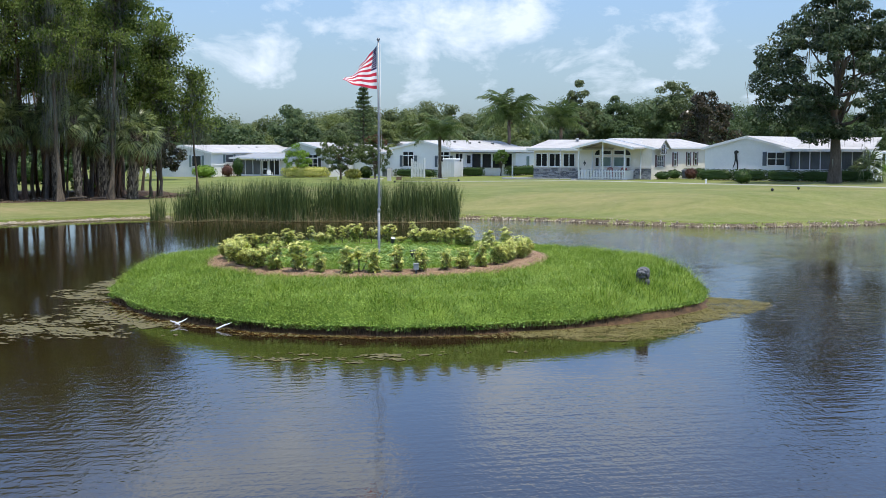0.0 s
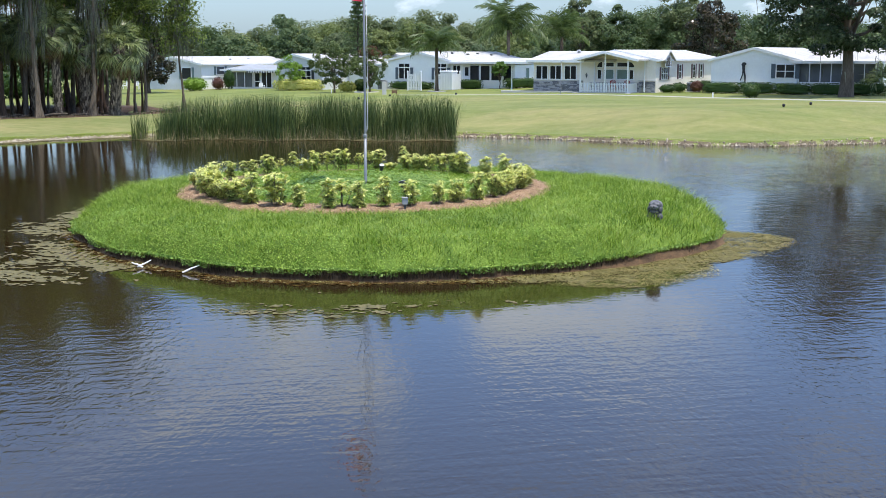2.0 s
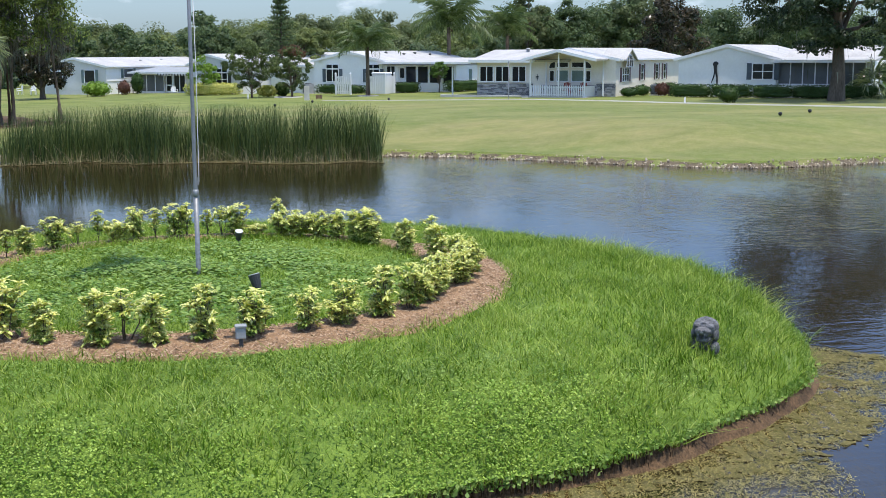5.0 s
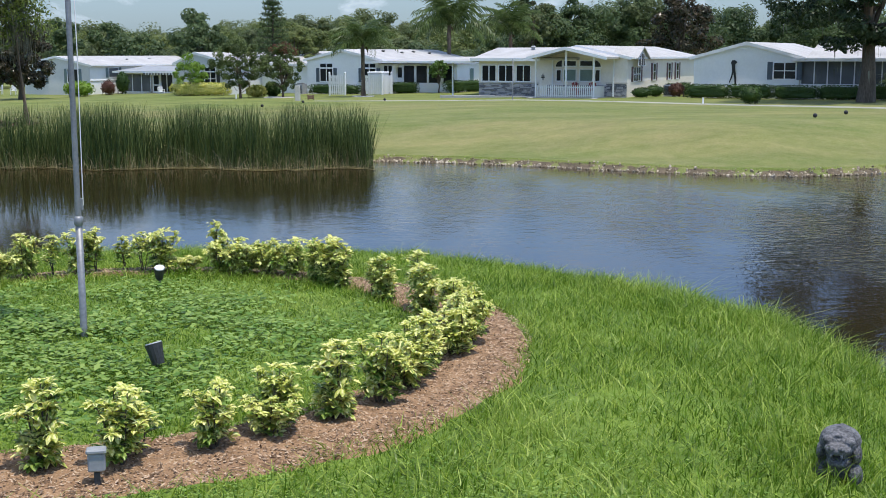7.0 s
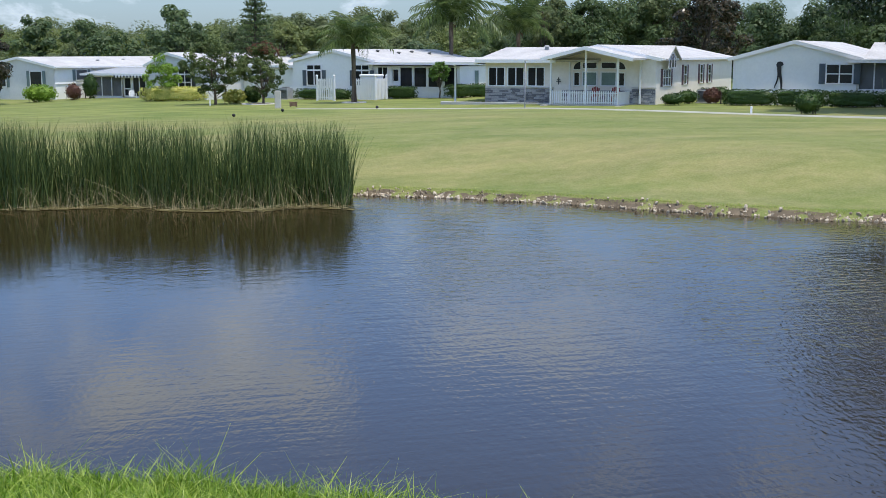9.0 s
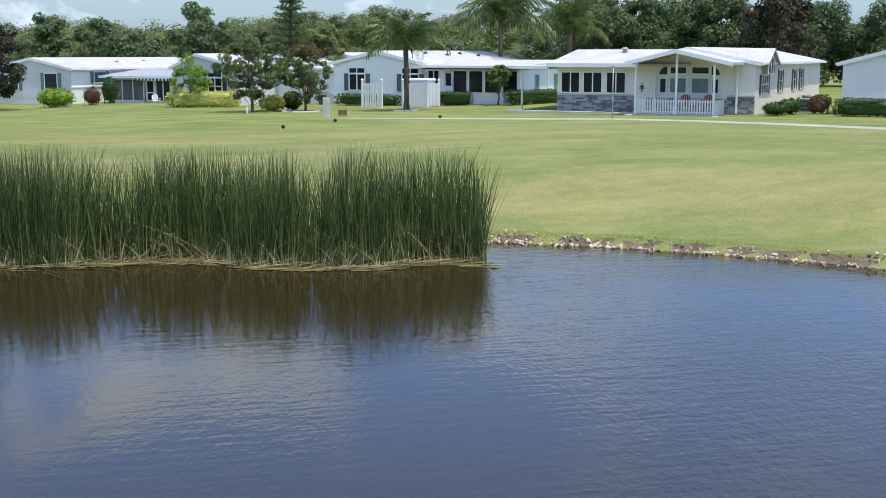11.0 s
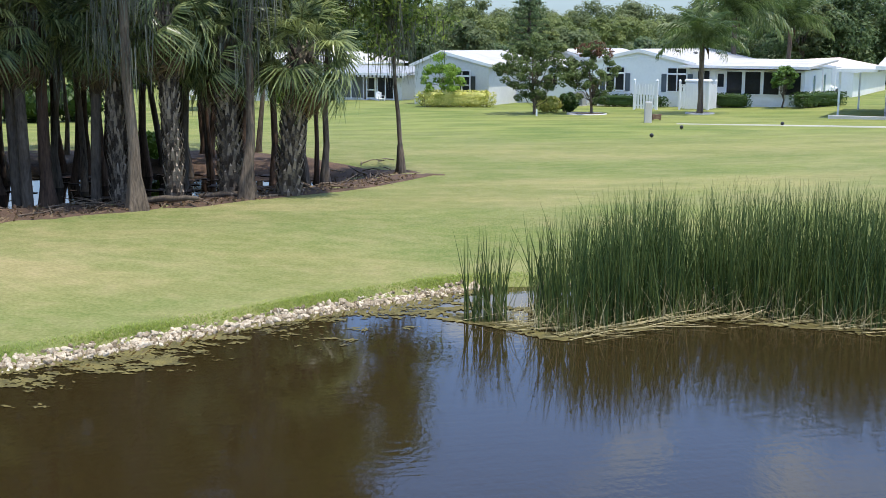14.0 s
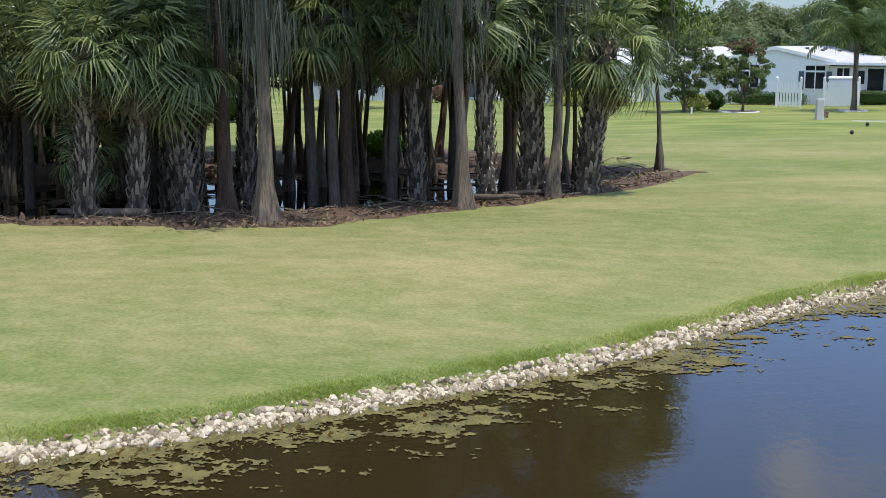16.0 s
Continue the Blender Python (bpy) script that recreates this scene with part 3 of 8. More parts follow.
def window(h, u, v, z0, z1, w, cols=2, rows=1, mat=None, transom=0.0, shutter=None, proud=0.05, frame=0.07, axis="y"):
    """A framed window on a wall: frame bars, panes set back, optional transom and shutters. axis x: on the side wall."""
    def pl(a0, a1, b0, b1, z0_, z1_):
        # a runs along the wall, b out from it
        return (u + a0, u + a1, v - b1, v - b0, z0_, z1_) if axis == "y" else (v + b0, v + b1, u + a0, u + a1, z0_, z1_)
    win = new("window"); win.parent = h
    top = z1 + transom
    rows_b = [pl(-w / 2, -w / 2 + frame, 0, proud, z0, top), pl(w / 2 - frame, w / 2, 0, proud, z0, top),
              pl(-w / 2 + frame, w / 2 - frame, 0, proud, z0, z0 + frame), pl(-w / 2 + frame, w / 2 - frame, 0, proud, top - frame, top)]
    if transom:
        rows_b.append(pl(-w / 2 + frame, w / 2 - frame, 0, proud, z1 - 0.06, z1 + 0.06))
    for c in range(1, cols):
        x = -w / 2 + w * c / cols
        rows_b.append(pl(x - frame / 2, x + frame / 2, 0, proud - 0.004, z0 + frame, top - frame))
    for r in range(1, rows):
        z = z0 + (z1 - z0) * r / rows
        rows_b.append(pl(-w / 2 + frame, w / 2 - frame, 0, proud - 0.008, z - 0.03, z + 0.03))
    part("frame", boxes(*rows_b), M_TRIM, win)
    for c in range(cols):
        a0, a1 = -w / 2 + w * c / cols + frame * 0.5, -w / 2 + w * (c + 1) / cols - frame * 0.5
        part("pane", boxes(pl(a0, a1, 0.004, 0.015, z0 + frame * 0.6, top - frame * 0.6)), mat or M_DARK, win)
    if shutter:
        for s in (-1, 1):
            a = s * (w / 2 + 0.03)
            b = a + s * 0.36
            bm = boxes(pl(min(a, b), max(a, b), 0.0, 0.03, z0, z1))
            zz = z0 + 0.06
            while zz < z1 - 0.08:
                box(bm, *pl(min(a, b) + 0.05, max(a, b) - 0.05, 0.03, 0.042, zz, zz + 0.05))
                zz += 0.1
            part("shutter", bm, shutter, win)
    return win


def screen_bay(h, u0, u1, v, z0, z1, panels, mat=None, post=0.09):
    """A row of screened or glazed bays between white posts."""
    for k in range(panels + 1):
        x = u0 + (u1 - u0) * k / panels
        part("post", boxes((x - post / 2, x + post / 2, v - 0.05, v + 0.05, z0, z1)), M_TRIM, h)
    for k in range(panels):
        a, b = u0 + (u1 - u0) * k / panels + post / 2, u0 + (u1 - u0) * (k + 1) / panels - post / 2
        part("screen", boxes((a, b, v - 0.012, v + 0.012, z0, z1)), mat or M_DARK, h)
    part("rail", boxes((u0, u1, v - 0.06, v + 0.06, z1, z1 + 0.12)), M_TRIM, h)
    part("rail", boxes((u0, u1, v - 0.06, v + 0.06, z0 - 0.09, z0)), M_TRIM, h)


def slab_roof(h, u0, u1, v0, v1, zf, zb, thick=0.14, mat=None):
    """A low flat roof that rises from zf at v0 to zb at v1."""
    bm = bmesh.new()
    prism(bm, [(v0, zf), (v1, zb), (v1, zb + thick), (v0, zf + thick)], u1 - u0, axis="x", start=u0)
    r = part("roof", bm, mat or M_ROOF, h)
    part("fascia", boxes((u0 - 0.03, u1 + 0.03, v0 - 0.05, v0 - 0.003, zf - 0.03, zf + thick + 0.02)), M_TRIM, r)
    return r


def house_at(x, y, base, label):
    return thing("house", pose(x, y, base, 0, 0, ROT), label, "house", "manufactured homes along the green")


def roof_vents(h, spots, mat=None):
    for u, v, z in spots:
        bm = bmesh.new()
        bmesh.ops.create_cone(bm, cap_ends=True, segments=10, radius1=0.16, radius2=0.12, depth=0.22, matrix=Matrix.Translation((u, v, z)))
        bmesh.ops.create_cone(bm, cap_ends=True, segments=10, radius1=0.22, radius2=0.10, depth=0.1, matrix=Matrix.Translation((u, v, z + 0.15)))
        part("roof_vent", bm, mat or M_GREYBOX, h)


# home with the picket porch
DB = 1.26
D = house_at(2.74, 93.6, DB, "cream manufactured home with grey stone skirting and picket porch")
gable_block(D, 4.6, 11.75, 0.0, 19.0, 2.85, 3.62, M_CREAM, ridge=7.9)
bm = bmesh.new(); prism(bm, [(0.0, -0.7), (9.0, -0.7), (9.0, 2.75), (0.0, 2.75)], 4.6, axis="x", start=0.0)
part("wall", bm, M_CREAM, D)
bm = bmesh.new(); prism(bm, [(-0.5, 2.70), (4.5, 3.52), (9.5, 2.70), (9.5, 2.84), (4.5, 3.67), (-0.5, 2.84)], 8.6, axis="x", start=-0.5)
wing_roof = part("roof", bm, M_ROOF, D)
part("fascia", boxes((-0.53, 5.2, -0.56, -0.503, 2.64, 2.86)), M_TRIM, wing_roof)
for u in (0.83, 2.22, 3.66):
    window(D, u, 0.0, 1.10, 2.38, 1.24, 2, mat=M_DARK)
# carport canopy
slab_roof(D, -2.85, -0.45, -0.3, 8.0, 2.54, 2.64, 0.12)
for u, v in ((-2.7, 0.9), (-2.7, 7.7)):
    part("post", boxes((u - 0.05, u + 0.05, v - 0.05, v + 0.05, -0.5, 2.6)), M_TRIM, D)
# porch: slab, gable roof, posts, pickets
part("porch_slab", boxes((5.3, 10.3, -2.4, 0.0, -0.6, 0.10)), M_CONC, D)
for ue in (5.05, 11.15):
    bm = bmesh.new(); prism(bm, [(8.0, 3.52), (ue, 2.82), (ue, 2.95), (8.0, 3.66)], 5.6, start=-2.75)
    r = part("porch_roof", bm, M_ROOF, D)
    bm = bmesh.new(); prism(bm, [(8.0, 3.44), (ue, 2.74), (ue, 2.96), (8.0, 3.67)], 0.04, start=-2.80)
    part("rake_board", bm, M_TRIM, r)
for u in (5.62, 7.95, 10.05):
    part("porch_post", boxes((u - 0.055, u + 0.055, -2.35, -2.24, 0.1, 2.95 + (0.55 if u == 7.95 else 0.0))), M_TRIM, D)
part("porch_post", boxes((10.72, 10.82, -0.2, -0.1, 0.1, 2.9)), M_TRIM, D)
part("porch_post", boxes((6.0, 6.1, -0.2, -0.1, 0.1, 2.9)), M_TRIM, D)
fence = part("picket_rail", boxes((5.66, 10.0, -2.32, -2.27, 0.78, 0.83), (5.66, 10.0, -2.32, -2.27, 0.20, 0.26)), M_TRIM, D)
picket = boxes((-0.035, 0.035, -0.02, 0.02, 0.0, 0.76))
bmesh.ops.create_cone(picket, cap_ends=False, segments=4, radius1=0.05, radius2=0.0, depth=0.09, matrix=Matrix.Translation((0, 0, 0.805)) @ Matrix.Rotation(math.pi / 4, 4, "Z"))
pk = bpy.data.meshes.new("picket"); picket.to_mesh(pk); picket.free(); pk.materials.append(M_TRIM)
for k in range(29):
    ob = child("picket", pk, D); ob.location = (5.76 + k * 0.148, -2.345, 0.12)
part("side_panel", boxes((10.02, 10.08, -2.3, -0.05, 0.1, 0.88)), M_TRIM, D)
# arched window group behind the porch
for u, w in ((7.38, 1.05), (8.65, 1.08)):
    window(D, u, -0.03, 1.16, 2.10, w, 1, mat=M_CURTAIN)
    window(D, u, -0.03, 2.24, 2.72, w, 1)
for s, u in ((-1, 6.50), (1, 9.52)):
    window(D, u, -0.03, 1.16, 2.06, 0.46, 1)
    w = new("arch_window"); w.parent = D
    arc = [(u + s * -0.23, 2.24)] + [(u + s * (-0.23 + 0.46 * math.sin(t)), 2.24 + 0.46 * math.cos(t)) for t in np.linspace(0, math.pi / 2, 7)]
    bm = bmesh.new(); prism(bm, arc, 0.02, start=-0.055); part("pane", bm, M_DARK, w)
    big = [(u + s * -0.29, 2.19)] + [(u + s * (-0.29 + 0.58 * math.sin(t)), 2.19 + 0.57 * math.cos(t)) for t in np.linspace(0, math.pi / 2, 7)]
    bm = bmesh.new(); prism(bm, big, 0.03, start=-0.05 + 0.012); part("frame", bm, M_TRIM, w)
# right side: bay window with its own little gable, narrow windows
bm = bmesh.new(); prism(bm, [(1.0, 2.9), (3.4, 2.9), (2.2, 3.62)], 0.7, axis="x", start=11.4); part("wall", bm, M_CREAM, D)
for v_e in (0.7, 3.7):
    bm = bmesh.new(); prism(bm, [(2.2, 3.60), (v_e, 2.78), (v_e, 2.88), (2.2, 3.72)], 2.1, axis="x", start=10.2); part("roof", bm, M_ROOF, D)
window(D, 2.2, 11.75, 1.15, 2.25, 1.7, 3, 2, axis="x", transom=0.0, shutter=M_SHUTRED)
w = new("arch_window"); w.parent = D
arc = [(2.2 + 0.72 * math.cos(t), 2.34 + 0.86 * math.sin(t)) for t in np.linspace(0, math.pi, 13)]
bm = bmesh.new(); prism(bm, arc, 0.02, axis="x", start=12.13); part("pane", bm, M_DARK, w)
arc = [(2.2 + 0.85 * math.cos(t), 2.28 + 1.0 * math.sin(t)) for t in np.linspace(0, math.pi, 13)]
bm = bmesh.new(); prism(bm, arc, 0.03, axis="x", start=12.103); part("frame", bm, M_TRIM, w)
for v in (1.86, 2.48):
    part("mullion", boxes((12.14, 12.17, v, v + 0.06, 2.34, 3.14)), M_TRIM, w)
for v in (6.4, 10.4, 12.6):
    window(D, v, 11.75, 1.15, 2.48, 0.75, 1, 2, axis="x", shutter=M_SHUTRED)
roof_vents(D, [(3.0, 3.4, 3.60), (9.5, 9.0, 3.52)])
part("wall_star", boxes((5.1, 5.4, -0.06, -0.036, 1.42, 1.48), (5.22, 5.28, -0.062, -0.036, 1.25, 1.72), (5.12, 5.38, -0.064, -0.036, 1.52, 1.58), bevel=0.008), M_SHUTDARK, D, "dark metal wall ornament")

# home with the long glazed porch and two white fences
CB = 0.98
C = house_at(-12.5, 111.3, CB, "white manufactured home with slate shutters and glazed porch")
gable_block(C, 0.25, 7.65, 0.0, 18.0, 2.95, 3.75, M_SIDING)
for u in (2.3, 6.75):
    window(C, u, -0.03, 1.02, 2.25, 1.42, 2, 1, transom=0.45, shutter=M_SHUTTER)
bm = bmesh.new(); prism(bm, [(0.15, -0.7), (9.0, -0.7), (9.0, 2.6), (0.15, 2.6)], 7.6, axis="x", start=7.66)
part("wall", bm, M_SIDING, C)
slab_roof(C, 7.2, 15.7, -0.5, 9.0, 2.72, 3.1, 0.13)
window(C, 8.55, 0.14, 1.5, 2.55, 0.95, 2)
door = new("door"); door.parent = C
part("frame", boxes((9.35, 9.42, 0.06, 0.14, 0.55, 2.5), (10.03, 10.1, 0.06, 0.14, 0.55, 2.5), (9.42, 10.03, 0.06, 0.14, 2.42, 2.5)), M_TRIM, door)
part("pane", boxes((9.52, 9.93, 0.10, 0.13, 1.45, 2.32)), M_DARK, door)
part("panel", boxes((9.42, 10.03, 0.115, 0.14, 0.55, 1.4)), M_TRIM, door)
for u in (10.65, 11.88, 13.11, 14.5):
    window(C, u, 0.14, 0.95, 2.55, 1.16, 1)
for v in (3.0, 6.5):
    window(C, v, 15.262, 1.0, 2.3, 0.9, 1, axis="x", mat=M_CURTAIN)
for u, v in ((15.6, 4.2), (15.6, 8.6)):
    part("post", boxes((u - 0.05, u + 0.05, v - 0.05, v + 0.05, -0.3, 2.75)), M_TRIM, C)
part("steps", boxes((8.9, 10.1, -1.1, 0.14, -0.5, 0.28), (9.1, 10.0, -0.6, 0.14, 0.28, 0.5), bevel=0.01), M_STONE, C, "grey block steps")
rl = boxes((8.95, 9.0, -1.0, -0.95, 0.28, 1.2), (8.95, 10.1, -1.0, -0.95, 1.15, 1.2), (10.05, 10.1, -1.0, -0.95, 0.28, 1.2))
for k in range(7):
    box(rl, 9.05 + k * 0.14, 9.08 + k * 0.14, -0.99, -0.96, 0.3, 1.15)
part("step_railing", rl, M_TRIM, C)
roof_vents(C, [(5.0, 5.5, 3.65), (5.6, 8.0, 3.5), (5.2, 11.0, 3.6), (5.9, 13.0, 3.45), (2.6, 4.0, 3.52), (2.4, 7.5, 3.50), (2.8, 10.5, 3.55)], M_SHUTDARK)

# home with the silhouette ornament
EB = 1.30
E = house_at(17.4, 88.5, EB, "white manufactured home with black wall ornament and screened porch")
gable_block(E, 0.65, 8.05, 0.0, 17.0, 2.82, 3.78, M_SIDING)
window(E, 7.05, -0.03, 1.33, 2.55, 1.6, 2, 2, shutter=M_SHUTTER)
bm = bmesh.new(); prism(bm, [(0.2, -0.7), (0.2, 0.95), (0.32, 0.95), (0.32, -0.7)], 6.3, axis="x", start=8.06); part("wall", bm, M_SIDING, E)
bm = bmesh.new(); prism(bm, [(3.4, -0.7), (3.4, 2.6), (9.0, 2.6), (9.0, -0.7)], 6.3, axis="x", start=8.06); part("wall", bm, M_SIDING, E)
screen_bay(E, 8.12, 14.32, 0.24, 1.05, 2.58, 7, M_SCREEN, 0.08)
part("wall", boxes((14.3, 14.4, 0.3, 3.4, -0.7, 1.0)), M_SIDING, E)
part("screen", boxes((14.33, 14.36, 0.3, 3.4, 1.0, 2.6)), M_SCREEN, E)
slab_roof(E, 7.5, 15.0, -0.4, 3.6, 2.62, 2.85, 0.16)
bm = bmesh.new(); prism(bm, [(3.2, 2.85), (7.0, 3.72), (7.0, 3.85), (3.2, 2.98)], 6.6, axis="x", start=8.0); part("roof", bm, M_ROOF, E)
# flat black cut-out on the wall, joined from plain slabs
ornament = new("wall_ornament", None); ornament.parent = E
bm = bmesh.new()
edge_r = [(0.03, 1.70), (0.19, 1.62), (0.22, 1.50), (0.09, 1.40), (0.11, 0.95), (0.20, 0.45), (0.19, 0.0), (0.09, 0.0), (0.06, 0.45)]
edge_l = [(-0.02, 0.80), (-0.11, 0.45), (-0.27, 0.08), (-0.32, 0.12), (-0.17, 0.55), (-0.12, 0.90), (-0.16, 1.35), (-0.22, 1.50), (-0.14, 1.66)]
prism(bm, [(3.52 + u, 0.98 + z) for u, z in edge_r + edge_l], 0.02, start=-0.08)
part("cutout", bm, M_BLACK, ornament, "flat black metal silhouette cut-out")

# home beside the lawn furniture: gable, long side, screened porch, awning
AB = 0.42
A = house_at(-39.3, 124.0, AB, "white manufactured home with pale green shutters and screened porch")
M_SHUTGREEN = material("pale_green_shutter_paint", (0.14, 0.19, 0.19), (0.20, 0.26, 0.26), 2.0, 0.6, 0.2, 30)
gable_block(A, -4.0, 4.75, 0.0, 18.5, 2.95, 3.75, M_GREYWALL)
part("side_siding", boxes((4.755, 4.80, 0.05, 18.0, -0.5, 2.9)), M_SIDING, A)
window(A, 2.6, -0.03, 1.25, 2.65, 1.5, 1, shutter=M_SHUTGREEN)
window(A, -2.2, -0.03, 1.15, 2.5, 2.2, 2, shutter=M_SHUTGREEN)
window(A, 3.4, 4.81, 1.75, 2.75, 1.5, 1, axis="x", mat=M_SCREEN, shutter=M_SHUTGREEN)
part("skirt_cap", boxes((4.81, 4.86, 0.0, 18.0, 1.45, 1.52)), M_TRIM, A)
bm = bmesh.new(); prism(bm, [(6.0, -0.7), (6.0, 2.2), (12.0, 2.2), (12.0, -0.7)], 7.2, axis="x", start=6.3); part("wall", bm, M_SIDING, A)
part("wall", boxes((6.3, 13.4, 3.0, 3.12, -0.6, 0.30)), M_SIDING, A)
screen_bay(A, 6.4, 9.9, 3.05, 0.40, 2.10, 3, M_SCREEN)
screen_bay(A, 11.2, 12.7, 3.05, 0.40, 2.10, 2, M_DARK)
part("wall", boxes((12.75, 13.5, 3.0, 6.0, -0.6, 2.2)), M_GREYWALL, A)
door = new("door"); door.parent = A
part("frame", boxes((10.15, 10.28, 3.0, 3.08, 0.05, 2.12), (10.95, 11.08, 3.0, 3.08, 0.05, 2.12), (10.28, 10.95, 3.0, 3.08, 2.0, 2.12), (10.28, 10.95, 3.0, 3.08, 1.0, 1.1), (10.28, 10.95, 3.0, 3.08, 0.05, 0.45)), M_TRIM, door)
part("pane", boxes((10.28, 10.95, 3.02, 3.05, 0.45, 1.0)), M_DARK, door)
part("pane", boxes((10.28, 10.95, 3.02, 3.05, 1.1, 2.0)), M_DARK, door)
slab_roof(A, 5.6, 14.2, 2.4, 7.5, 2.26, 2.75, 0.14, M_GREYBOX)
for k in range(24):
    part("awning_flap", boxes((9.6 + k * 0.185, 9.77 + k * 0.185, 2.33, 2.345, 2.06, 2.24)), M_SHUTDARK if k % 2 == 0 else M_GREYWALL, A)
part("patio", boxes((6.0, 13.6, 1.2, 3.0, -0.5, 0.02)), M_CONC, A)
roof_vents(A, [(2.6, 8.0, 3.45), (2.2, 12.0, 3.5)])

# home half hidden by flowering trees
BB = 0.85
B = house_at(-22.5, 112.5, BB, "grey manufactured home with dark shutters behind flowering trees")
gable_block(B, -2.4, 3.6, 0.0, 16.0, 2.8, 3.66, M_GREYWALL, ridge=-0.2)
window(B, 1.5, -0.03, 0.78, 2.05, 1.35, 2, 2, transom=0.42, shutter=M_SHUTDARK)
part("wall", boxes((3.62, 9.5, 5.0, 12.0, -0.6, 2.5)), M_SIDING, B)
slab_roof(B, 3.5, 9.8, 4.6, 12.2, 2.6, 2.9, 0.13)
window(B, 6.2, 4.99, 1.3, 2.1, 1.2, 2)

# roofs farther back, seen over the nearer homes
F1 = house_at(1.5, 122.0, 0.9, "distant manufactured home with faded pinkish roof")
gable_block(F1, 0.0, 8.0, 0.0, 16.0, 2.3, 3.05, M_SIDING, M_PINKROOF)
window(F1, 4.0, -0.03, 0.9, 2.0, 1.6, 2)
F2 = house_at(-16.5, 128.0, 0.8, "distant white manufactured home behind trees")
gable_block(F2, 0.0, 7.5, 0.0, 15.0, 2.9, 3.8, M_SIDING)
window(F2, 3.5, -0.03, 1.0, 2.2, 1.6, 2)
F3 = house_at(38.5, 103.0, 1.3, "brown manufactured home with white carport beyond hedges")
gable_block(F3, 3.0, 12.0, 0.0, 14.0, 2.7, 3.6, M_BROWN)
slab_roof(F3, -3.2, 3.0, 0.5, 8.0, 2.3, 2.4, 0.14)
for u in (-3.0, 0.0, 2.8):
    part("post", boxes((u - 0.05, u + 0.05, 0.7, 0.8, -0.3, 2.3)), M_TRIM, F3)
window(F3, 6.0, -0.03, 1.0, 2.2, 1.6, 2)

# ---- plants: makers ----
rng = np.random.default_rng(7)
M_BARK = material("grey_brown_bark", (0.045, 0.033, 0.024), (0.17, 0.135, 0.10), 3.0, 0.95, 0.9, 18, stretch=(1, 1, 0.25))
M_BARKPALE = material("pale_cypress_bark", (0.034, 0.024, 0.017), (0.25, 0.19, 0.135), 4.0, 0.95, 1.0, 26, stretch=(1, 1, 0.14))
M_BARKRED = material("red_brown_cypress_bark", (0.022, 0.013, 0.008), (0.155, 0.092, 0.058), 4.0, 0.95, 1.0, 26, stretch=(1, 1, 0.14))
M_BOOTS = material("grey_palm_boots", (0.050, 0.036, 0.025), (0.34, 0.27, 0.195), 5.0, 0.95, 0.6, 25, island=0.5)
L_CYPRESS = leafy("cypress_leaves", (0.058, 0.100, 0.020), (0.255, 0.325, 0.080), scale=0.5, trans=0.58)
L_OAK = leafy("dark_oak_leaves", (0.022, 0.045, 0.017), (0.090, 0.125, 0.055), scale=0.6, rough=0.35)
L_WOOD1 = leafy("far_wood_leaves", (0.088, 0.120, 0.050), (0.215, 0.255, 0.105), scale=0.08, trans=0.45, vary=0.2)
L_WOOD2 = leafy("far_pine_leaves", (0.045, 0.082, 0.032), (0.14, 0.195, 0.072), scale=0.15, trans=0.4, vary=0.25)
L_WOOD3 = leafy("light_wood_leaves", (0.10, 0.135, 0.036), (0.24, 0.28, 0.095), scale=0.10, trans=0.45, vary=0.2)
L_MAGNOLIA = leafy("bronze_magnolia_leaves", (0.024, 0.032, 0.014), (0.105, 0.082, 0.050), scale=0.8, rough=0.25)
L_MYRTLE = leafy("myrtle_leaves", (0.062, 0.098, 0.030), (0.20, 0.25, 0.085), scale=1.0, trans=0.45)
L_BLOOM = leafy("rusty_myrtle_blossom", (0.13, 0.06, 0.035), (0.24, 0.13, 0.075), scale=1.5)
L_PALM = leafy("palm_fronds", (0.050, 0.080, 0.024), (0.33, 0.375, 0.15), scale=1.0, rough=0.3)
L_PALM.node_tree.nodes["Principled BSDF"].inputs["Specular IOR Level"].default_value = 0.5
L_QUEEN = leafy("queen_palm_fronds", (0.05, 0.09, 0.022), (0.13, 0.18, 0.055), scale=1.0, rough=0.4)
L_DEAD = leafy("dead_palm_fronds", (0.10, 0.065, 0.035), (0.24, 0.17, 0.10), scale=1.0, rough=0.8, trans=0.15)
L_MOSS = leafy("hanging_moss", (0.095, 0.098, 0.070), (0.235, 0.238, 0.180), scale=1.0, rough=0.9, trans=0.3)
L_HEDGE = leafy("clipped_hedge_leaves", (0.022, 0.052, 0.012), (0.070, 0.125, 0.028), scale=1.5)
L_LIME = leafy("lime_shrub_leaves", (0.34, 0.38, 0.055), (0.84, 0.78, 0.28), scale=1.5)
L_BRIGHT = leafy("bright_green_shrub_leaves", (0.12, 0.22, 0.02), (0.28, 0.42, 0.06), scale=1.5)
L_BRIGHT2 = leafy("glossy_green_shrub_leaves", (0.05, 0.11, 0.015), (0.14, 0.24, 0.04), scale=1.5)
L_RED = leafy("red_shrub_leaves", (0.085, 0.034, 0.026), (0.19, 0.095, 0.065), scale=1.5)
L_REED = leafy("green_rushes", (0.032, 0.060, 0.016), (0.165, 0.205, 0.062), scale=0.8, rough=0.45, trans=0.3, third=(0.078, 0.122, 0.031))
L_STRAW = leafy("dry_straw", (0.20, 0.17, 0.075), (0.50, 0.44, 0.25), scale=1.0, rough=0.8, trans=0.2)
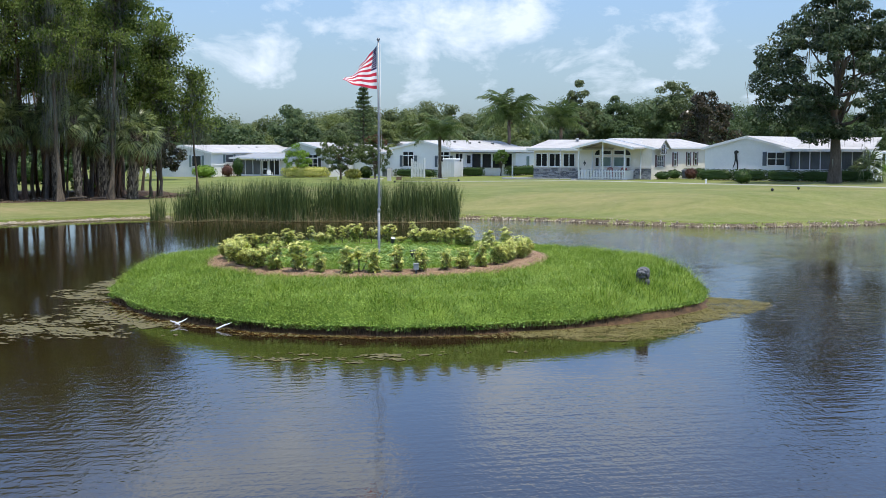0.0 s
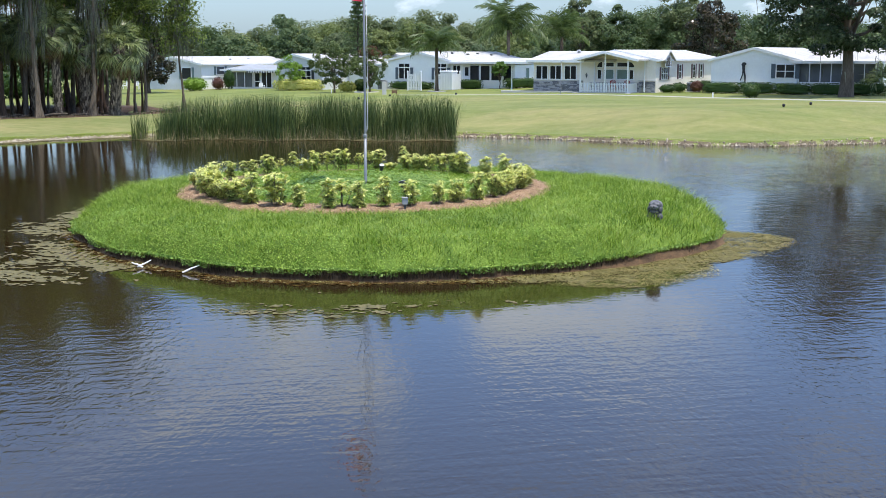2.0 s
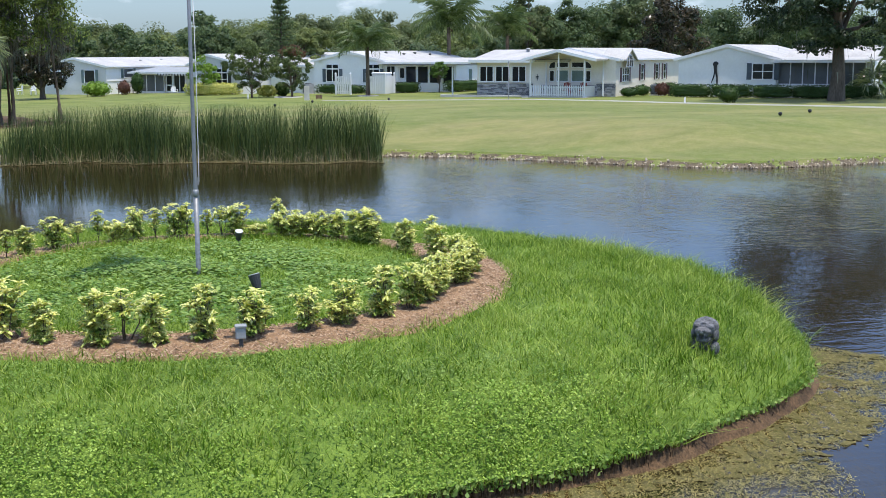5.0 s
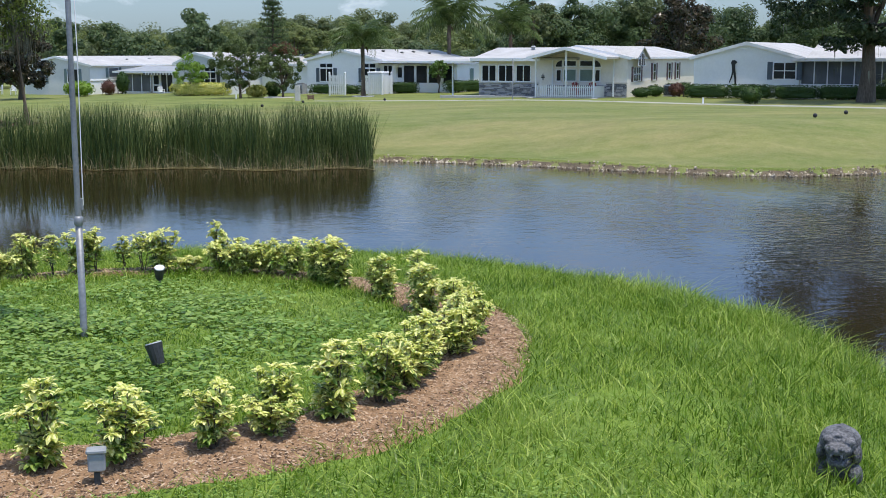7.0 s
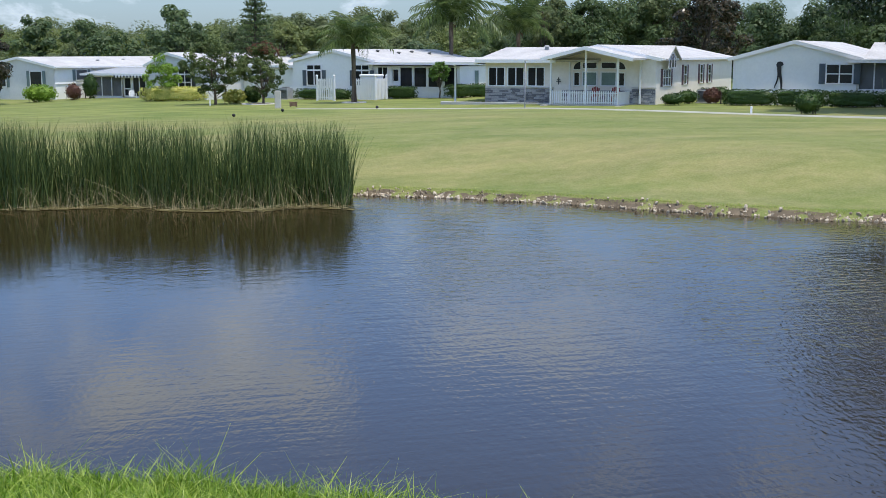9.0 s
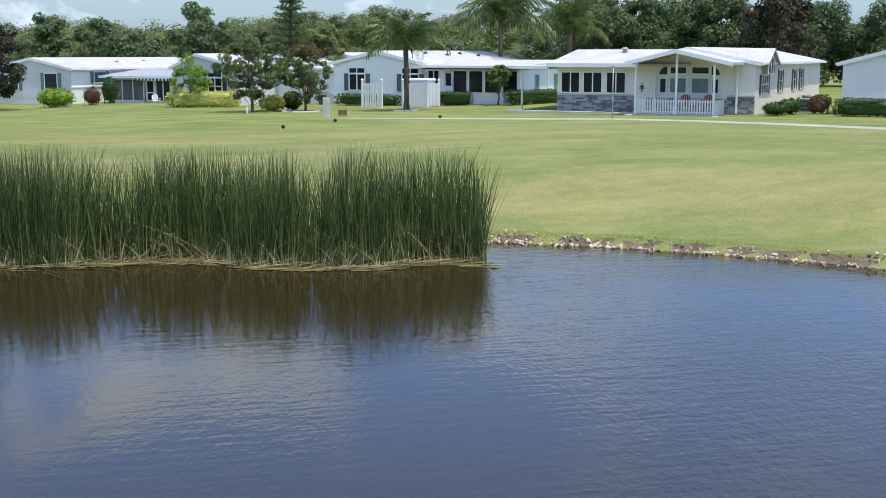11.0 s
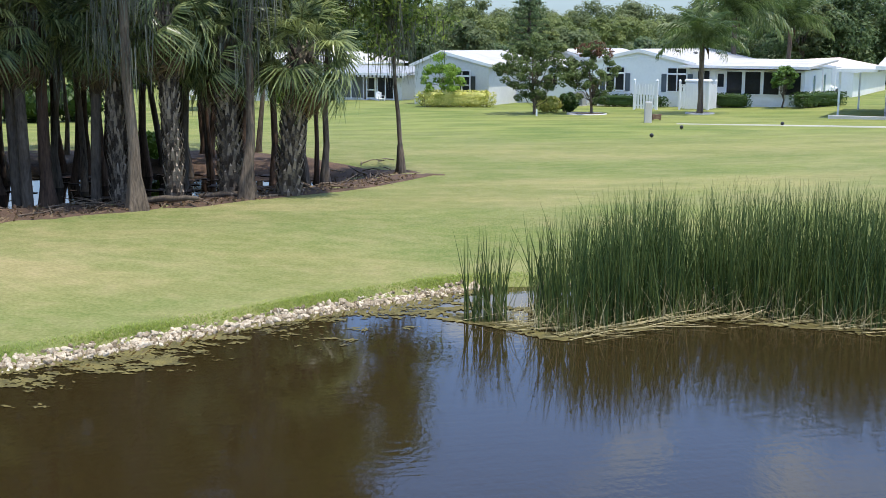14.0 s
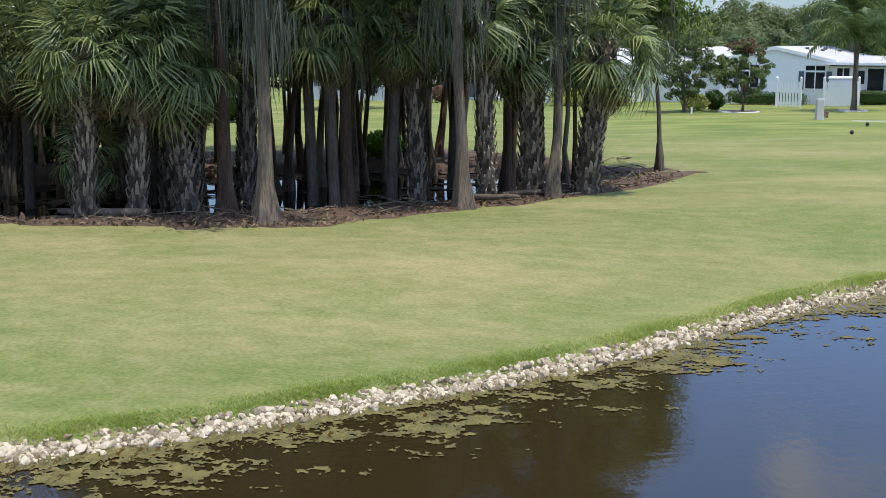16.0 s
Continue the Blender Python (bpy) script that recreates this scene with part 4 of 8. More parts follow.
L_GRASS = leafy("island_grass_blades", (0.088, 0.168, 0.012), (0.42, 0.51, 0.10), scale=0.9, rough=0.38, trans=0.45, third=(0.185, 0.31, 0.024))
L_WEED = leafy("weedy_groundcover", (0.125, 0.24, 0.036), (0.34, 0.46, 0.115), scale=0.8, rough=0.5, trans=0.35)
L_GRASSPALE = leafy("pale_grass_blades", (0.17, 0.26, 0.026), (0.52, 0.60, 0.15), scale=1.4, rough=0.38, trans=0.45, third=(0.28, 0.40, 0.055))
L_CREEP = leafy("creeping_cover_leaves", (0.15, 0.285, 0.030), (0.42, 0.56, 0.11), scale=1.1, rough=0.42, trans=0.35)
L_FRINGE = leafy("shore_grass_blades", (0.22, 0.31, 0.045), (0.46, 0.52, 0.14), scale=0.5, rough=0.6, trans=0.55)


def leaf_quads(c, size, aspect=0.5, up=0.0, rg=None, spread=0.5, face=None, tri=False):
    """Leaves: a bent pair of triangles round each centre, turned at random."""
    rg = rg or rng
    c = np.asarray(c, float)
    n = len(c)
    d = rg.normal(size=(n, 3)); d[:, 2] += up
    d /= np.linalg.norm(d, axis=1, keepdims=True)
    if face is not None:   # leaves lie roughly in the skin of their clump
        d = np.cross(face, rg.normal(size=(n, 3))); d /= np.linalg.norm(d, axis=1, keepdims=True)
    s = np.cross(d, rg.normal(size=(n, 3)) if face is None else face); s /= np.linalg.norm(s, axis=1, keepdims=True)
    k = (size * rg.uniform(1 - spread, 1 + spread, n))[:, None]
    nrm = np.cross(d, s)
    a, b = c - d * k * 0.5, c + d * k * 0.5
    l, r = c + s * k * aspect * 0.5 + nrm * k * 0.12, c - s * k * aspect * 0.5 + nrm * k * 0.12
    if tri:
        return np.stack([a - s * k * aspect * 0.5, a + s * k * aspect * 0.5, b], 1).reshape(-1, 3), np.arange(3 * n).reshape(-1, 3)
    v = np.stack([a, l, b, r], 1).reshape(-1, 3)
    return v, np.arange(4 * n).reshape(-1, 4)


def hang_quads(top, length, width, rg=None):
    """Long thin hanging strips that taper downwards."""
    rg = rg or rng
    top = np.asarray(top, float)
    n = len(top)
    t = rg.uniform(0, math.pi, n)
    s = np.stack([np.cos(t), np.sin(t), 0 * t], 1) * (width * rg.uniform(0.5, 1.5, n))[:, None] / 2
    ln = length * rg.uniform(0.4, 1.4, n)
    dn = np.stack([rg.normal(0, 0.08, n) * ln, rg.normal(0, 0.08, n) * ln, -ln], 1)
    v = np.stack([top - s, top + s, top + dn + s * 0.25, top + dn - s * 0.25], 1).reshape(-1, 3)
    return v, np.arange(4 * n).reshape(-1, 4)


def stack(parts):
    vs, fs, o = [], [], 0
    for v, f in parts:
        vs.append(np.asarray(v, float)); fs.append(np.asarray(f) + o); o += len(v)
    return np.concatenate(vs), np.concatenate(fs)


def clump_faces(pts, centres, n, rg, rough=0.45):
    """Outward and upward directions for the leaves of blob_points."""
    o = pts - np.repeat(np.asarray(centres, float), n, 0)
    o /= np.linalg.norm(o, axis=1, keepdims=True) + 1e-9
    o = o * 0.9 + [0, 0, 0.55] + rg.normal(0, rough, o.shape)
    return o / np.linalg.norm(o, axis=1, keepdims=True)


def blob_points(centres, radii, n, rg=None, flat=0.75):
    """n points round each of the centres, denser near the rim."""
    rg = rg or rng
    out = []
    for c, r in zip(centres, radii):
        d = rg.normal(size=(n, 3)); d /= np.linalg.norm(d, axis=1, keepdims=True)
        p = d * (r * rg.uniform(0.35, 1.0, n) ** 0.5)[:, None]
        p[:, 2] *= flat
        out.append(p + c)
    return np.concatenate(out)


def wood(name, parent, tubes, mat):
    v, f = join([tube(*t) for t in tubes])
    return child(name, mesh_from(name, v, f, mat, True), parent)


def crook(a, b, n=5, wob=0.08, rg=None):
    rg = rg or rng
    a, b = np.array(a, float), np.array(b, float)
    ln = np.linalg.norm(b - a)
    pts = [a + (b - a) * k / (n - 1) for k in range(n)]
    return [tuple(p + (rg.normal(0, wob, 3) * ln * 0.5 if 0 < k < n - 1 else 0)) for k, p in enumerate(pts)]


def broad_tree(x, y, h, radius, trunk_r, leaf_mat, bark, label, category="tree", clusters=40, per=160, leaf=0.3, fork=0.3, low=0.35, name="tree", seed=1, group="", flat=0.7, moss=0, puff=(0.20, 0.36), taper=0.45):
    rg = np.random.default_rng(seed)
    z = gz(x, y)
    t = thing(name, pose(x, y, z), label, category, group)
    cz = h * (low + 1) / 2
    hh = h * (1 - low) / 2
    cs, rs = [], []
    while len(cs) < clusters:
        p = rg.uniform(-1, 1, 3)
        q = np.linalg.norm(p)
        if q > 1 or q < 0.35:
            continue
        w = 1.0 - taper * max(0, p[2])
        cs.append(np.array([p[0] * radius * w, p[1] * radius * w, cz + p[2] * hh])); rs.append(radius * rg.uniform(*puff))
    tubes = [(crook((0, 0, -0.2), (rg.normal(0, 0.2), rg.normal(0, 0.2), h * 0.75), 7, 0.03, rg), [trunk_r * k for k in (1.5, 1.0, 0.85, 0.7, 0.5, 0.35, 0.15)], 10)]
    for c in cs[: min(26, clusters)]:
        zb = h * rg.uniform(fork, max(fork + 0.05, min(0.6, c[2] / h * 0.85)))
        tubes.append((crook((0, 0, zb), c, 5, 0.09, rg), [trunk_r * k for k in (0.38, 0.28, 0.2, 0.12, 0.04)], 6))
    wood("trunk", t, tubes[:1], bark)
    wood("branchwork", t, tubes[1:], bark)["kind"] = "stuff"
    pts = blob_points(cs, rs, per, rg, flat)
    v, f = leaf_quads(pts, leaf, 0.55, 0.2, rg, face=clump_faces(pts, cs, per, rg))
    tagged(child("crown", quick_mesh("crown", v, f, leaf_mat), t), kind="stuff")
    if moss:
        tops = np.array(cs)[rg.integers(0, len(cs), moss)] + rg.normal(0, radius * 0.15, (moss, 3)) - [0, 0, radius * 0.12]
        v, f = hang_quads(tops, 0.9, 0.07, rg)
        tagged(child("hanging_moss", quick_mesh("hanging_moss", v, f, L_MOSS), t, "grey strands of hanging moss"), kind="stuff")
    return t


def cypress(x, y, h, trunk_r, seed, bark, label, crown_from=0.47, spread=2.9, per=320, limbs=34, moss=150, lean=0.0):
    rg = np.random.default_rng(seed)
    z = gz(x, y)
    t = thing("cypress_tree", pose(x, y, z), label, "tree", "grove cypresses")
    lx, ly = rg.normal(0, 0.3) + lean, rg.normal(0, 0.3)
    pts = [(lx * k / 9 + rg.normal(0, 0.04), ly * k / 9 + rg.normal(0, 0.04), h * k / 9 - (0.3 if k == 0 else 0)) for k in range(10)]
    pts.insert(1, (0, 0, 0.45)); pts.insert(2, (lx * 0.05, ly * 0.05, 0.95))
    trunk_r *= 0.66
    rr = [2.3, 1.6, 1.2, 1.0, 0.88, 0.8, 0.7, 0.6, 0.48, 0.34, 0.2, 0.05]
    v, f = tube(pts, [trunk_r * k for k in rr], 14)
    v = [p.copy() for p in v]
    for i in range(14 * 3):   # fluted foot
        ring, k = divmod(i, 14)
        c = Vector(pts[ring])
        s = 1 + (0.30, 0.24, 0.12)[ring] * math.sin(k * 2 * math.pi / 14 * 4 + seed)
        v[i] = Vector((c.x + (v[i].x - c.x) * s, c.y + (v[i].y - c.y) * s, v[i].z))
    parts_ = [(v, f)]
    sprays, tops = [], []
    for k in range(limbs):
        u = crown_from + (0.98 - crown_from) * (k + rg.uniform(0, 1)) / limbs
        a = rg.uniform(0, 2 * math.pi)
        ln = spread * (1.15 - 0.75 * (u - crown_from) / (1 - crown_from)) * rg.uniform(0.55, 1.1)
        b0 = np.array([lx * u, ly * u, h * u])
        b1 = b0 + [math.cos(a) * ln, math.sin(a) * ln, ln * rg.uniform(-0.12, 0.35)]
        parts_.append(tube(crook(b0, b1, 4, 0.06, rg), [trunk_r * q for q in (0.22, 0.16, 0.1, 0.03)], 5))
        m = rg.uniform(0.25, 1.05, per) ** 0.8
        p = b0 + (b1 - b0) * m[:, None] + rg.normal(0, 1, (per, 3)) * [0.42, 0.42, 0.22]
        p[:, 2] -= rg.uniform(0, 0.85, per) ** 1.5 * m
        sprays.append(p)
        j = max(1, moss // limbs)
        tops.append(b0 + (b1 - b0) * rg.uniform(0.1, 1.0, j)[:, None] - [0, 0, 0.1])
    near = rg.uniform(0, 6.28, 56)
    tops.append(np.stack([lx * 0.4 + np.cos(near) * rg.uniform(0.15, 1.0, 56), ly * 0.4 + np.sin(near) * rg.uniform(0.15, 1.0, 56), rg.uniform(4.4, 9.0, 56)], 1))
    child("trunk", mesh_from("trunk", *parts_[0], bark, True), t)
    v, f = join(parts_[1:])
    tagged(child("limbwork", mesh_from("limbwork", v, f, bark, True), t), kind="stuff")
    v, f = leaf_quads(np.concatenate(sprays), 0.23, 0.36, -0.5, rg)
    tagged(child("foliage", quick_mesh("foliage", v, f, L_CYPRESS), t, "feathery green cypress foliage"), kind="stuff")
    if moss:
        v, f = hang_quads(np.repeat(np.concatenate(tops), 6, 0) + rg.normal(0, 0.14, (6 * len(np.concatenate(tops)), 3)), 1.25, 0.036, rg)
        tagged(child("hanging_moss", quick_mesh("hanging_moss", v, f, L_MOSS), t, "grey strands of hanging moss"), kind="stuff")
    return t


def fan_leaf(rg, size=1.0, droop=0.5):
    """One fan frond pointing along +x: a stalk and a folded fan of narrow, drooping blades."""
    v, f = tube([(0, 0, 0), (0.45 * size, 0, 0.08 * size), (0.95 * size, 0, 0.02 * size)], [0.022, 0.018, 0.012], 4)
    parts_ = [([tuple(p) for p in v], [q for q in f if len(q) == 4])]
    n = 30
    hub = np.array([0.95 * size, 0, 0.02 * size])
    for k in range(n):
        a = radians(-112 + 224 * k / (n - 1)) + rg.normal(0, 0.03)
        ln = size * (1.05 - 0.25 * abs(a) / 2.2) * rg.uniform(0.75, 1.12)
        fold = abs(math.sin(a))
        d = np.array([math.cos(a), math.sin(a), -0.30 * fold])
        s = np.array([-math.sin(a), math.cos(a), 0.55]) * 0.024 * size
        m1 = hub + d * ln * 0.5 + [0, 0, 0.09 * size]
        m2 = hub + d * ln * 0.80 + [0, 0, -0.10 * size * droop]
        e = hub + d * ln * 0.93 + [rg.normal(0, 0.07), rg.normal(0, 0.07), -0.44 * size * droop * rg.uniform(0.5, 1.4)]
        vv = [hub - s * 0.2, hub + s * 0.2, m1 + s, m1 - s, m2 + s * 0.7, m2 - s * 0.7, e + s * 0.1, e - s * 0.1]
        parts_.append((vv, [(0, 1, 2, 3), (3, 2, 4, 5), (5, 4, 6, 7)]))
    return join(parts_)


FAN = [fan_leaf(np.random.default_rng(s), 1.0, d) for s, d in ((1, 0.6), (2, 1.0), (3, 1.5))]
FAN_ME = [mesh_from("frond", v, f, L_PALM) for v, f in FAN]
FAN_DEAD = mesh_from("dead_frond", *fan_leaf(np.random.default_rng(5), 0.95, 1.3), L_DEAD)


def fan_palm(x, y, h, r, seed, label, lean=(0.0, 0.0), boots=True, n=26, dead=5, name="cabbage_palm", size=1.05):
    rg = np.random.default_rng(seed)
    t = thing(name, pose(x, y, gz(x, y)), label, "palm", "grove palms")
    pts = [(lean[0] * (k / 8) ** 1.3, lean[1] * (k / 8) ** 1.3, h * k / 8 - (0.25 if k == 0 else 0)) for k in range(9)]
    wood("trunk", t, [(pts, [r * q for q in (1.15, 1.0, 0.97, 0.95, 0.95, 0.95, 0.98, 1.0, 0.8)], 12)], M_BARK)
    if boots:
        vs, fs = [], []
        rows = int(h / 0.15)
        for j in range(rows):
            u = (j + 0.4) / rows
            c = Vector([np.interp(u * 8, range(9), [p[q] for p in pts]) for q in range(3)])
            for k in range(9):
                a = 2 * math.pi * (k + 0.5 * (j % 2)) / 9 + rg.normal(0, 0.06)
                o, s = Vector((math.cos(a), math.sin(a), 0)), Vector((-math.sin(a), math.cos(a), 0))
                b = c + o * r * 0.96
                i = len(vs)
                w = r * rg.uniform(0.17, 0.25)
                vs += [b - s * w, b + s * w, b + s * w * 0.55 + o * r * 0.36 + Vector((0, 0, 0.30)), b - s * w * 0.55 + o * r * 0.36 + Vector((0, 0, 0.30)), b + o * r * 0.05 + Vector((0, 0, 0.40))]
                fs += [(i, i + 1, i + 2, i + 3), (i + 3, i + 2, i + 4)]
        tagged(child("boot_lattice", mesh_from("boot_lattice", vs, fs, M_BOOTS), t, "criss-crossed grey leaf boots"), kind="stuff")
    top = Vector(pts[-1])
    for k in range(n):
        a = k * 2.399 + rg.normal(0, 0.2)
        e = radians(80 - 122 * (k / (n - 1)) + rg.normal(0, 11))
        ob = child("frond", FAN_ME[0 if k < n * 0.35 else 1 if k < n * 0.7 else 2], t)
        ob.matrix_local = Matrix.Translation(top + Vector((0, 0, -0.25 * k / n))) @ Matrix.Rotation(a, 4, "Z") @ Matrix.Rotation(-e, 4, "Y") @ Matrix.Rotation(rg.normal(0, 0.5), 4, "X") @ Matrix.Scale(size * rg.uniform(0.8, 1.15), 4)
    for k in range(dead):
        a, e = rg.uniform(0, 6.28), radians(rg.uniform(-85, -60))
        ob = child("dead_frond", FAN_DEAD, t)
        ob.matrix_local = Matrix.Translation(top + Vector((0, 0, -0.35))) @ Matrix.Rotation(a, 4, "Z") @ Matrix.Rotation(-e, 4, "Y") @ Matrix.Scale(size * 0.9, 4)
    return t


def feather_leaf(rg, ln=2.6):
    """One arching feather frond with hanging leaflets."""
    rib = [(ln * k / 8, 0, 0.9 * math.sin(k / 8 * 2.0) - 0.16 * (k / 8) ** 2 * 8 * 0.9) for k in range(9)]
    v, f = tube(rib, [0.03 * (1 - k / 9.5) for k in range(9)], 4)
    parts_ = [([tuple(p) for p in v], [q for q in f if len(q) == 4])]
    for k in range(32):
        u = 0.12 + 0.86 * k / 31
        c = np.array([np.interp(u * 8, range(9), [p[q] for p in rib]) for q in range(3)])
        l = 0.62 * math.sin(math.pi * min(1, 0.18 + u * 0.82)) ** 0.6 + 0.1
        for s in (-1, 1):
            d = np.array([0.35, s * rg.uniform(0.55, 0.9), rg.uniform(-0.75, 0.1)]); d /= np.linalg.norm(d)
            w = np.array([0.034, 0, 0])
            m = c + d * l * 0.55
            e = c + d * l + [0, 0, -0.22]
            parts_.append(([c - w * 0.5, c + w * 0.5, m + w, m - w, e], [(0, 1, 2, 3), (3, 2, 4)]))
    return join(parts_)


FEATHER = mesh_from("frond", *feather_leaf(np.random.default_rng(3)), L_QUEEN)


def queen_palm(x, y, h, seed, label, n=18, r=0.16, size=1.0, z=None):
    rg = np.random.default_rng(seed)
    t = thing("queen_palm", pose(x, y, gz(x, y) if z is None else z), label, "palm", "queen palms")
    pts = [(rg.normal(0, 0.02), rg.normal(0, 0.02), h * k / 7 - (0.2 if k == 0 else 0)) for k in range(8)]
    wood("trunk", t, [(pts, [r * q for q in (1.5, 1.1, 1, 1, 0.95, 0.95, 1.05, 0.8)], 10)], M_BARKPALE)
    for k in range(n):
        a = k * 2.399 + rg.normal(0, 0.15)
        e = radians(60 - 75 * k / (n - 1) + rg.normal(0, 6))
        ob = child("frond", FEATHER, t)
        ob.matrix_local = Matrix.Translation((0, 0, h)) @ Matrix.Rotation(a, 4, "Z") @ Matrix.Rotation(-e, 4, "Y") @ Matrix.Rotation(rg.normal(0, 0.25), 4, "X") @ Matrix.Scale(size * rg.uniform(0.85, 1.1), 4)
    wood("fruit_stalk", t, [([(0.1, 0.0, h - 0.2), (0.35, 0.05, h - 0.35), (0.42, 0.05, h - 0.9)], [0.06, 0.1, 0.03], 6)], M_BARKRED)
    return t


def bush(x, y, w, d, h, mat, seed, label, n=900, leaf=0.15, name="shrub", rot=0.0, group="", box_like=False, z=None, lift=0.0):
    """A shrub or a clipped hedge: woody stems inside, leaves over its rounded or boxy skin."""
    rg = np.random.default_rng(seed)
    t = thing(name, pose(x, y, gz(x, y) if z is None else z, 0, 0, rot), label, "hedge" if box_like else "shrub", group)
    p = rg.uniform(-1, 1, (n * 3, 3))
    q = (np.abs(p) ** (6 if box_like else 2)).sum(1)
    p = p[q < 1.0]; q = q[q < 1.0]
    p = p[(q > 0.32) | (rg.uniform(0, 1, len(q)) < 0.25)][:n]
    lump = np.array([noise.noise(Vector((a * w * 1.4 + seed, b * d * 1.4, c * 2))) for a, b, c in p])
    p = p * (1 + 0.10 * lump)[:, None]
    c = np.stack([p[:, 0] * w / 2, p[:, 1] * d / 2, h * (0.5 + 0.5 * p[:, 2]) * (1 - lift) + h * lift + 0.02], 1)
    v, f = leaf_quads(c, leaf, 0.6, 0.4, rg)
    tagged(child("leaves", quick_mesh("leaves", v, f, mat), t), kind="stuff")
    core = bmesh.new(); bmesh.ops.create_icosphere(core, subdivisions=3, radius=1.0)
    for q_ in core.verts:
        e_ = (sum(abs(k_) ** (6 if box_like else 2) for k_ in q_.co)) ** (-1 / (6 if box_like else 2)) * (0.80 + 0.10 * noise.noise(q_.co * 3 + Vector((seed, 0, 0))))
        q_.co = Vector((q_.co.x * e_ * w / 2, q_.co.y * e_ * d / 2, h * (0.5 + 0.5 * q_.co.z * e_) * (1 - lift) + h * lift))
    part("inner_growth", core, mat, t)
    stems = []
    for k in range(max(4, int(w * 3))):
        a = (rg.uniform(-0.4, 0.4) * w, rg.uniform(-0.3, 0.3) * d)
        stems.append(([(a[0] * (0.4 if lift else 1.0), a[1] * (0.4 if lift else 1.0), -0.1), (a[0], a[1], h * 0.45), (a[0] * 1.1, a[1] * 1.1, h * 0.8)], [0.03, 0.022, 0.008], 5))
    wood("stem", t, stems, M_BARK)["kind"] = "stuff"
    return t


# ---- grove of cypress and palm ----
GROVE_LABEL = ("tall pale-barked cypress hung with grey moss", "reddish cypress trunk with feathery green crown", "thin cypress at the grove edge with mossy crown")
for (x, y, h, r, bark, lab, kw) in (
        (-36.75, 57.8, 17, 0.30, M_BARKRED, 1, dict(crown_from=0.52, moss=260)), (-35.25, 55.3, 16, 0.27, M_BARKPALE, 0, dict(crown_from=0.50, moss=420)), (-30.2, 58.3, 17, 0.24, M_BARKPALE, 0, dict(crown_from=0.52, moss=420)),
        (-27.5, 60.9, 16, 0.22, M_BARKPALE, 0, dict(crown_from=0.68, spread=2.4)), (-33.7, 61.1, 18, 0.28, M_BARKRED, 1, {}), (-39.8, 60.0, 17, 0.30, M_BARKRED, 1, {}),
        (-44.0, 57.0, 17, 0.30, M_BARKPALE, 0, {}), (-31.5, 62.5, 18, 0.25, M_BARKRED, 1, {}), (-28.8, 64.5, 16.5, 0.22, M_BARKRED, 1, {}),
        (-36.5, 64.0, 18, 0.28, M_BARKRED, 1, {}), (-42.0, 65.5, 18, 0.28, M_BARKRED, 1, {}), (-25.9, 67.6, 13.5, 0.17, M_BARKPALE, 2, dict(lean=0.3)),
        (-26.6, 67.4, 12.0, 0.14, M_BARKPALE, 2, dict(spread=2.2)), (-33.0, 70.0, 17, 0.22, M_BARKRED, 1, {}), (-48.0, 61.0, 18, 0.3, M_BARKRED, 1, {})):
    cypress(x, y, h, r, int(abs(x * 13 + y * 7)), bark, GROVE_LABEL[lab], **kw)
cypress(-23.2, 68.0, 9.6, 0.13, 901, M_BARKPALE, GROVE_LABEL[2], crown_from=0.5, spread=2.0, limbs=20, per=220, moss=80, lean=-0.25)

fan_palm(-37.7, 57.5, 4.6, 0.34, 11, "stout cabbage palm with booted leaning trunk", lean=(-0.6, -0.4), n=32, dead=8, size=1.08)
fan_palm(-26.4, 62.0, 4.5, 0.36, 12, "stout cabbage palm with booted trunk at grove edge", lean=(0.5, 0.0), n=32, dead=8, size=1.08)
fan_palm(-28.1, 61.5, 4.6, 0.34, 13, "stout cabbage palm with booted trunk beside cypress", lean=(-0.2, 0.2), n=31, dead=9, size=1.0)
for k, (x, y, h) in enumerate(((-41.2, 58.9, 4.8), (-32.4, 61.7, 5.8), (-29.5, 60.0, 5.6), (-43.2, 60.5, 5.0), (-46.5, 58.0, 4.4), (-34.8, 61.5, 6.0), (-38.2, 60.3, 4.6), (-30.6, 65.8, 5.8), (-45.0, 64.0, 4.5), (-50.0, 57.5, 4.0), (-38.9, 56.6, 4.6), (-34.0, 60.2, 6.0))):
    fan_palm(x, y, h, 0.26 if k % 2 == 0 else 0.17, 20 + k, "cabbage palm with shaggy crown inside the grove", lean=(0.25 * math.sin(k * 2.1), 0.1), boots=(k % 2 == 0), n=31, dead=8, size=1.05)
for k, (x, y, h, lx) in enumerate(((-40.2, 56.2, 4.6, 0.3), (-44.6, 56.0, 5.0, -0.3), (-38.7, 59.2, 5.2, 0.2), (-31.6, 61.6, 6.0, -0.2), (-47.5, 56.4, 4.4, 0.3), (-36.9, 61.5, 6.0, 0.3))):
    fan_palm(x, y, h, 0.27, 120 + k, "cabbage palm with booted grey trunk at the bog edge", lean=(lx, 0.1), n=30, dead=9, size=1.0)
fan_palm(-40.4, 57.4, 2.2, 0.22, 41, "low young cabbage palm in grove shade", n=16, dead=2, size=0.7)

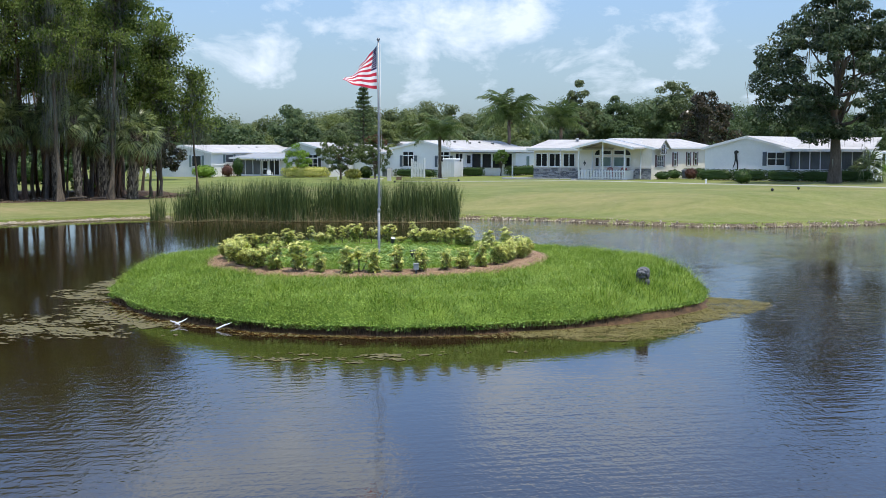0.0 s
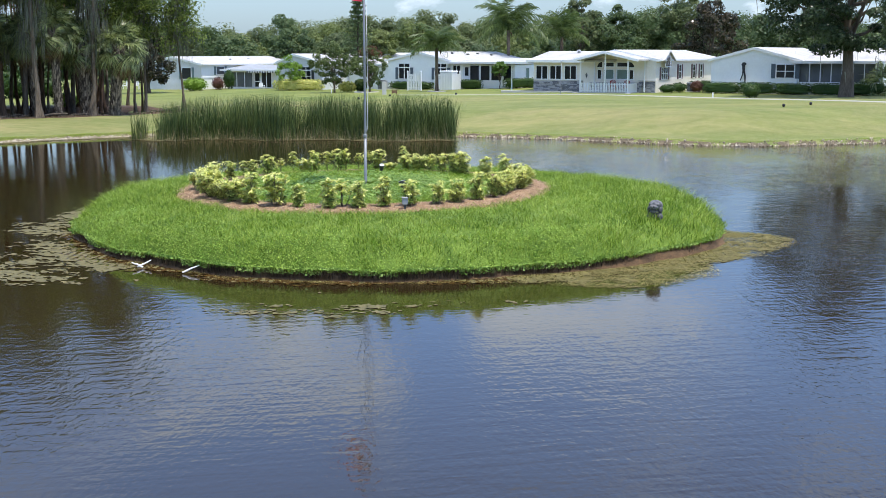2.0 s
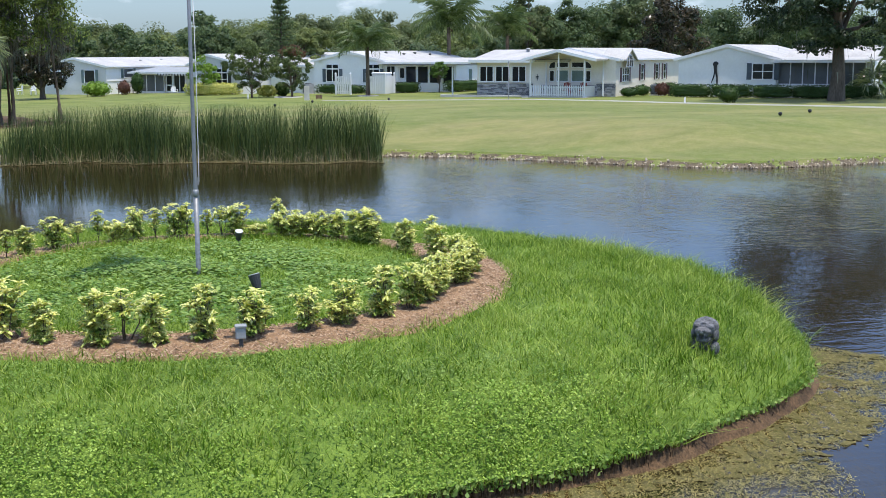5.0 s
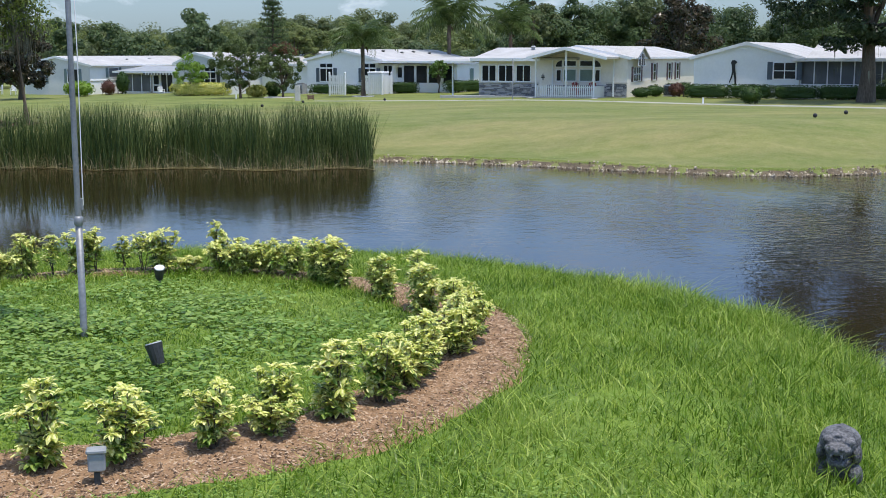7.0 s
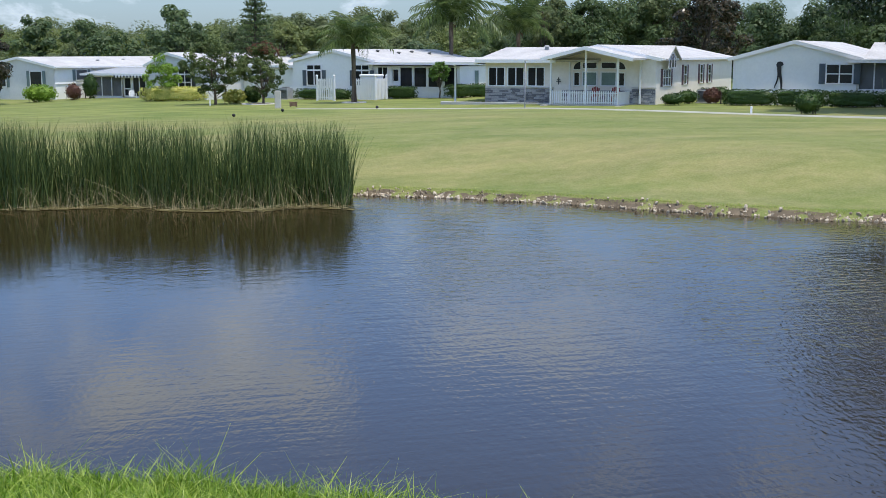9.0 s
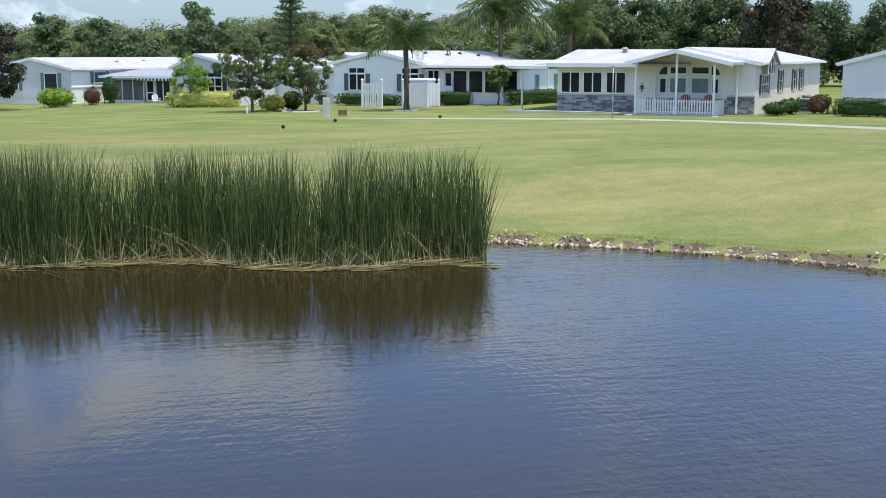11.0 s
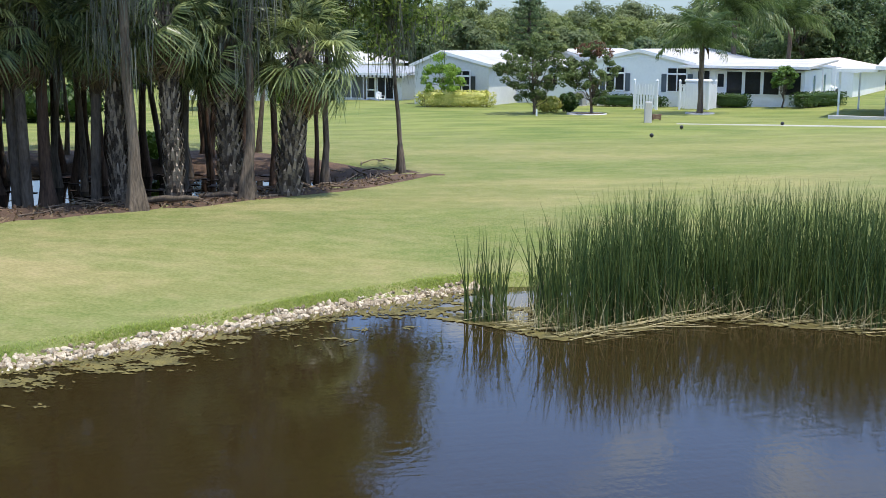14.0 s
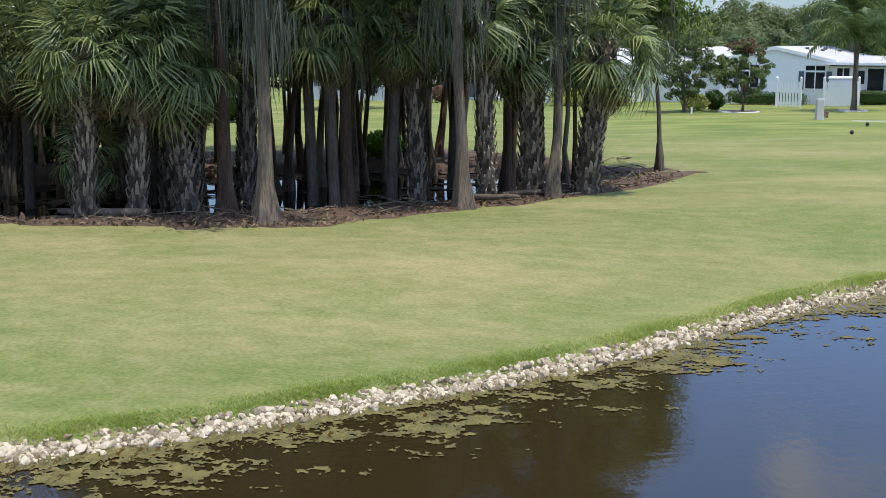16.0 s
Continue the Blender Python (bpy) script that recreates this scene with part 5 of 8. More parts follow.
# bare thin trunks standing deeper in the bog
rg = np.random.default_rng(77)
TRUNKS = []
for k in range(4):
    h = 9.0
    r = 0.10
    pts = [(0.18 * math.sin(j * 0.9 + k * 2), 0.15 * math.cos(j * 0.7 + k), h * j / 6 - (0.3 if j == 0 else 0)) for j in range(7)]
    pts.insert(1, (pts[0][0], pts[0][1], 0.35))
    v, f = tube(pts, [r * q for q in (2.0, 1.4, 1.05, 0.95, 0.85, 0.75, 0.65, 0.5)], 8)
    TRUNKS.append(mesh_from("trunk", v, f, (M_BARKRED, M_BARK, M_BARKPALE, M_BARKRED)[k], True))
made = 0
while made < 130:
    x, y = rg.uniform(-53, -25.5), rg.uniform(57.5, 76)
    if y < 57.0 + 0.42 * max(0, x + 40) + 2.2 or (x > -29 and y > 68) or (-33.4 < x < -31.6 and y < 66) or (-36.4 < x < -34.2 and y < 65):
        continue
    if x > -41 and rg.uniform() < 0.2:
        continue
    t = thing("slim_cypress", pose(x, y, gz(x, y), rg.normal(0, 1.5), rg.normal(0, 1.5), rg.uniform(0, 360)), "slim dark cypress trunk rising from boggy litter", "tree", "slim grove trunks")
    c = child("trunk", TRUNKS[made % 4], t)
    s = rg.uniform(0.7, 1.35)
    c.scale = (s, s, rg.uniform(0.9, 1.2))
    made += 1

# canopy of the deeper trees, too dense to count
cs = np.stack([rg.uniform(-56, -26, 260), rg.uniform(60, 78, 260), rg.uniform(5.5, 14.5, 260)], 1)
cs = cs[(cs[:, 1] > 61.5 + 0.42 * np.maximum(0, cs[:, 0] + 40)) & ~((cs[:, 0] > -29) & (cs[:, 1] > 70))]
v, f = leaf_quads(blob_points(cs, np.full(len(cs), 1.25), 170, rg, 0.6), 0.34, 0.45, -0.2, rg)
low = np.stack([rg.uniform(-56, -29, 290), rg.uniform(63, 78, 290), rg.uniform(3.9, 6.4, 290)], 1)
low = low[(low[:, 1] > 61 + 0.42 * np.maximum(0, low[:, 0] + 40)) & ~((low[:, 0] > -31) & (low[:, 1] > 70))]
v2, f2 = leaf_quads(blob_points(low, np.full(len(low), 1.0), 110, rg, 0.55), 0.34, 0.4, -0.3, rg)
v, f = stack([(v, f), (v2, f2)])
tagged(new("grove_canopy", quick_mesh("grove_canopy", v, f, L_CYPRESS)), "dense green cypress canopy over the grove", "foliage", kind="stuff")
v, f = hang_quads(cs[rg.integers(0, len(cs), 1500)] + rg.normal(0, 0.9, (1500, 3)), 1.3, 0.07, rg)
tagged(new("grove_moss", quick_mesh("grove_moss", v, f, L_MOSS)), "grey moss strands hanging from grove branches", "moss", kind="stuff")

# ---- garden trees and shrubs by the homes ----
broad_tree(26.3, 76.3, 15.6, 6.9, 0.44, L_OAK, M_BARK, "large dark spreading oak hung with moss by white home", clusters=175, per=270, leaf=0.25, puff=(0.09, 0.175), taper=0.62, flat=0.6, fork=0.24, low=0.20, name="oak_tree", seed=4, moss=420)
broad_tree(-16.6, 100.4, 5.1, 2.5, 0.09, L_MYRTLE, M_BARKPALE, "round green crape myrtle on mulch by the home", clusters=105, per=120, leaf=0.15, puff=(0.09, 0.19), fork=0.05, low=0.14, name="crape_myrtle", seed=5, group="crape myrtles")
broad_tree(-13.1, 100.2, 4.4, 1.85, 0.08, L_MYRTLE, M_BARKPALE, "smaller crape myrtle with rusty seed heads", clusters=80, per=110, leaf=0.14, puff=(0.09, 0.20), fork=0.05, low=0.14, name="crape_myrtle", seed=6, group="crape myrtles")
bl = bpy.data.objects.get("crape_myrtle.001")
v, f = leaf_quads(blob_points([(0.2, 0, 4.1), (-0.6, 0.1, 3.9), (0.8, 0, 3.7), (0.1, -0.4, 3.9)], [0.6, 0.55, 0.55, 0.5], 190, rg), 0.14, 0.6, 0.3, rg)
child("blossom", quick_mesh("blossom", v, f, L_BLOOM), bl, "rusty orange spent blossom")
broad_tree(-22.6, 109.6, 3.7, 1.5, 0.05, L_BRIGHT, M_BARK, "tall loose bright green shrub by grey home", category="shrub", clusters=46, per=90, leaf=0.16, fork=0.05, low=0.12, name="tall_shrub", seed=31, puff=(0.15, 0.3))
bush(-21.6, 109.2, 5.6, 1.2, 1.15, L_LIME, 32, "yellow-green clipped hedge below grey home's window", n=2600, leaf=0.13, name="hedge", box_like=True, rot=-8)
bush(-15.6, 102.6, 1.9, 1.3, 1.0, L_LIME, 33, "variegated yellow-green shrub under crape myrtle", n=700, leaf=0.22)
bush(-14.3, 102.9, 1.4, 1.2, 1.2, L_HEDGE, 34, "dark spiky shrub under crape myrtle", n=500, leaf=0.24)
bush(-34.2, 115.2, 3.0, 2.0, 1.5, L_BRIGHT, 35, "bright lime-green rounded shrub by white home", n=1300, leaf=0.17)
bush(-32.2, 118.0, 1.5, 1.3, 1.5, L_RED, 36, "dark red rounded shrub against white wall", n=600, leaf=0.14)
bush(-31.6, 121.0, 1.5, 1.2, 2.3, L_HEDGE, 37, "upright green shrub beside screened porch", n=700, leaf=0.16)
bush(-9.6, 109.0, 5.6, 0.9, 0.85, L_HEDGE, 38, "low clipped dark green hedge along white wall", n=2200, leaf=0.10, name="hedge", box_like=True, rot=ROT)
bush(-3.3, 105.6, 2.6, 0.9, 0.95, L_HEDGE, 39, "clipped green box hedge below glazed porch", n=1300, leaf=0.10, name="hedge", box_like=True, rot=ROT)
bush(2.2, 104.8, 5.6, 1.0, 1.0, L_HEDGE, 40, "long clipped green hedge beside carport", n=2400, leaf=0.10, name="hedge", box_like=True, rot=38)
broad_tree(-0.35, 103.9, 2.75, 0.9, 0.06, L_BRIGHT2, M_BARK, "small ball-headed tree beside the glazed porch", clusters=34, per=110, leaf=0.13, fork=0.2, low=0.42, name="topiary_tree", seed=9)
for (x, y, w, d, h) in ((14.1, 87.2, 1.5, 1.2, 0.75), (15.3, 88.8, 1.5, 1.2, 0.9), (17.0, 91.5, 1.5, 1.2, 0.95), (18.3, 93.0, 1.4, 1.2, 1.0)):
    bush(x, y, w, d, h, L_HEDGE, int(x * 10), "rounded clipped dark green shrub along cream wall", n=800, leaf=0.10, group="clipped shrubs by cream home")
bush(16.9, 88.9, 1.2, 1.1, 1.0, L_RED, 47, "dark red-leaved shrub between homes", n=700, leaf=0.14)
U = Vector((math.cos(radians(ROT)), math.sin(radians(ROT)), 0))
for k in range(5):
    p = Vector((17.4, 87.2, 0)) + U * (1.2 + k * 3.0)
    bush(p.x + 0.1, p.y - 0.55, 3.3, 0.95, 0.98 + 0.03 * math.sin(k * 2), L_HEDGE, 50 + k, "clipped dark green hedge along white wall", n=1500, leaf=0.10, name="hedge", box_like=True, rot=ROT, group="hedges along the ornament home")
bush(18.7, 74.6, 1.5, 1.4, 1.2, L_HEDGE, 58, "dark rounded lone shrub on lawn", n=800, leaf=0.12)
fan_palm(30.2, 80.4, 0.7, 0.2, 60, "low palmetto clump beside screened porch", n=24, dead=2, name="palmetto", size=1.1, boots=False)
bush(39.8, 101.0, 4.5, 1.4, 1.3, L_BRIGHT, 61, "bright green clipped hedge beyond driveway", n=1500, leaf=0.15, name="hedge", box_like=True)
bush(44.5, 101.0, 3.5, 1.5, 1.6, L_RED, 62, "red-leaved hedge beyond driveway", n=1100, leaf=0.16, name="hedge", box_like=True)
bush(48.5, 100.0, 4.5, 1.5, 1.5, L_BRIGHT, 63, "bright green hedge by brown home", n=1300, leaf=0.15, name="hedge", box_like=True)
queen_palm(-6.5, 99.6, 4.25, 1, "queen palm with arching fronds in lawn ring", n=24, size=1.05)
queen_palm(0.6, 123.8, 6.2, 2, "tall queen palm behind the homes", n=28, size=1.7, r=0.2)
queen_palm(7.2, 132.0, 5.5, 3, "queen palm among trees behind the homes", n=24, size=1.5, r=0.2)

# tiered pine behind the grey home
rg = np.random.default_rng(19)
pine = thing("norfolk_pine", pose(-16.2, 117.5, gz(-16.2, 117.5)), "dark tiered norfolk pine behind the homes", "tree")
wood("trunk", pine, [([(0, 0, -0.2), (0, 0, 4), (0.05, 0, 8), (0, 0, 10.8)], [0.2, 0.15, 0.08, 0.02], 8)], M_BARK)
pts, tubes = [], []
for k in range(17):
    z0 = 2.0 + k * 0.52
    ln = 2.3 * (1 - k / 18.5)
    for j in range(7):
        a = j * 2 * math.pi / 7 + k * 0.4 + rg.normal(0, 0.1)
        e = (math.cos(a) * ln, math.sin(a) * ln, z0 + ln * 0.18)
        tubes.append(([(0, 0, z0), (e[0] * 0.5, e[1] * 0.5, z0 + 0.02), e], [0.035, 0.025, 0.01], 4))
        m = rg.uniform(0.15, 1.05, 46)
        pts.append(np.array([0, 0, z0]) + (np.array(e) - [0, 0, z0]) * m[:, None] + rg.normal(0, 0.10, (46, 3)))
wood("branches", pine, tubes, M_BARK)["kind"] = "stuff"
v, f = leaf_quads(np.concatenate(pts), 0.26, 0.4, 0.3, rg)
child("foliage", quick_mesh("foliage", v, f, L_WOOD2), pine)
broad_tree(24.5, 128.0, 9.6, 4.2, 0.3, L_MAGNOLIA, M_BARK, "dark bronze-leaved magnolia behind the homes", clusters=80, per=150, leaf=0.32, puff=(0.13, 0.26), fork=0.1, low=0.08, name="magnolia_tree", seed=14, group="magnolias")
broad_tree(-38.5, 112.0, 7.2, 3.2, 0.25, L_MAGNOLIA, M_BARK, "dark bronze-leaved magnolia beside white home", clusters=70, per=130, leaf=0.28, puff=(0.13, 0.26), fork=0.1, low=0.12, name="magnolia_tree", seed=15, group="magnolias")

# ---- far woods ----
def far_woods(name, label, mat, spots, leaf, per, seed, foot=0.02):
    rg = np.random.default_rng(seed)
    allp, allf = [], []
    for x, y, h, r in spots:
        z = gz(x, y)
        n = int(12 + r * 3.2)
        dx = np.clip(rg.normal(0, 0.5, n), -1.1, 1.1)
        c = np.stack([x + dx * r, y + rg.normal(0, r * 0.4, n), z + h * rg.uniform(foot, 0.94, n) ** 0.8 * (1.06 - 0.30 * dx * dx)], 1)
        p = blob_points(c, np.full(n, r * 0.42) * rg.uniform(0.6, 1.25, n), per, rg, 0.8)
        allp.append(p); allf.append(clump_faces(p, c, per, rg, 0.22))
    v, f = leaf_quads(np.concatenate(allp), leaf, 0.8, 0.3, rg, face=np.concatenate(allf), tri=True)
    return tagged(new(name, quick_mesh(name, v, f, mat)), label, "woods", kind="stuff")


rg = np.random.default_rng(5)


def row(x0, x1, step, y, dy, h, dh, r):
    return [(x + rg.normal(0, 0.4 * step), y + rg.normal(0, dy), max(3.0, h(x) + rg.normal(0, dh)), r * rg.uniform(0.75, 1.3)) for x in np.arange(x0, x1, step)]


hump = lambda x, c, w: math.exp(-((x - c) / w) ** 2)
far_woods("far_woods", "dense hazy green wood closing the view", L_WOOD1, row(-190, 165, 4.6, 385, 8, lambda x: 10.6 + 3.6 * hump(x, -46, 34) + 2.5 * hump(x, 30, 40), 1.5, 7.0), 0.62, 150, 1, foot=0.25)
far_woods("far_woods", "dense green wood beyond the lawns", L_WOOD1, row(-560, -185, 14, 380, 8, lambda x: 13, 1.0, 10) + row(160, 560, 14, 380, 8, lambda x: 13, 1.0, 10), 2.6, 16, 7)
far_woods("far_woods", "lighter yellow-green trees at the edge of the wood", L_WOOD3, row(-120, 20, 6.0, 290, 8, lambda x: 8.2 + 2.6 * hump(x, -32, 18), 0.8, 5.5), 0.52, 150, 2, foot=0.2)
far_woods("far_woods", "low green trees behind the homes", L_WOOD1, row(-112, 90, 5.0, 205, 5, lambda x: 4.9, 1.2, 3.4), 0.36, 190, 6, foot=0.15)
far_woods("far_woods", "dark trees standing behind the homes", L_WOOD2, row(9, 60, 3.0, 146, 4, lambda x: 8.1 + 0.8 * math.sin(x * 0.35), 0.7, 3.6) + row(-28, 9, 3.4, 150, 3, lambda x: 3.9, 0.5, 2.6), 0.28, 260, 3)
far_woods("far_woods", "dark trees at the ends of the row of homes", L_WOOD2, row(60, 150, 5, 150, 4, lambda x: 7.6, 0.8, 3.8) + row(-140, -50, 5.0, 152, 4, lambda x: 4.6, 0.6, 3.4), 0.6, 60, 8)
far_woods("far_woods", "dark pines standing beyond grey home", L_WOOD2, row(-55, -31, 3.4, 153, 3, lambda x: 8.4 - 2.0 * hump(x, -38, 4), 1.3, 2.4), 0.36, 120, 9)
# single trees that stand over the mass
for k, (x, y, h, r, mt, lab) in enumerate(((10.4, 140, 12.2, 2.6, L_WOOD1, "slender open-crowned tree above the dark wood"), (15.3, 143, 9.9, 2.9, L_WOOD2, "dark pine-like tree above the dark wood"), (23.8, 150, 12.4, 4.4, L_WOOD1, "round-crowned green tree behind the homes"), (-21.0, 138, 6.5, 3.6, L_WOOD1, "full green tree behind grey home"), (-15.0, 126, 6.8, 2.3, L_WOOD3, "light green tree beside the tiered pine"), (-27.5, 142, 7.6, 3.2, L_WOOD2, "dark spreading tree behind grey home"))):
    broad_tree(x, y, h, r, 0.16, mt, M_BARK, lab, clusters=60, per=120, leaf=0.34, fork=0.2, low=0.18, puff=(0.15, 0.3), name="background_tree", seed=80 + k, group="trees behind the homes")

# dark undergrowth closing the grove's back
for k in range(13):
    x = -71 + k * 2.25
    bush(x, 77.5 + 1.2 * math.sin(k * 1.7) - 0.10 * (x + 50), 4.2, 3.0, 3.6 + 0.9 * math.sin(k * 2.3), L_HEDGE, 300 + k, "dark leafy undergrowth behind grove trunks", n=900, leaf=0.34, group="undergrowth behind the grove")
# added second row, there only to darken the bright gaps between trunks
for k in range(10):
    bush(-65 + k * 2.3, 97.0 + 1.0 * math.sin(k * 2.1), 4.0, 2.6, 3.0 + 0.7 * math.sin(k * 1.3), L_HEDGE, 340 + k, "added dark shrubs closing bright gaps between grove trunks", n=700, leaf=0.34, group="undergrowth behind the grove")

# ---- rushes ----
def blades(base, height, width, lean, rg, bend=0.25, segs=3):
    """Upright tapering blades: n strips of segs quads that bow over."""
    n = len(base)
    t = rg.uniform(0, 2 * math.pi, n)
    w = np.stack([np.cos(t), np.sin(t), 0 * t], 1)
    a = rg.uniform(0, 2 * math.pi, n)
    l = np.stack([np.cos(a), np.sin(a), 0 * a], 1) * (np.abs(rg.normal(0, lean, n)) * height)[:, None]
    rows = []
    for k in range(segs + 1):
        u = k / segs
        c = base + l * (u * (1 - bend) + bend * u * u * 2)[..., None] if np.ndim(u) else base + l * (u * (1 - bend) + bend * u * u * 2)
        c = c + np.stack([0 * height, 0 * height, height * (u - 0.12 * lean * u * u)], 1)
        h = (width * (1 - u ** 1.5 * 0.92))[:, None] / 2
        rows.append(np.stack([c - w * h, c + w * h], 1))
    v = np.stack(rows, 1).reshape(n, -1, 3)
    m = 2 * (segs + 1)
    f = np.concatenate([np.array([[2 * k, 2 * k + 1, 2 * k + 3, 2 * k + 2]]) for k in range(segs)])
    faces = (np.arange(n)[:, None, None] * m + f[None]).reshape(-1, 4)
    return v.reshape(-1, 3), faces


rg = np.random.default_rng(21)


def rush_line(x):
    return 47.35 + 0.45 * np.sin(x * 1.1) - 0.55 * np.exp(-((x + 5.2) / 0.9) ** 2) - 0.7 * np.exp(-((x + 19) / 1.2) ** 2)


def rush_bed(count, x0, x1, dens, h_of):
    xs, ys = [], []
    while len(xs) < count:
        x = rg.uniform(x0, x1)
        y = float(rush_line(x)) + rg.beta(1.3, 1.6) * 3.3
        if rg.uniform() > dens(x):
            continue
        xs.append(x); ys.append(y)
    xs, ys = np.array(xs), np.array(ys)
    b = np.stack([xs, ys, np.full(count, -0.1)], 1)
    h = np.array([h_of(x) for x in xs]) * (1.06 - 0.55 * rg.uniform(0, 1, count) ** 1.8)
    return b, h


def notch(x, c, w):
    return math.exp(-((x - c) / w) ** 2)


def dens(x):
    thin = 0.62 * notch(x, -6.9, 0.22) + 0.55 * notch(x, -11.5, 0.35) + 0.45 * notch(x, -16.1, 0.35) + 0.35 * notch(x, -4.4, 0.25) + 0.62 * smooth(-18.2, -19.5, x)
    return max(0.05, 1.0 - thin - 0.28 * (noise.noise(Vector((x * 1.6, 3, 0))) > 0.12))


def rush_height(x):
    """Clumps of uneven height, lower where the bed thins and at its ends."""
    h = 2.52 + 0.30 * noise.noise(Vector((x * 0.55, 9, 0))) + 0.22 * noise.noise(Vector((x * 1.9, 2, 0)))
    return h - 0.5 * notch(x, -6.9, 0.4) - 0.3 * notch(x, -11.5, 0.5) - 0.28 * notch(x, -16.1, 0.5) - 0.62 * smooth(-17.2, -19.6, x) - 0.22 * smooth(-4, -2.8, x)


b, h = rush_bed(8650, -19.5, -2.9, dens, rush_height)
b2, h2 = rush_bed(130, -20.85, -20.0, lambda x: 1, lambda x: 1.85)
b2[:, 1] = 47.3 + (b2[:, 1] - 48.4) * 0.22
v, f = blades(np.concatenate([b, b2]), np.concatenate([h, h2]), np.full(len(h) + len(h2), 0.026) * rg.uniform(0.55, 1.4, len(h) + len(h2)), 0.15, rg, 0.35, 4)
tagged(new("rushes", quick_mesh("rushes", v, f, L_REED)), "tall dark green rushes standing in the pond edge", "rushes", kind="stuff")
N_BENT = 850
b, h = rush_bed(N_BENT, -20.4, -2.9, lambda x: 1, lambda x: 1.3)
b[:, 1] = rush_line(b[:, 0]) + np.abs(rg.normal(0, 0.40, len(b))) - 0.14
v, f = blades(b, h * rg.uniform(0.35, 0.95, N_BENT), np.full(N_BENT, 0.018), 0.62, rg, 0.8, 5)
n_lie = 400
xl = rg.uniform(-21, -3, n_lie)
yl = 47.15 + 0.4 * np.sin(xl * 1.1) - 0.5 * np.exp(-((xl + 5.2) / 0.9) ** 2) - 0.7 * np.exp(-((xl + 19) / 1.2) ** 2) + rg.normal(0.1, 0.25, n_lie)
a = rg.normal(0, 0.5, n_lie)
d = np.stack([np.cos(a), np.sin(a) * 0.5, rg.uniform(-0.02, 0.25, n_lie)], 1) * rg.uniform(0.4, 1.3, n_lie)[:, None]
c = np.stack([xl, yl, rg.uniform(0.01, 0.06, n_lie)], 1)
w = np.stack([-np.sin(a), np.cos(a), 0 * a], 1) * 0.017
v2 = np.stack([c - w, c + w, c + d + w * 0.5, c + d - w * 0.5], 1).reshape(-1, 3)
v, f = stack([(v, f), (v2, np.arange(4 * n_lie).reshape(-1, 4))])
tagged(new("dead_rushes", quick_mesh("dead_rushes", v, f, L_STRAW)), "broken straw-coloured rush stalks at the waterline", "dead rushes", kind="stuff")

# ---- floating algae ----
M_ALGAE = material("floating_algae", (0.034, 0.031, 0.008), (0.190, 0.157, 0.045), 3.4, 0.85, 1.0, 38)
M_ALGAEDARK = material("sunken_algae", (0.045, 0.044, 0.014), (0.20, 0.165, 0.06), 6.0, 0.7, 0.7, 40)


def raft(name, label, cover, x0, x1, y0, y1, mat, cell=0.065, z=0.006, category="algae"):
    """Ragged scum on the water: small uneven patches wherever cover(x, y) passes a knotty noise."""
    nx, ny = int((x1 - x0) / cell), int((y1 - y0) / cell)
    rg = np.random.default_rng(int(abs(x0 * 7 + y0)))
    jx, jy = rg.normal(0, cell * 0.36, (nx + 1, ny + 1)), rg.normal(0, cell * 0.36, (nx + 1, ny + 1))
    vs, fs, at = [], [], {}
    for i in range(nx):
        for j in range(ny):
            x, y = x0 + (i + 0.5) * cell, y0 + (j + 0.5) * cell
            c = cover(x, y)
            if c <= 0.02:
                continue
            q = noise.noise(Vector((x * 0.55, y * 1.1, 1.3))) * 0.42 + noise.noise(Vector((x * 1.9, y * 3.4, 7.1))) * 0.38 + noise.noise(Vector((x * 5.5, y * 9.0, 2.2))) * 0.34 + noise.noise(Vector((x * 13, y * 17, 4.2))) * 0.22
            if q < 0.62 - 1.05 * c:
                continue
            quad = []
            for a, b in ((i, j), (i + 1, j), (i + 1, j + 1), (i, j + 1)):
                if (a, b) not in at:
                    at[a, b] = len(vs)
                    vs.append((x0 + a * cell + jx[a, b], y0 + b * cell + jy[a, b], z + 0.006 * ((a * 7 + b * 3) % 3)))
                quad.append(at[a, b])
            fs.append(quad)
    return tagged(new(name, quick_mesh(name, vs, fs, mat)), label, category, kind="stuff")


def rush_front(x):
    return 47.35 + 0.45 * math.sin(x * 1.1) - 0.55 * math.exp(-((x + 5.2) / 0.9) ** 2) - 0.7 * math.exp(-((x + 19) / 1.2) ** 2)


def isle_gap(x, y):
    a = math.atan2(y - ISLE[1], x - ISLE[0])
    return math.hypot(x - ISLE[0], y - ISLE[1]) - float(isle_r(a)), math.degrees(a)


def bump1(v, c, w):
    return math.exp(-((v - c) / w) ** 2)


def cover_stony(x, y):
    d = float(shore_y(x)) - y
    return 0.0 if d < 0.02 else (0.95 if d < 0.75 else 0.78 - 0.17 * d if d < 3.6 else 0)


def cover_rush(x, y):
    d = y - (rush_front(x) - 0.28)
    return 0.0 if d < -0.25 else 0.66 if d < 0.55 else 0.42


MAT_A = [-135, -120, -90, -75, -66, -58, -43, -38, -34, -28, -22, -14, -9, -5]
MAT_G = [0.6, 0.45, 0.4, 0.5, 1.2, 2.55, 2.4, 1.35, 1.5, 1.75, 1.75, 2.4, 1.7, 0.2]


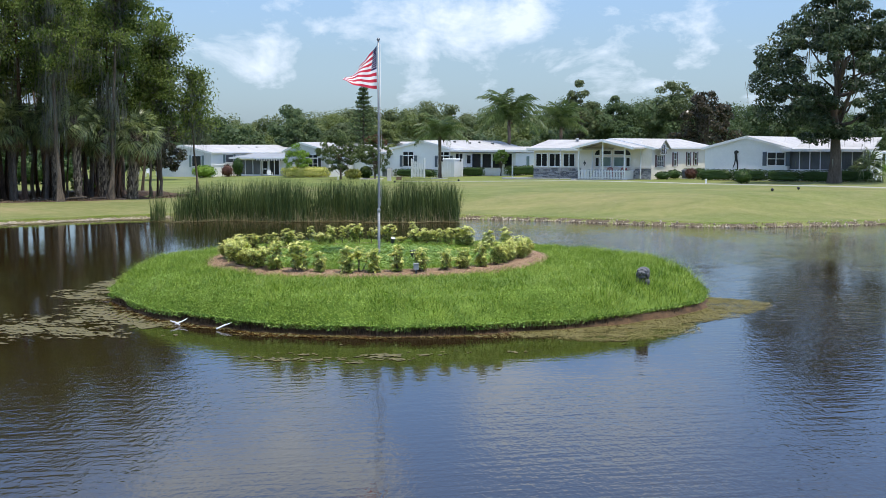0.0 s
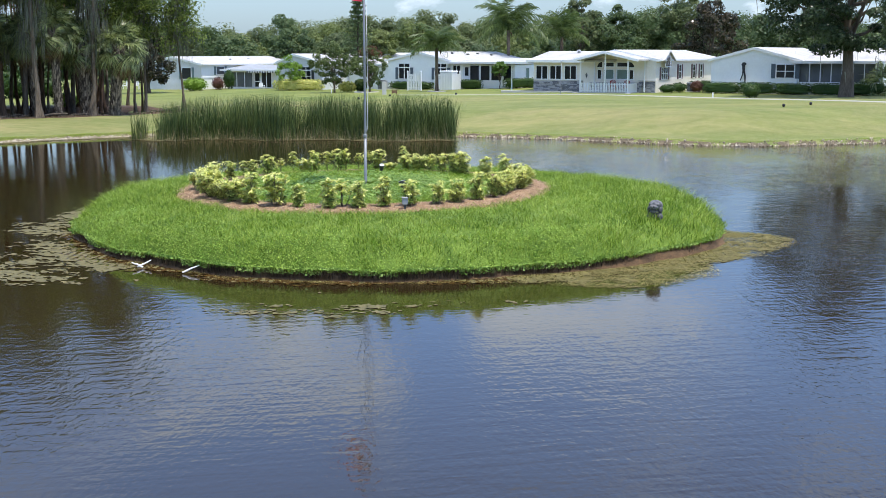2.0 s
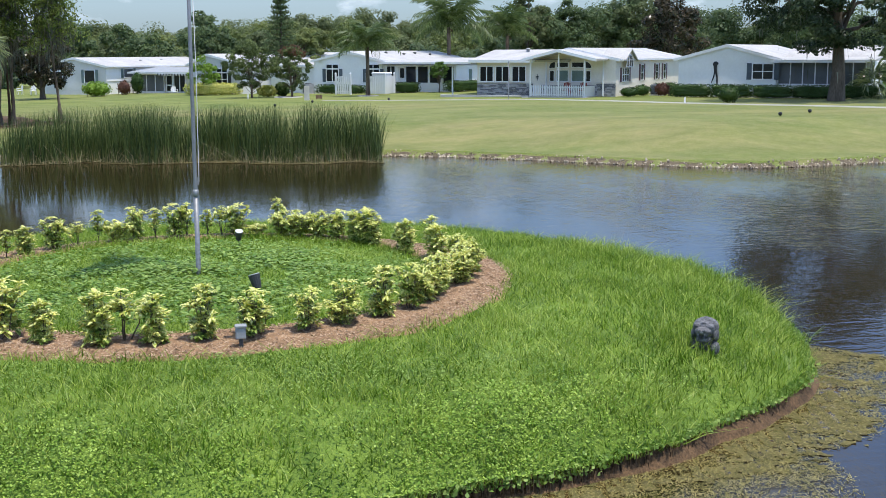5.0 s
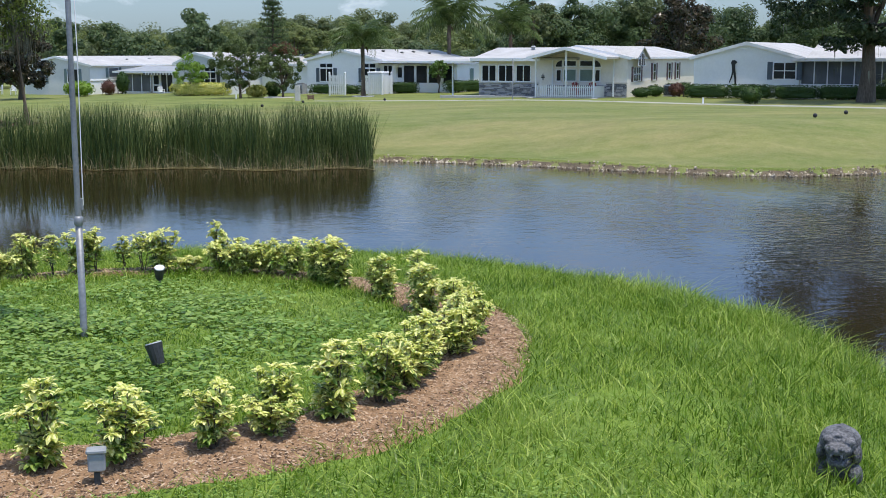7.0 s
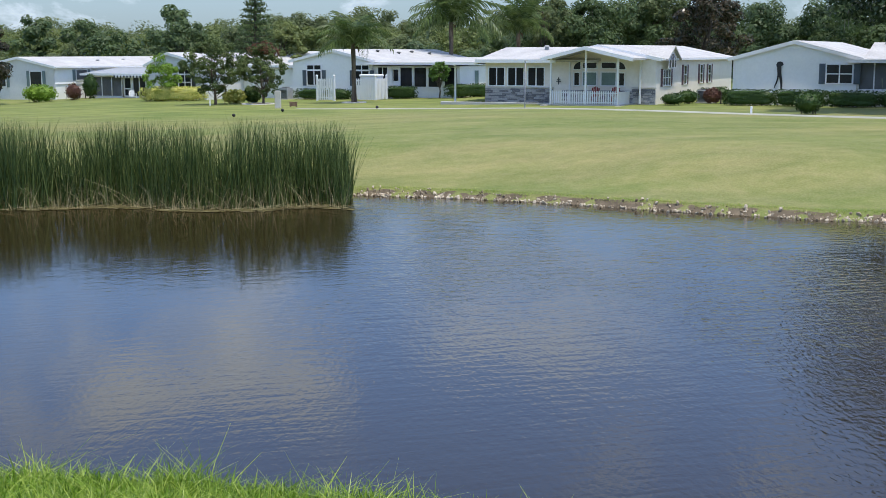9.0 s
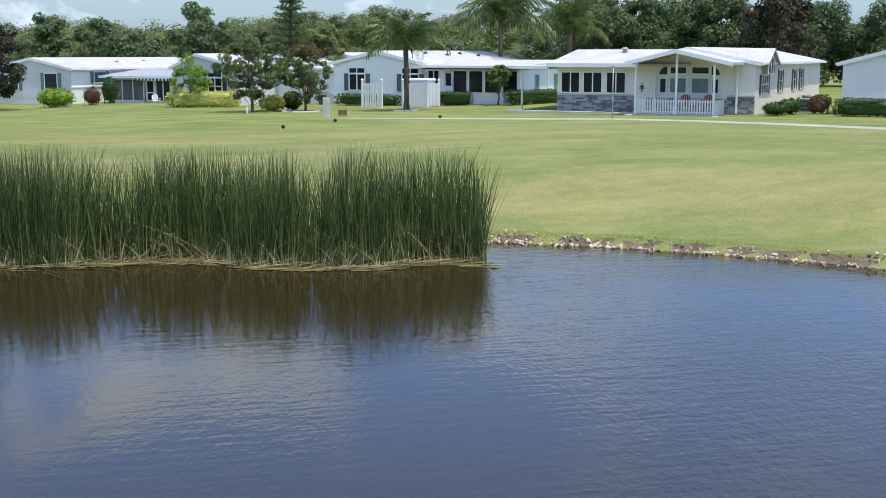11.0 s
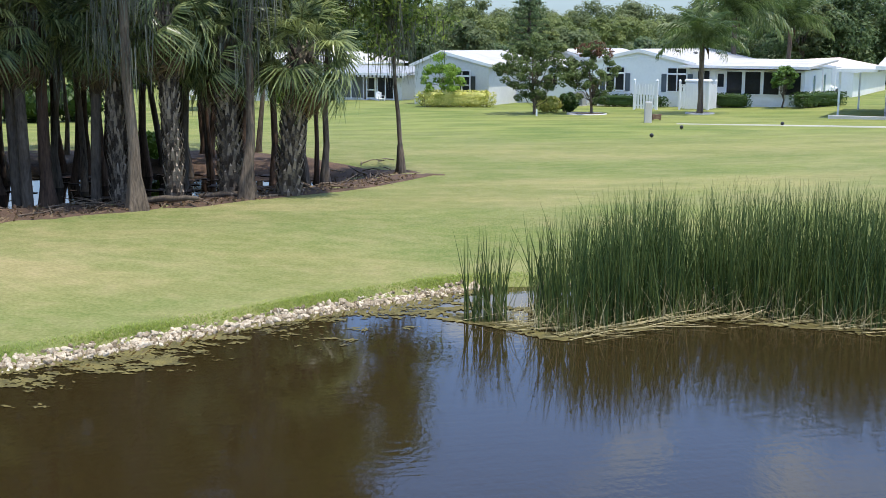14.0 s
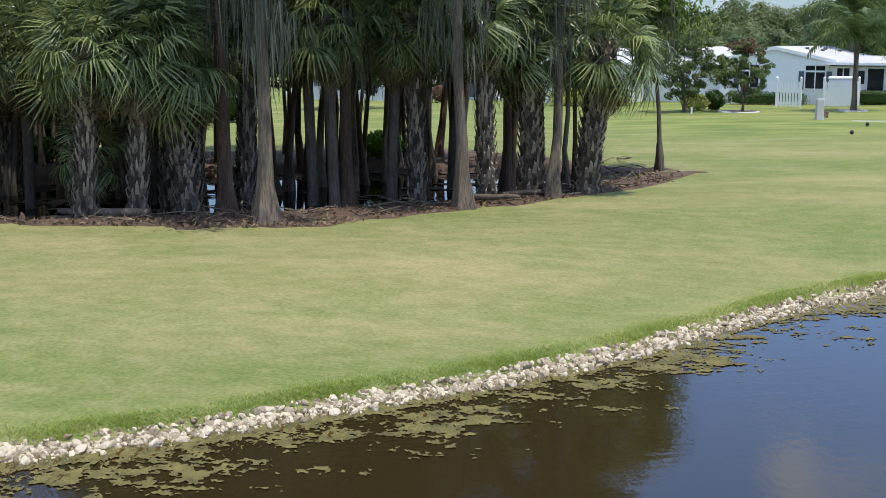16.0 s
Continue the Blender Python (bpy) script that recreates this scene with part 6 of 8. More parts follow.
def cover_isle(x, y):
    """Matted weed: wide beyond the low end of the island, a thin edge elsewhere."""
    g, a = isle_gap(x, y)
    reach = float(np.interp(a, MAT_A, MAT_G)) if -135 < a < -5 else 0.0
    if g < 0.02 or g > reach:
        return 0.0
    knot = noise.noise(Vector((x * 1.3, y * 1.7, 4.0))) * 0.30 + noise.noise(Vector((x * 3.7, y * 4.5, 9.0))) * 0.16
    return ((0.55 if a > -68 else 0.30) + knot) * (1 - (g / reach) ** 6)


def cover_shallow(x, y):
    """Rust-brown mud bottom seen through the shallows under the bank."""
    g, a = isle_gap(x, y)
    return 0.0 if g < -0.05 or g > 1.5 or not -165 < a < -15 else 0.98 - 0.75 * g


def cover_drift(x, y):
    g, a = isle_gap(x, y)
    if g < 0.05:
        return 0.0
    k = 0.80 * bump1(x, -11.8, 2.6) * bump1(y, 6.6, 2.2)
    k = max(k, 0.66 * bump1(g, 0.7, 1.2) if a > 160 or a < -125 else 0)
    k = max(k, 0.45 * bump1(g, 0.3, 0.8) if -125 < a < -60 else 0)
    return max(k, 0.64 * bump1(y, 3.0 + 0.15 * (x + 3), 0.8) * bump1(x, -3.4, 2.6))


raft("algae_raft", "tan and olive algae floating along the stony shore", cover_stony, -39.0, -20.5, 36.0, 50.6, M_ALGAE, 0.038)
raft("algae_raft", "tan algae and straw caught at the rushes", cover_rush, -21.6, -2.6, 45.6, 48.6, M_ALGAE)
raft("algae_raft", "olive and tan algae fringing the island", cover_isle, -10.0, 8.6, 3.0, 14.2, M_ALGAE, 0.045)
M_SHALLOW = water_material("rusty_shallows", (0.078, 0.045, 0.014), 0.6)
raft("muddy_shallows", "olive-brown muddy shallows along the stony shore", lambda x, y: 0.0 if shore_y(x) - y > 1.8 else 0.95 - 0.5 * max(0.0, float(shore_y(x)) - y), -39.0, -20.5, 36.0, 50.6, M_SHALLOW, 0.08, 0.0025, "shallows")
raft("muddy_shallows", "rust-brown muddy shallows under the island bank", cover_shallow, -13.0, 6.5, 3.0, 12.5, M_SHALLOW, 0.07, 0.0025, "shallows")
raft("algae_drift", "dull olive algae drifting beside the island", cover_drift, -16.0, 0.5, 1.8, 20.0, M_ALGAEDARK, 0.06, 0.003)

# loose strands lying on the scum
L_STRAND = leafy("algae_strands", (0.11, 0.105, 0.022), (0.40, 0.34, 0.13), scale=3.0, rough=0.8, trans=0.2)


def strands(label, cover, n, x0, x1, y0, y1, seed, least=0.45, size=0.10):
    rg = np.random.default_rng(seed)
    pts = []
    for x, y in zip(rg.uniform(x0, x1, n), rg.uniform(y0, y1, n)):
        if cover(x, y) > least + rg.uniform(0, 0.3):
            pts.append((x, y, 0.022))
    c = np.array(pts)
    up = np.tile([0.0, 0.0, 1.0], (len(c), 1)) + rg.normal(0, 0.12, (len(c), 3))
    v, f = leaf_quads(c, size, 0.11, 0, rg, face=up / np.linalg.norm(up, axis=1, keepdims=True))
    return tagged(new("algae_strands", quick_mesh("algae_strands", v, f, L_STRAND)), label, "algae", kind="stuff")


strands("yellow-green weed strands on algae round the island", cover_isle, 420000, -9.0, 8.5, 3.0, 13.8, 5, 0.23, 0.07)
strands("yellow-green weed strands on algae by the stony shore", cover_stony, 60000, -38.0, -20.6, 37.0, 50.5, 6, 0.5, 0.07)

# ---- stony shore ----
M_ROCK = material("pale_limestone", (0.30, 0.235, 0.155), (0.64, 0.54, 0.40), 5.0, 0.9, 0.7, 22, obj_rand=0.40, world_space=False)
M_ROCKS = material("pale_rubble", (0.21, 0.16, 0.10), (0.58, 0.485, 0.355), 5.0, 0.9, 0.7, 22, island=0.55)


def rock_shape(seed):
    """An angular broken stone: the hull of a few points on a flattened ball."""
    rg = np.random.default_rng(seed)
    bm = bmesh.new()
    s = rg.uniform(0.75, 1.0, 3) * (1.1, 0.85, 0.62)
    for p in rg.normal(size=(26, 3)):
        p /= np.linalg.norm(p)
        bm.verts.new(Vector(p * s * rg.uniform(0.90, 1.04)))
    bmesh.ops.convex_hull(bm, input=bm.verts[:])
    bmesh.ops.delete(bm, geom=[v for v in bm.verts if not v.link_faces], context="VERTS")
    return bm


ROCKS = []
for k in range(9):
    bm = rock_shape(k)
    me = bpy.data.meshes.new("rock"); bm.to_mesh(me); bm.free(); me.materials.append(M_ROCK); ROCKS.append(me)
shore = thing("rubble_bank", pose(0, 0, 0), "band of pale limestone rocks along the pond edge", "rocks", kind="structure")
rg = np.random.default_rng(41)


def shore_spot(x, d):
    s = float(shore_y(x + 0.5) - shore_y(x - 0.5))
    n = math.sqrt(1 + s * s)
    return x - d * s / n, float(shore_y(x)) + d / n


for k in range(300):
    x = rg.uniform(-36.5, -22.0)
    px_, py_ = shore_spot(x, min(0.11, max(-0.42, rg.normal(-0.08, 0.16))))
    ob = child("rock", ROCKS[k % 9], shore)
    q = 0.055 + 0.075 * rg.uniform(0, 1) ** 1.7
    ob.location = (px_, py_, max(0.0, gz(px_, py_)) + q * 0.25)
    ob.rotation_euler = (rg.normal(0, 0.4), rg.normal(0, 0.4), rg.uniform(0, 6.28))
    ob.scale = (q * rg.uniform(0.8, 1.3), q, q)
vs, fs = [], []
def add_rock(x, y, q, seed):
    me = ROCKS[seed % 9]
    o = len(vs)
    m = Matrix.Translation((x, y, max(0.0, gz(x, y)) + q * 0.25)) @ Euler(tuple(rg.uniform(0, 6.28, 3))).to_matrix().to_4x4() @ Matrix.Diagonal((q * rg.uniform(0.8, 1.3), q, q, 1))
    vs.extend(m @ v.co for v in me.vertices)
    fs.extend(tuple(i + o for i in p.vertices) for p in me.polygons)
for k in range(4200):
    x = rg.uniform(-40, -20.4)
    add_rock(*shore_spot(x, min(0.14, max(-0.50, rg.normal(-0.10, 0.17)))), 0.024 + 0.055 * rg.uniform() ** 1.6, k)
for k in range(1000):
    x = rg.uniform(-3.0, 24.0)
    add_rock(*shore_spot(x, rg.normal(0.02, 0.15)), rg.uniform(0.025, 0.075) * (1.3 if k % 7 == 0 else 1), k)
rest = child("rubble", mesh_from("rubble", vs, fs, M_ROCKS), shore)
tagged(rest, kind="stuff")

# bare earth lip along the shore
xs = np.arange(-60, 60, 0.25)
vs, fs = [], []
for x in xs:
    wob = 0.10 * noise.noise(Vector((x * 1.7, 0, 0))) + 0.06 * noise.noise(Vector((x * 6, 4, 0)))
    wide = 1.0 + 1.1 * float(smooth(-5.0, -1.0, x))
    for d, dz in ((-0.45, 0.0), (-0.12 + wob, 0.014), (0.0 + wob, 0.014), ((0.07 + wob * 0.8) * wide, 0.014), ((0.14 + wob * 0.8) * wide, -0.03)):
        px_, py_ = shore_spot(float(x), d)
        vs.append((px_, py_, gz(px_, py_) + dz))
for k in range(len(xs) - 1):
    for j in range(4):
        fs.append((k * 5 + j, (k + 1) * 5 + j, (k + 1) * 5 + j + 1, k * 5 + j + 1))
tagged(new("shore_bank", quick_mesh("shore_bank", vs, fs, M_SOIL, True)), "bare brown earth lip between lawn and water", "bank", kind="structure")

# longer grass at the lip
n = 60000
x = np.where(rg.uniform(0, 1, n) < 0.68, rg.uniform(-39, -19.5, n), rg.uniform(-19.5, 30, n))
d = np.abs(rg.normal(0.0, np.where(x < -19.5, 0.20, 0.26), n)) + 0.05 + 0.16 * smooth(-5.0, -1.0, x) + 0.10 * np.sin(x * 2.3)
s = shore_y(x + 0.5) - shore_y(x - 0.5)
q = np.sqrt(1 + s * s)
bx, by = x - d * s / q, shore_y(x) + d / q
v, f = blades(np.stack([bx, by, ground_z(bx, by) - 0.01], 1), rg.uniform(0.02, 0.065, n), np.full(n, 0.011), 0.9, rg, 0.5, 2)
tagged(new("shore_grass", quick_mesh("shore_grass", v, f, L_FRINGE)), "longer unmown grass along the pond edge", "grass", kind="stuff")

# ---- grove floor ----
def litter_edge(x):
    return 53.9 + np.interp(x, [-60, -41, -36, -33.5, -31.7, -28.5, -25.7, -24.0, -22.0], [1.5, 0.2, 0.0, 0.7, 2.7, 5.2, 8.0, 9.8, 13.4])


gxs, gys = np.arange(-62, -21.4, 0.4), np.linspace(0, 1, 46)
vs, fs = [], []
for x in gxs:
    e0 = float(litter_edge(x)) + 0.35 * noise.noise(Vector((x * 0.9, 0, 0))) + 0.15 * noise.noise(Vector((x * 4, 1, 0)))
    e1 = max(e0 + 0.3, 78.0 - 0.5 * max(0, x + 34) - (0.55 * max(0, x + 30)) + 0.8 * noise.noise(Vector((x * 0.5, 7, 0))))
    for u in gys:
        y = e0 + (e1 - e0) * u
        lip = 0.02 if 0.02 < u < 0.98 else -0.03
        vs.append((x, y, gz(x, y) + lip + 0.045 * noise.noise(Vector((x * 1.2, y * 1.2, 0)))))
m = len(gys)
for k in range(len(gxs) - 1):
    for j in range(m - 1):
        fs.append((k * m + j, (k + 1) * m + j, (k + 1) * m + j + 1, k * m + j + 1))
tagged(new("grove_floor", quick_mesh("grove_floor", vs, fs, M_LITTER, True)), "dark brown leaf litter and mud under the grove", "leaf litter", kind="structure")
bm = bmesh.new(); bmesh.ops.create_circle(bm, cap_ends=True, segments=48, radius=1.0)
for v in bm.verts:
    a = math.atan2(v.co.y, v.co.x)
    x = -38.0 + 14.6 * v.co.x
    v.co = Vector((x, 63.6 + 0.35 * (x + 38.0) + 7.1 * v.co.y, 0.245))
me = bpy.data.meshes.new("bog_water"); bm.to_mesh(me); bm.free(); me.materials.append(M_SWAMP)
tagged(new("bog_water", me), "still black bog water between grove trunks", "water", kind="structure")
raft("bog_litter", "brown mats of sodden leaf litter on bog water", lambda x, y: 0.36 - 0.8 * bump1(x, -35.2, 1.6) * bump1(y, 59.0, 5.0) + 0.55 * noise.noise(Vector((x * 0.45, y * 0.8, 3))) + 0.35 * noise.noise(Vector((x * 1.9, y * 2.4, 5))), -52.0, -24.5, 57.0, 75.0, M_LITTER, 0.22, 0.258, "leaf litter")
for k, (x, y, rz, ln, r) in enumerate(((-38.4, 56.0, 172, 2.6, 0.13), (-30.4, 59.8, -25, 2.0, 0.10), (-29.0, 61.0, 8, 2.4, 0.09), (-33.8, 60.5, 60, 1.8, 0.12), (-28.6, 63.5, 20, 3.0, 0.12), (-41.5, 56.3, 10, 1.8, 0.12))):
    t = thing("fallen_log", pose(x, y, gz(x, y) + r * 0.8, 0, 0, rz), "weathered grey fallen log on grove floor", "log", "fallen logs")
    wood("log", t, [(crook((0, 0, 0), (ln, 0, 0.18 * (k % 2)), 6, 0.03, rg), [r * q for q in (0.9, 1, 0.95, 0.9, 0.75, 0.5)], 9)], M_BARK)
kn = []
for k in range(60):
    x, y = rg.uniform(-48, -26), 0
    y = float(litter_edge(x)) + rg.uniform(0.5, 9)
    hh = rg.uniform(0.10, 0.34)
    kn.append(tube([(x, y, gz(x, y) - 0.1), (x + 0.02, y, gz(x, y) + hh * 0.6), (x, y, gz(x, y) + hh)], [0.12, 0.07, 0.02], 6))
v, f = join(kn)
tagged(new("cypress_knees", mesh_from("cypress_knees", v, f, M_BARKRED, True)), "small brown cypress knees poking from mud", "roots", kind="stuff")
# fallen twigs and frond stalks
tw = []
for k in range(230):
    x = rg.uniform(-48, -23.5)
    y = float(litter_edge(x)) + rg.uniform(0.2, 1) ** 1.5 * 9
    z = gz(x, y) + 0.04
    a, ln = rg.uniform(0, 6.28), rg.uniform(0.4, 1.6)
    tw.append(tube([(x, y, z), (x + math.cos(a) * ln * 0.5, y + math.sin(a) * ln * 0.5, z + rg.uniform(0.02, 0.12)), (x + math.cos(a) * ln, y + math.sin(a) * ln, z + rg.uniform(0, 0.3))], [0.025, 0.02, 0.008], 5))
v, f = join(tw)
tagged(new("fallen_twigs", mesh_from("fallen_twigs", v, f, M_BARKPALE, True)), "fallen grey twigs and frond stalks on litter", "twigs", kind="stuff")
n = 5200
x = rg.uniform(-50, -22.6, n)
y = litter_edge(x) + rg.uniform(0.1, 1, n) ** 1.6 * 10
inside = y < 77.0 - 0.5 * np.maximum(0, x + 34) - 0.55 * np.maximum(0, x + 30)
x, y = x[inside], y[inside]
c = np.stack([x, y, ground_z(x, y) + 0.04], 1)
v, f = leaf_quads(c, 0.16, 0.4, 0, rg)
tagged(new("dead_leaves", quick_mesh("dead_leaves", v, f, L_DEAD)), "scattered dead brown fronds and leaves", "leaves", kind="stuff")
for k, (x, y) in enumerate(((-33.5, 72.5), (-46.5, 71.0), (-49.0, 69.0))):
    bush(x, y, 2.0, 1.6, 1.1, L_BRIGHT if k == 0 else L_HEDGE, 70 + k, "low green undergrowth behind grove trunks", n=600, leaf=0.2)

# ---- island planting ----
BED = (-4.1, 13.55)


def bed_width(a):
    """The mulch shows full width towards the near side and is overgrown at the back."""
    return 1.0 - 0.6 * smooth(0.35, 0.9, np.sin(a))


# mulch ring laid over the turf
vs, fs = [], []
prof = [(3.85, -0.03), (3.95, 0.03), (4.15, 0.05), (4.5, 0.055), (4.8, 0.045), (5.02, 0.025), (5.12, -0.03)]
n_a = 220
for r, dz in prof:
    for k in range(n_a):
        a = 2 * math.pi * k / n_a
        w = 0.09 * noise.noise(Vector((math.cos(a) * 5, math.sin(a) * 5, r))) + 0.05 * noise.noise(Vector((math.cos(a) * 17, math.sin(a) * 17, r)))
        rr = 4.45 + (r + w * (1.6 if r < 4.0 or r > 4.9 else 0.4) - 4.45) * bed_width(a)
        x, y = BED[0] + rr * math.cos(a), BED[1] + rr * math.sin(a)
        vs.append((x, y, iz(x, y) + dz))
for j in range(len(prof) - 1):
    for k in range(n_a):
        fs.append((j * n_a + k, (j + 1) * n_a + k, (j + 1) * n_a + (k + 1) % n_a, j * n_a + (k + 1) % n_a))
child("mulch_ring", quick_mesh("mulch_ring", vs, fs, M_MULCH, True), island, "ring of reddish-brown wood mulch")
rg = np.random.default_rng(51)
n = 30000
a = rg.uniform(0, 2 * math.pi, n); r = rg.uniform(3.95, 5.1, n)
r = 4.45 + (r - 4.45) * bed_width(a)
x, y = BED[0] + r * np.cos(a), BED[1] + r * np.sin(a)
flat_up = np.tile([0.0, 0.0, 1.0], (n, 1)) + rg.normal(0, 0.25, (n, 3))
v, f = leaf_quads(np.stack([x, y, isle_z(x, y) + 0.058], 1), 0.042, 0.35, 0.0, rg, face=flat_up / np.linalg.norm(flat_up, axis=1, keepdims=True))
M_CHIP = material("wood_chips", (0.14, 0.085, 0.05), (0.52, 0.37, 0.25), 6.0, 0.95, 0.3, 40, island=0.8)
tagged(child("mulch_chips", quick_mesh("mulch_chips", v, f, M_CHIP), island), kind="stuff")

# variegated shrubs: six habits, then copies round the ring
L_VAR = leafy("variegated_leaves", (0.40, 0.46, 0.07), (0.95, 0.91, 0.42), scale=3.0, rough=0.35, trans=0.3, third=(0.74, 0.73, 0.22))
L_VARG = leafy("variegated_green_leaves", (0.085, 0.17, 0.022), (0.36, 0.46, 0.11), scale=3.0, rough=0.3, trans=0.3)


def leaflet(o, d, ln, w, yellow, mottled, yc, gc):
    """One oblong leaflet along d: three strips across, bowed down towards its tip; the middle strip is green on mottled ones."""
    side = np.cross(d, (0, 0, 1.0)); side /= np.linalg.norm(side) + 1e-9
    up = np.cross(side, d)
    rows = []
    for u, k in ((0.0, 0.2), (0.35, 0.9), (0.72, 1.0), (1.0, 0.3)):
        c = o + d * ln * u + up * ln * 0.10 * math.sin(math.pi * u) - np.array([0, 0, ln * 0.16 * u * u])
        rows.append([c + side * w * k * q + up * (-0.10 * w if abs(q) < 0.9 else 0.06 * w) for q in (-1.0, -0.36, 0.36, 1.0)])
    for i in range(3):
        for j in range(3):
            quad = [rows[i][j], rows[i][j + 1], rows[i + 1][j + 1], rows[i + 1][j]]
            (yc if yellow and not (mottled and j == 1) else gc).append(quad)


def whorl_shrub(seed, stems, spread, low, per, top=1.0):
    """A shrub about one metre high: stems that end, and branch, in umbrella whorls of leaflets."""
    rg = np.random.default_rng(seed)
    t = thing("variegated_shrub", pose(0, 0, 0), "yellow and green variegated shrub planted in mulch ring", "shrub", "variegated shrubs round the flagpole")
    tubes, yc, gc = [], [], []
    for k in range(stems):
        a = 2 * math.pi * (k + rg.uniform(0, 0.7)) / stems
        sp_ = spread * rg.uniform(0.35, 1.0) * (0.3 if k == 0 else 1.0)
        hh = top * (1.0 if k == 0 else rg.uniform(0.62, 0.97))
        e = np.array([math.cos(a) * sp_, math.sin(a) * sp_, hh - 0.06])
        foot = np.array([0.15 * e[0], 0.15 * e[1], -0.06])
        line = crook(foot, e, 5, 0.05, rg)
        tubes.append((line, [0.018, 0.015, 0.012, 0.010, 0.007], 5))
        for j in range(per):
            u = 1.0 if j == 0 else low + (0.97 - low) * rg.uniform(0, 1) ** 0.9
            c = np.array([np.interp(u * 4, range(5), [p[q] for p in line]) for q in range(3)])
            if j:
                b = rg.uniform(0, 6.28)
                out = np.array([math.cos(b), math.sin(b), 0.25]) * rg.uniform(0.08, 0.19)
                tubes.append(([tuple(c), tuple(c + out * 0.6 + [0, 0, 0.01]), tuple(c + out)], [0.006, 0.005, 0.003], 4))
                c = c + out
            turn = rg.uniform(0, 6.28)
            tilt = rg.normal(0, 0.25, 2)
            n_l = 8
            bright = rg.uniform() < 0.58 + 0.42 * u
            for q in range(n_l):
                b = turn + 2 * math.pi * q / n_l + rg.normal(0, 0.12)
                el = rg.uniform(-0.1, 0.65) + tilt[0] * math.cos(b) + tilt[1] * math.sin(b)
                d = np.array([math.cos(b) * math.cos(el), math.sin(b) * math.cos(el), math.sin(el)])
                ln = rg.uniform(0.12, 0.175)
                leaflet(c, d, ln, ln * rg.uniform(0.22, 0.29), bright and rg.uniform() < 0.93, rg.uniform() < 0.35, yc, gc)
    wood("stem", t, tubes, M_BARK)["kind"] = "stuff"
    for nm, qs, mt in (("variegated_foliage", yc, L_VAR), ("green_foliage", gc, L_VARG)):
        v = np.array(qs).reshape(-1, 3)
        tagged(child(nm, quick_mesh(nm, v, np.arange(len(v)).reshape(-1, 4), mt, True), t), kind="stuff")
    return t


# full, columnar, leggy, low and wide, dense dome, single stalk
HABITS = [whorl_shrub(1, 7, 0.36, 0.16, 12), whorl_shrub(2, 5, 0.24, 0.12, 16), whorl_shrub(3, 4, 0.42, 0.52, 7), whorl_shrub(4, 10, 0.58, 0.16, 11, 0.85), whorl_shrub(5, 12, 0.52, 0.12, 12), whorl_shrub(6, 3, 0.12, 0.28, 9)]
RING = [(213, 4.4, 0.64, 4), (220, 4.4, 0.66, 4), (227, 4.35, 0.62, 3), (236, 4.4, 0.70, 1), (247, 4.45, 0.74, 0), (255, 4.45, 0.62, 1), (265, 4.5, 0.80, 1), (269, 4.3, 0.62, 2), (274, 4.5, 0.74, 1),
        (282, 4.4, 0.82, 1), (290, 4.45, 0.68, 0), (292, 4.3, 0.60, 2), (300, 4.4, 0.62, 0), (307, 4.35, 0.52, 3), (309, 4.2, 0.60, 0), (316, 4.35, 0.80, 1), (324, 4.35, 0.70, 0), (331, 4.25, 0.66, 4)]
RING += [(337, 4.2, 0.62, 0), (343, 4.1, 0.64, 1), (349, 4.3, 0.66, 4), (356, 4.35, 0.70, 4), (3, 4.4, 0.66, 4), (9, 4.3, 0.60, 0), (15, 4.0, 0.74, 1), (22, 4.05, 0.66, 5), (33, 3.95, 0.66, 1),
         (38, 4.0, 0.58, 5), (50, 4.1, 0.68, 1), (54, 4.2, 0.66, 0), (58, 4.3, 0.62, 1), (64, 4.4, 0.56, 0), (69, 4.3, 0.62, 4)]
RING += [(74, 4.2, 0.62, 4), (79, 4.3, 0.60, 4), (81, 4.5, 0.84, 5), (86, 4.3, 0.36, 3), (91, 4.3, 0.66, 0), (95, 4.4, 0.74, 2), (99, 4.5, 0.60, 5), (104, 4.4, 0.76, 5), (107, 4.4, 0.68, 0), (112, 4.3, 0.70, 5),
         (117, 4.4, 0.66, 0), (122, 4.3, 0.62, 3), (127, 4.3, 0.74, 5), (132, 4.4, 0.60, 2), (139, 4.3, 0.66, 0), (147, 4.3, 0.58, 1)]
RING += [(154, 4.2, 0.62, 5), (161, 4.3, 0.60, 0), (170, 4.4, 0.66, 0), (176, 4.4, 0.72, 4), (182, 4.3, 0.74, 4), (188, 4.5, 0.70, 4), (194, 4.3, 0.74, 4), (200, 4.4, 0.66, 1), (205, 4.2, 0.56, 0)]
rg = np.random.default_rng(61)
placed = set()
for deg, r, hh, kind_ in RING:
    x, y = BED[0] + r * math.cos(radians(deg)), BED[1] + r * math.sin(radians(deg))
    hh *= 1.2 if 45 < deg < 130 else 1.14
    r = r + 0.08 if 60 < deg < 130 else r
    w = 0.5 * hh + 0.36 * rg.uniform(0.9, 1.1)
    m = pose(x, y, iz(x, y) + 0.03, 0, 0, rg.uniform(0, 360)) @ Matrix.Diagonal((w, w, hh, 1.0))
    if kind_ in placed:
        copy_thing(HABITS[kind_], m)
    else:
        HABITS[kind_].matrix_world = m
        placed.add(kind_)

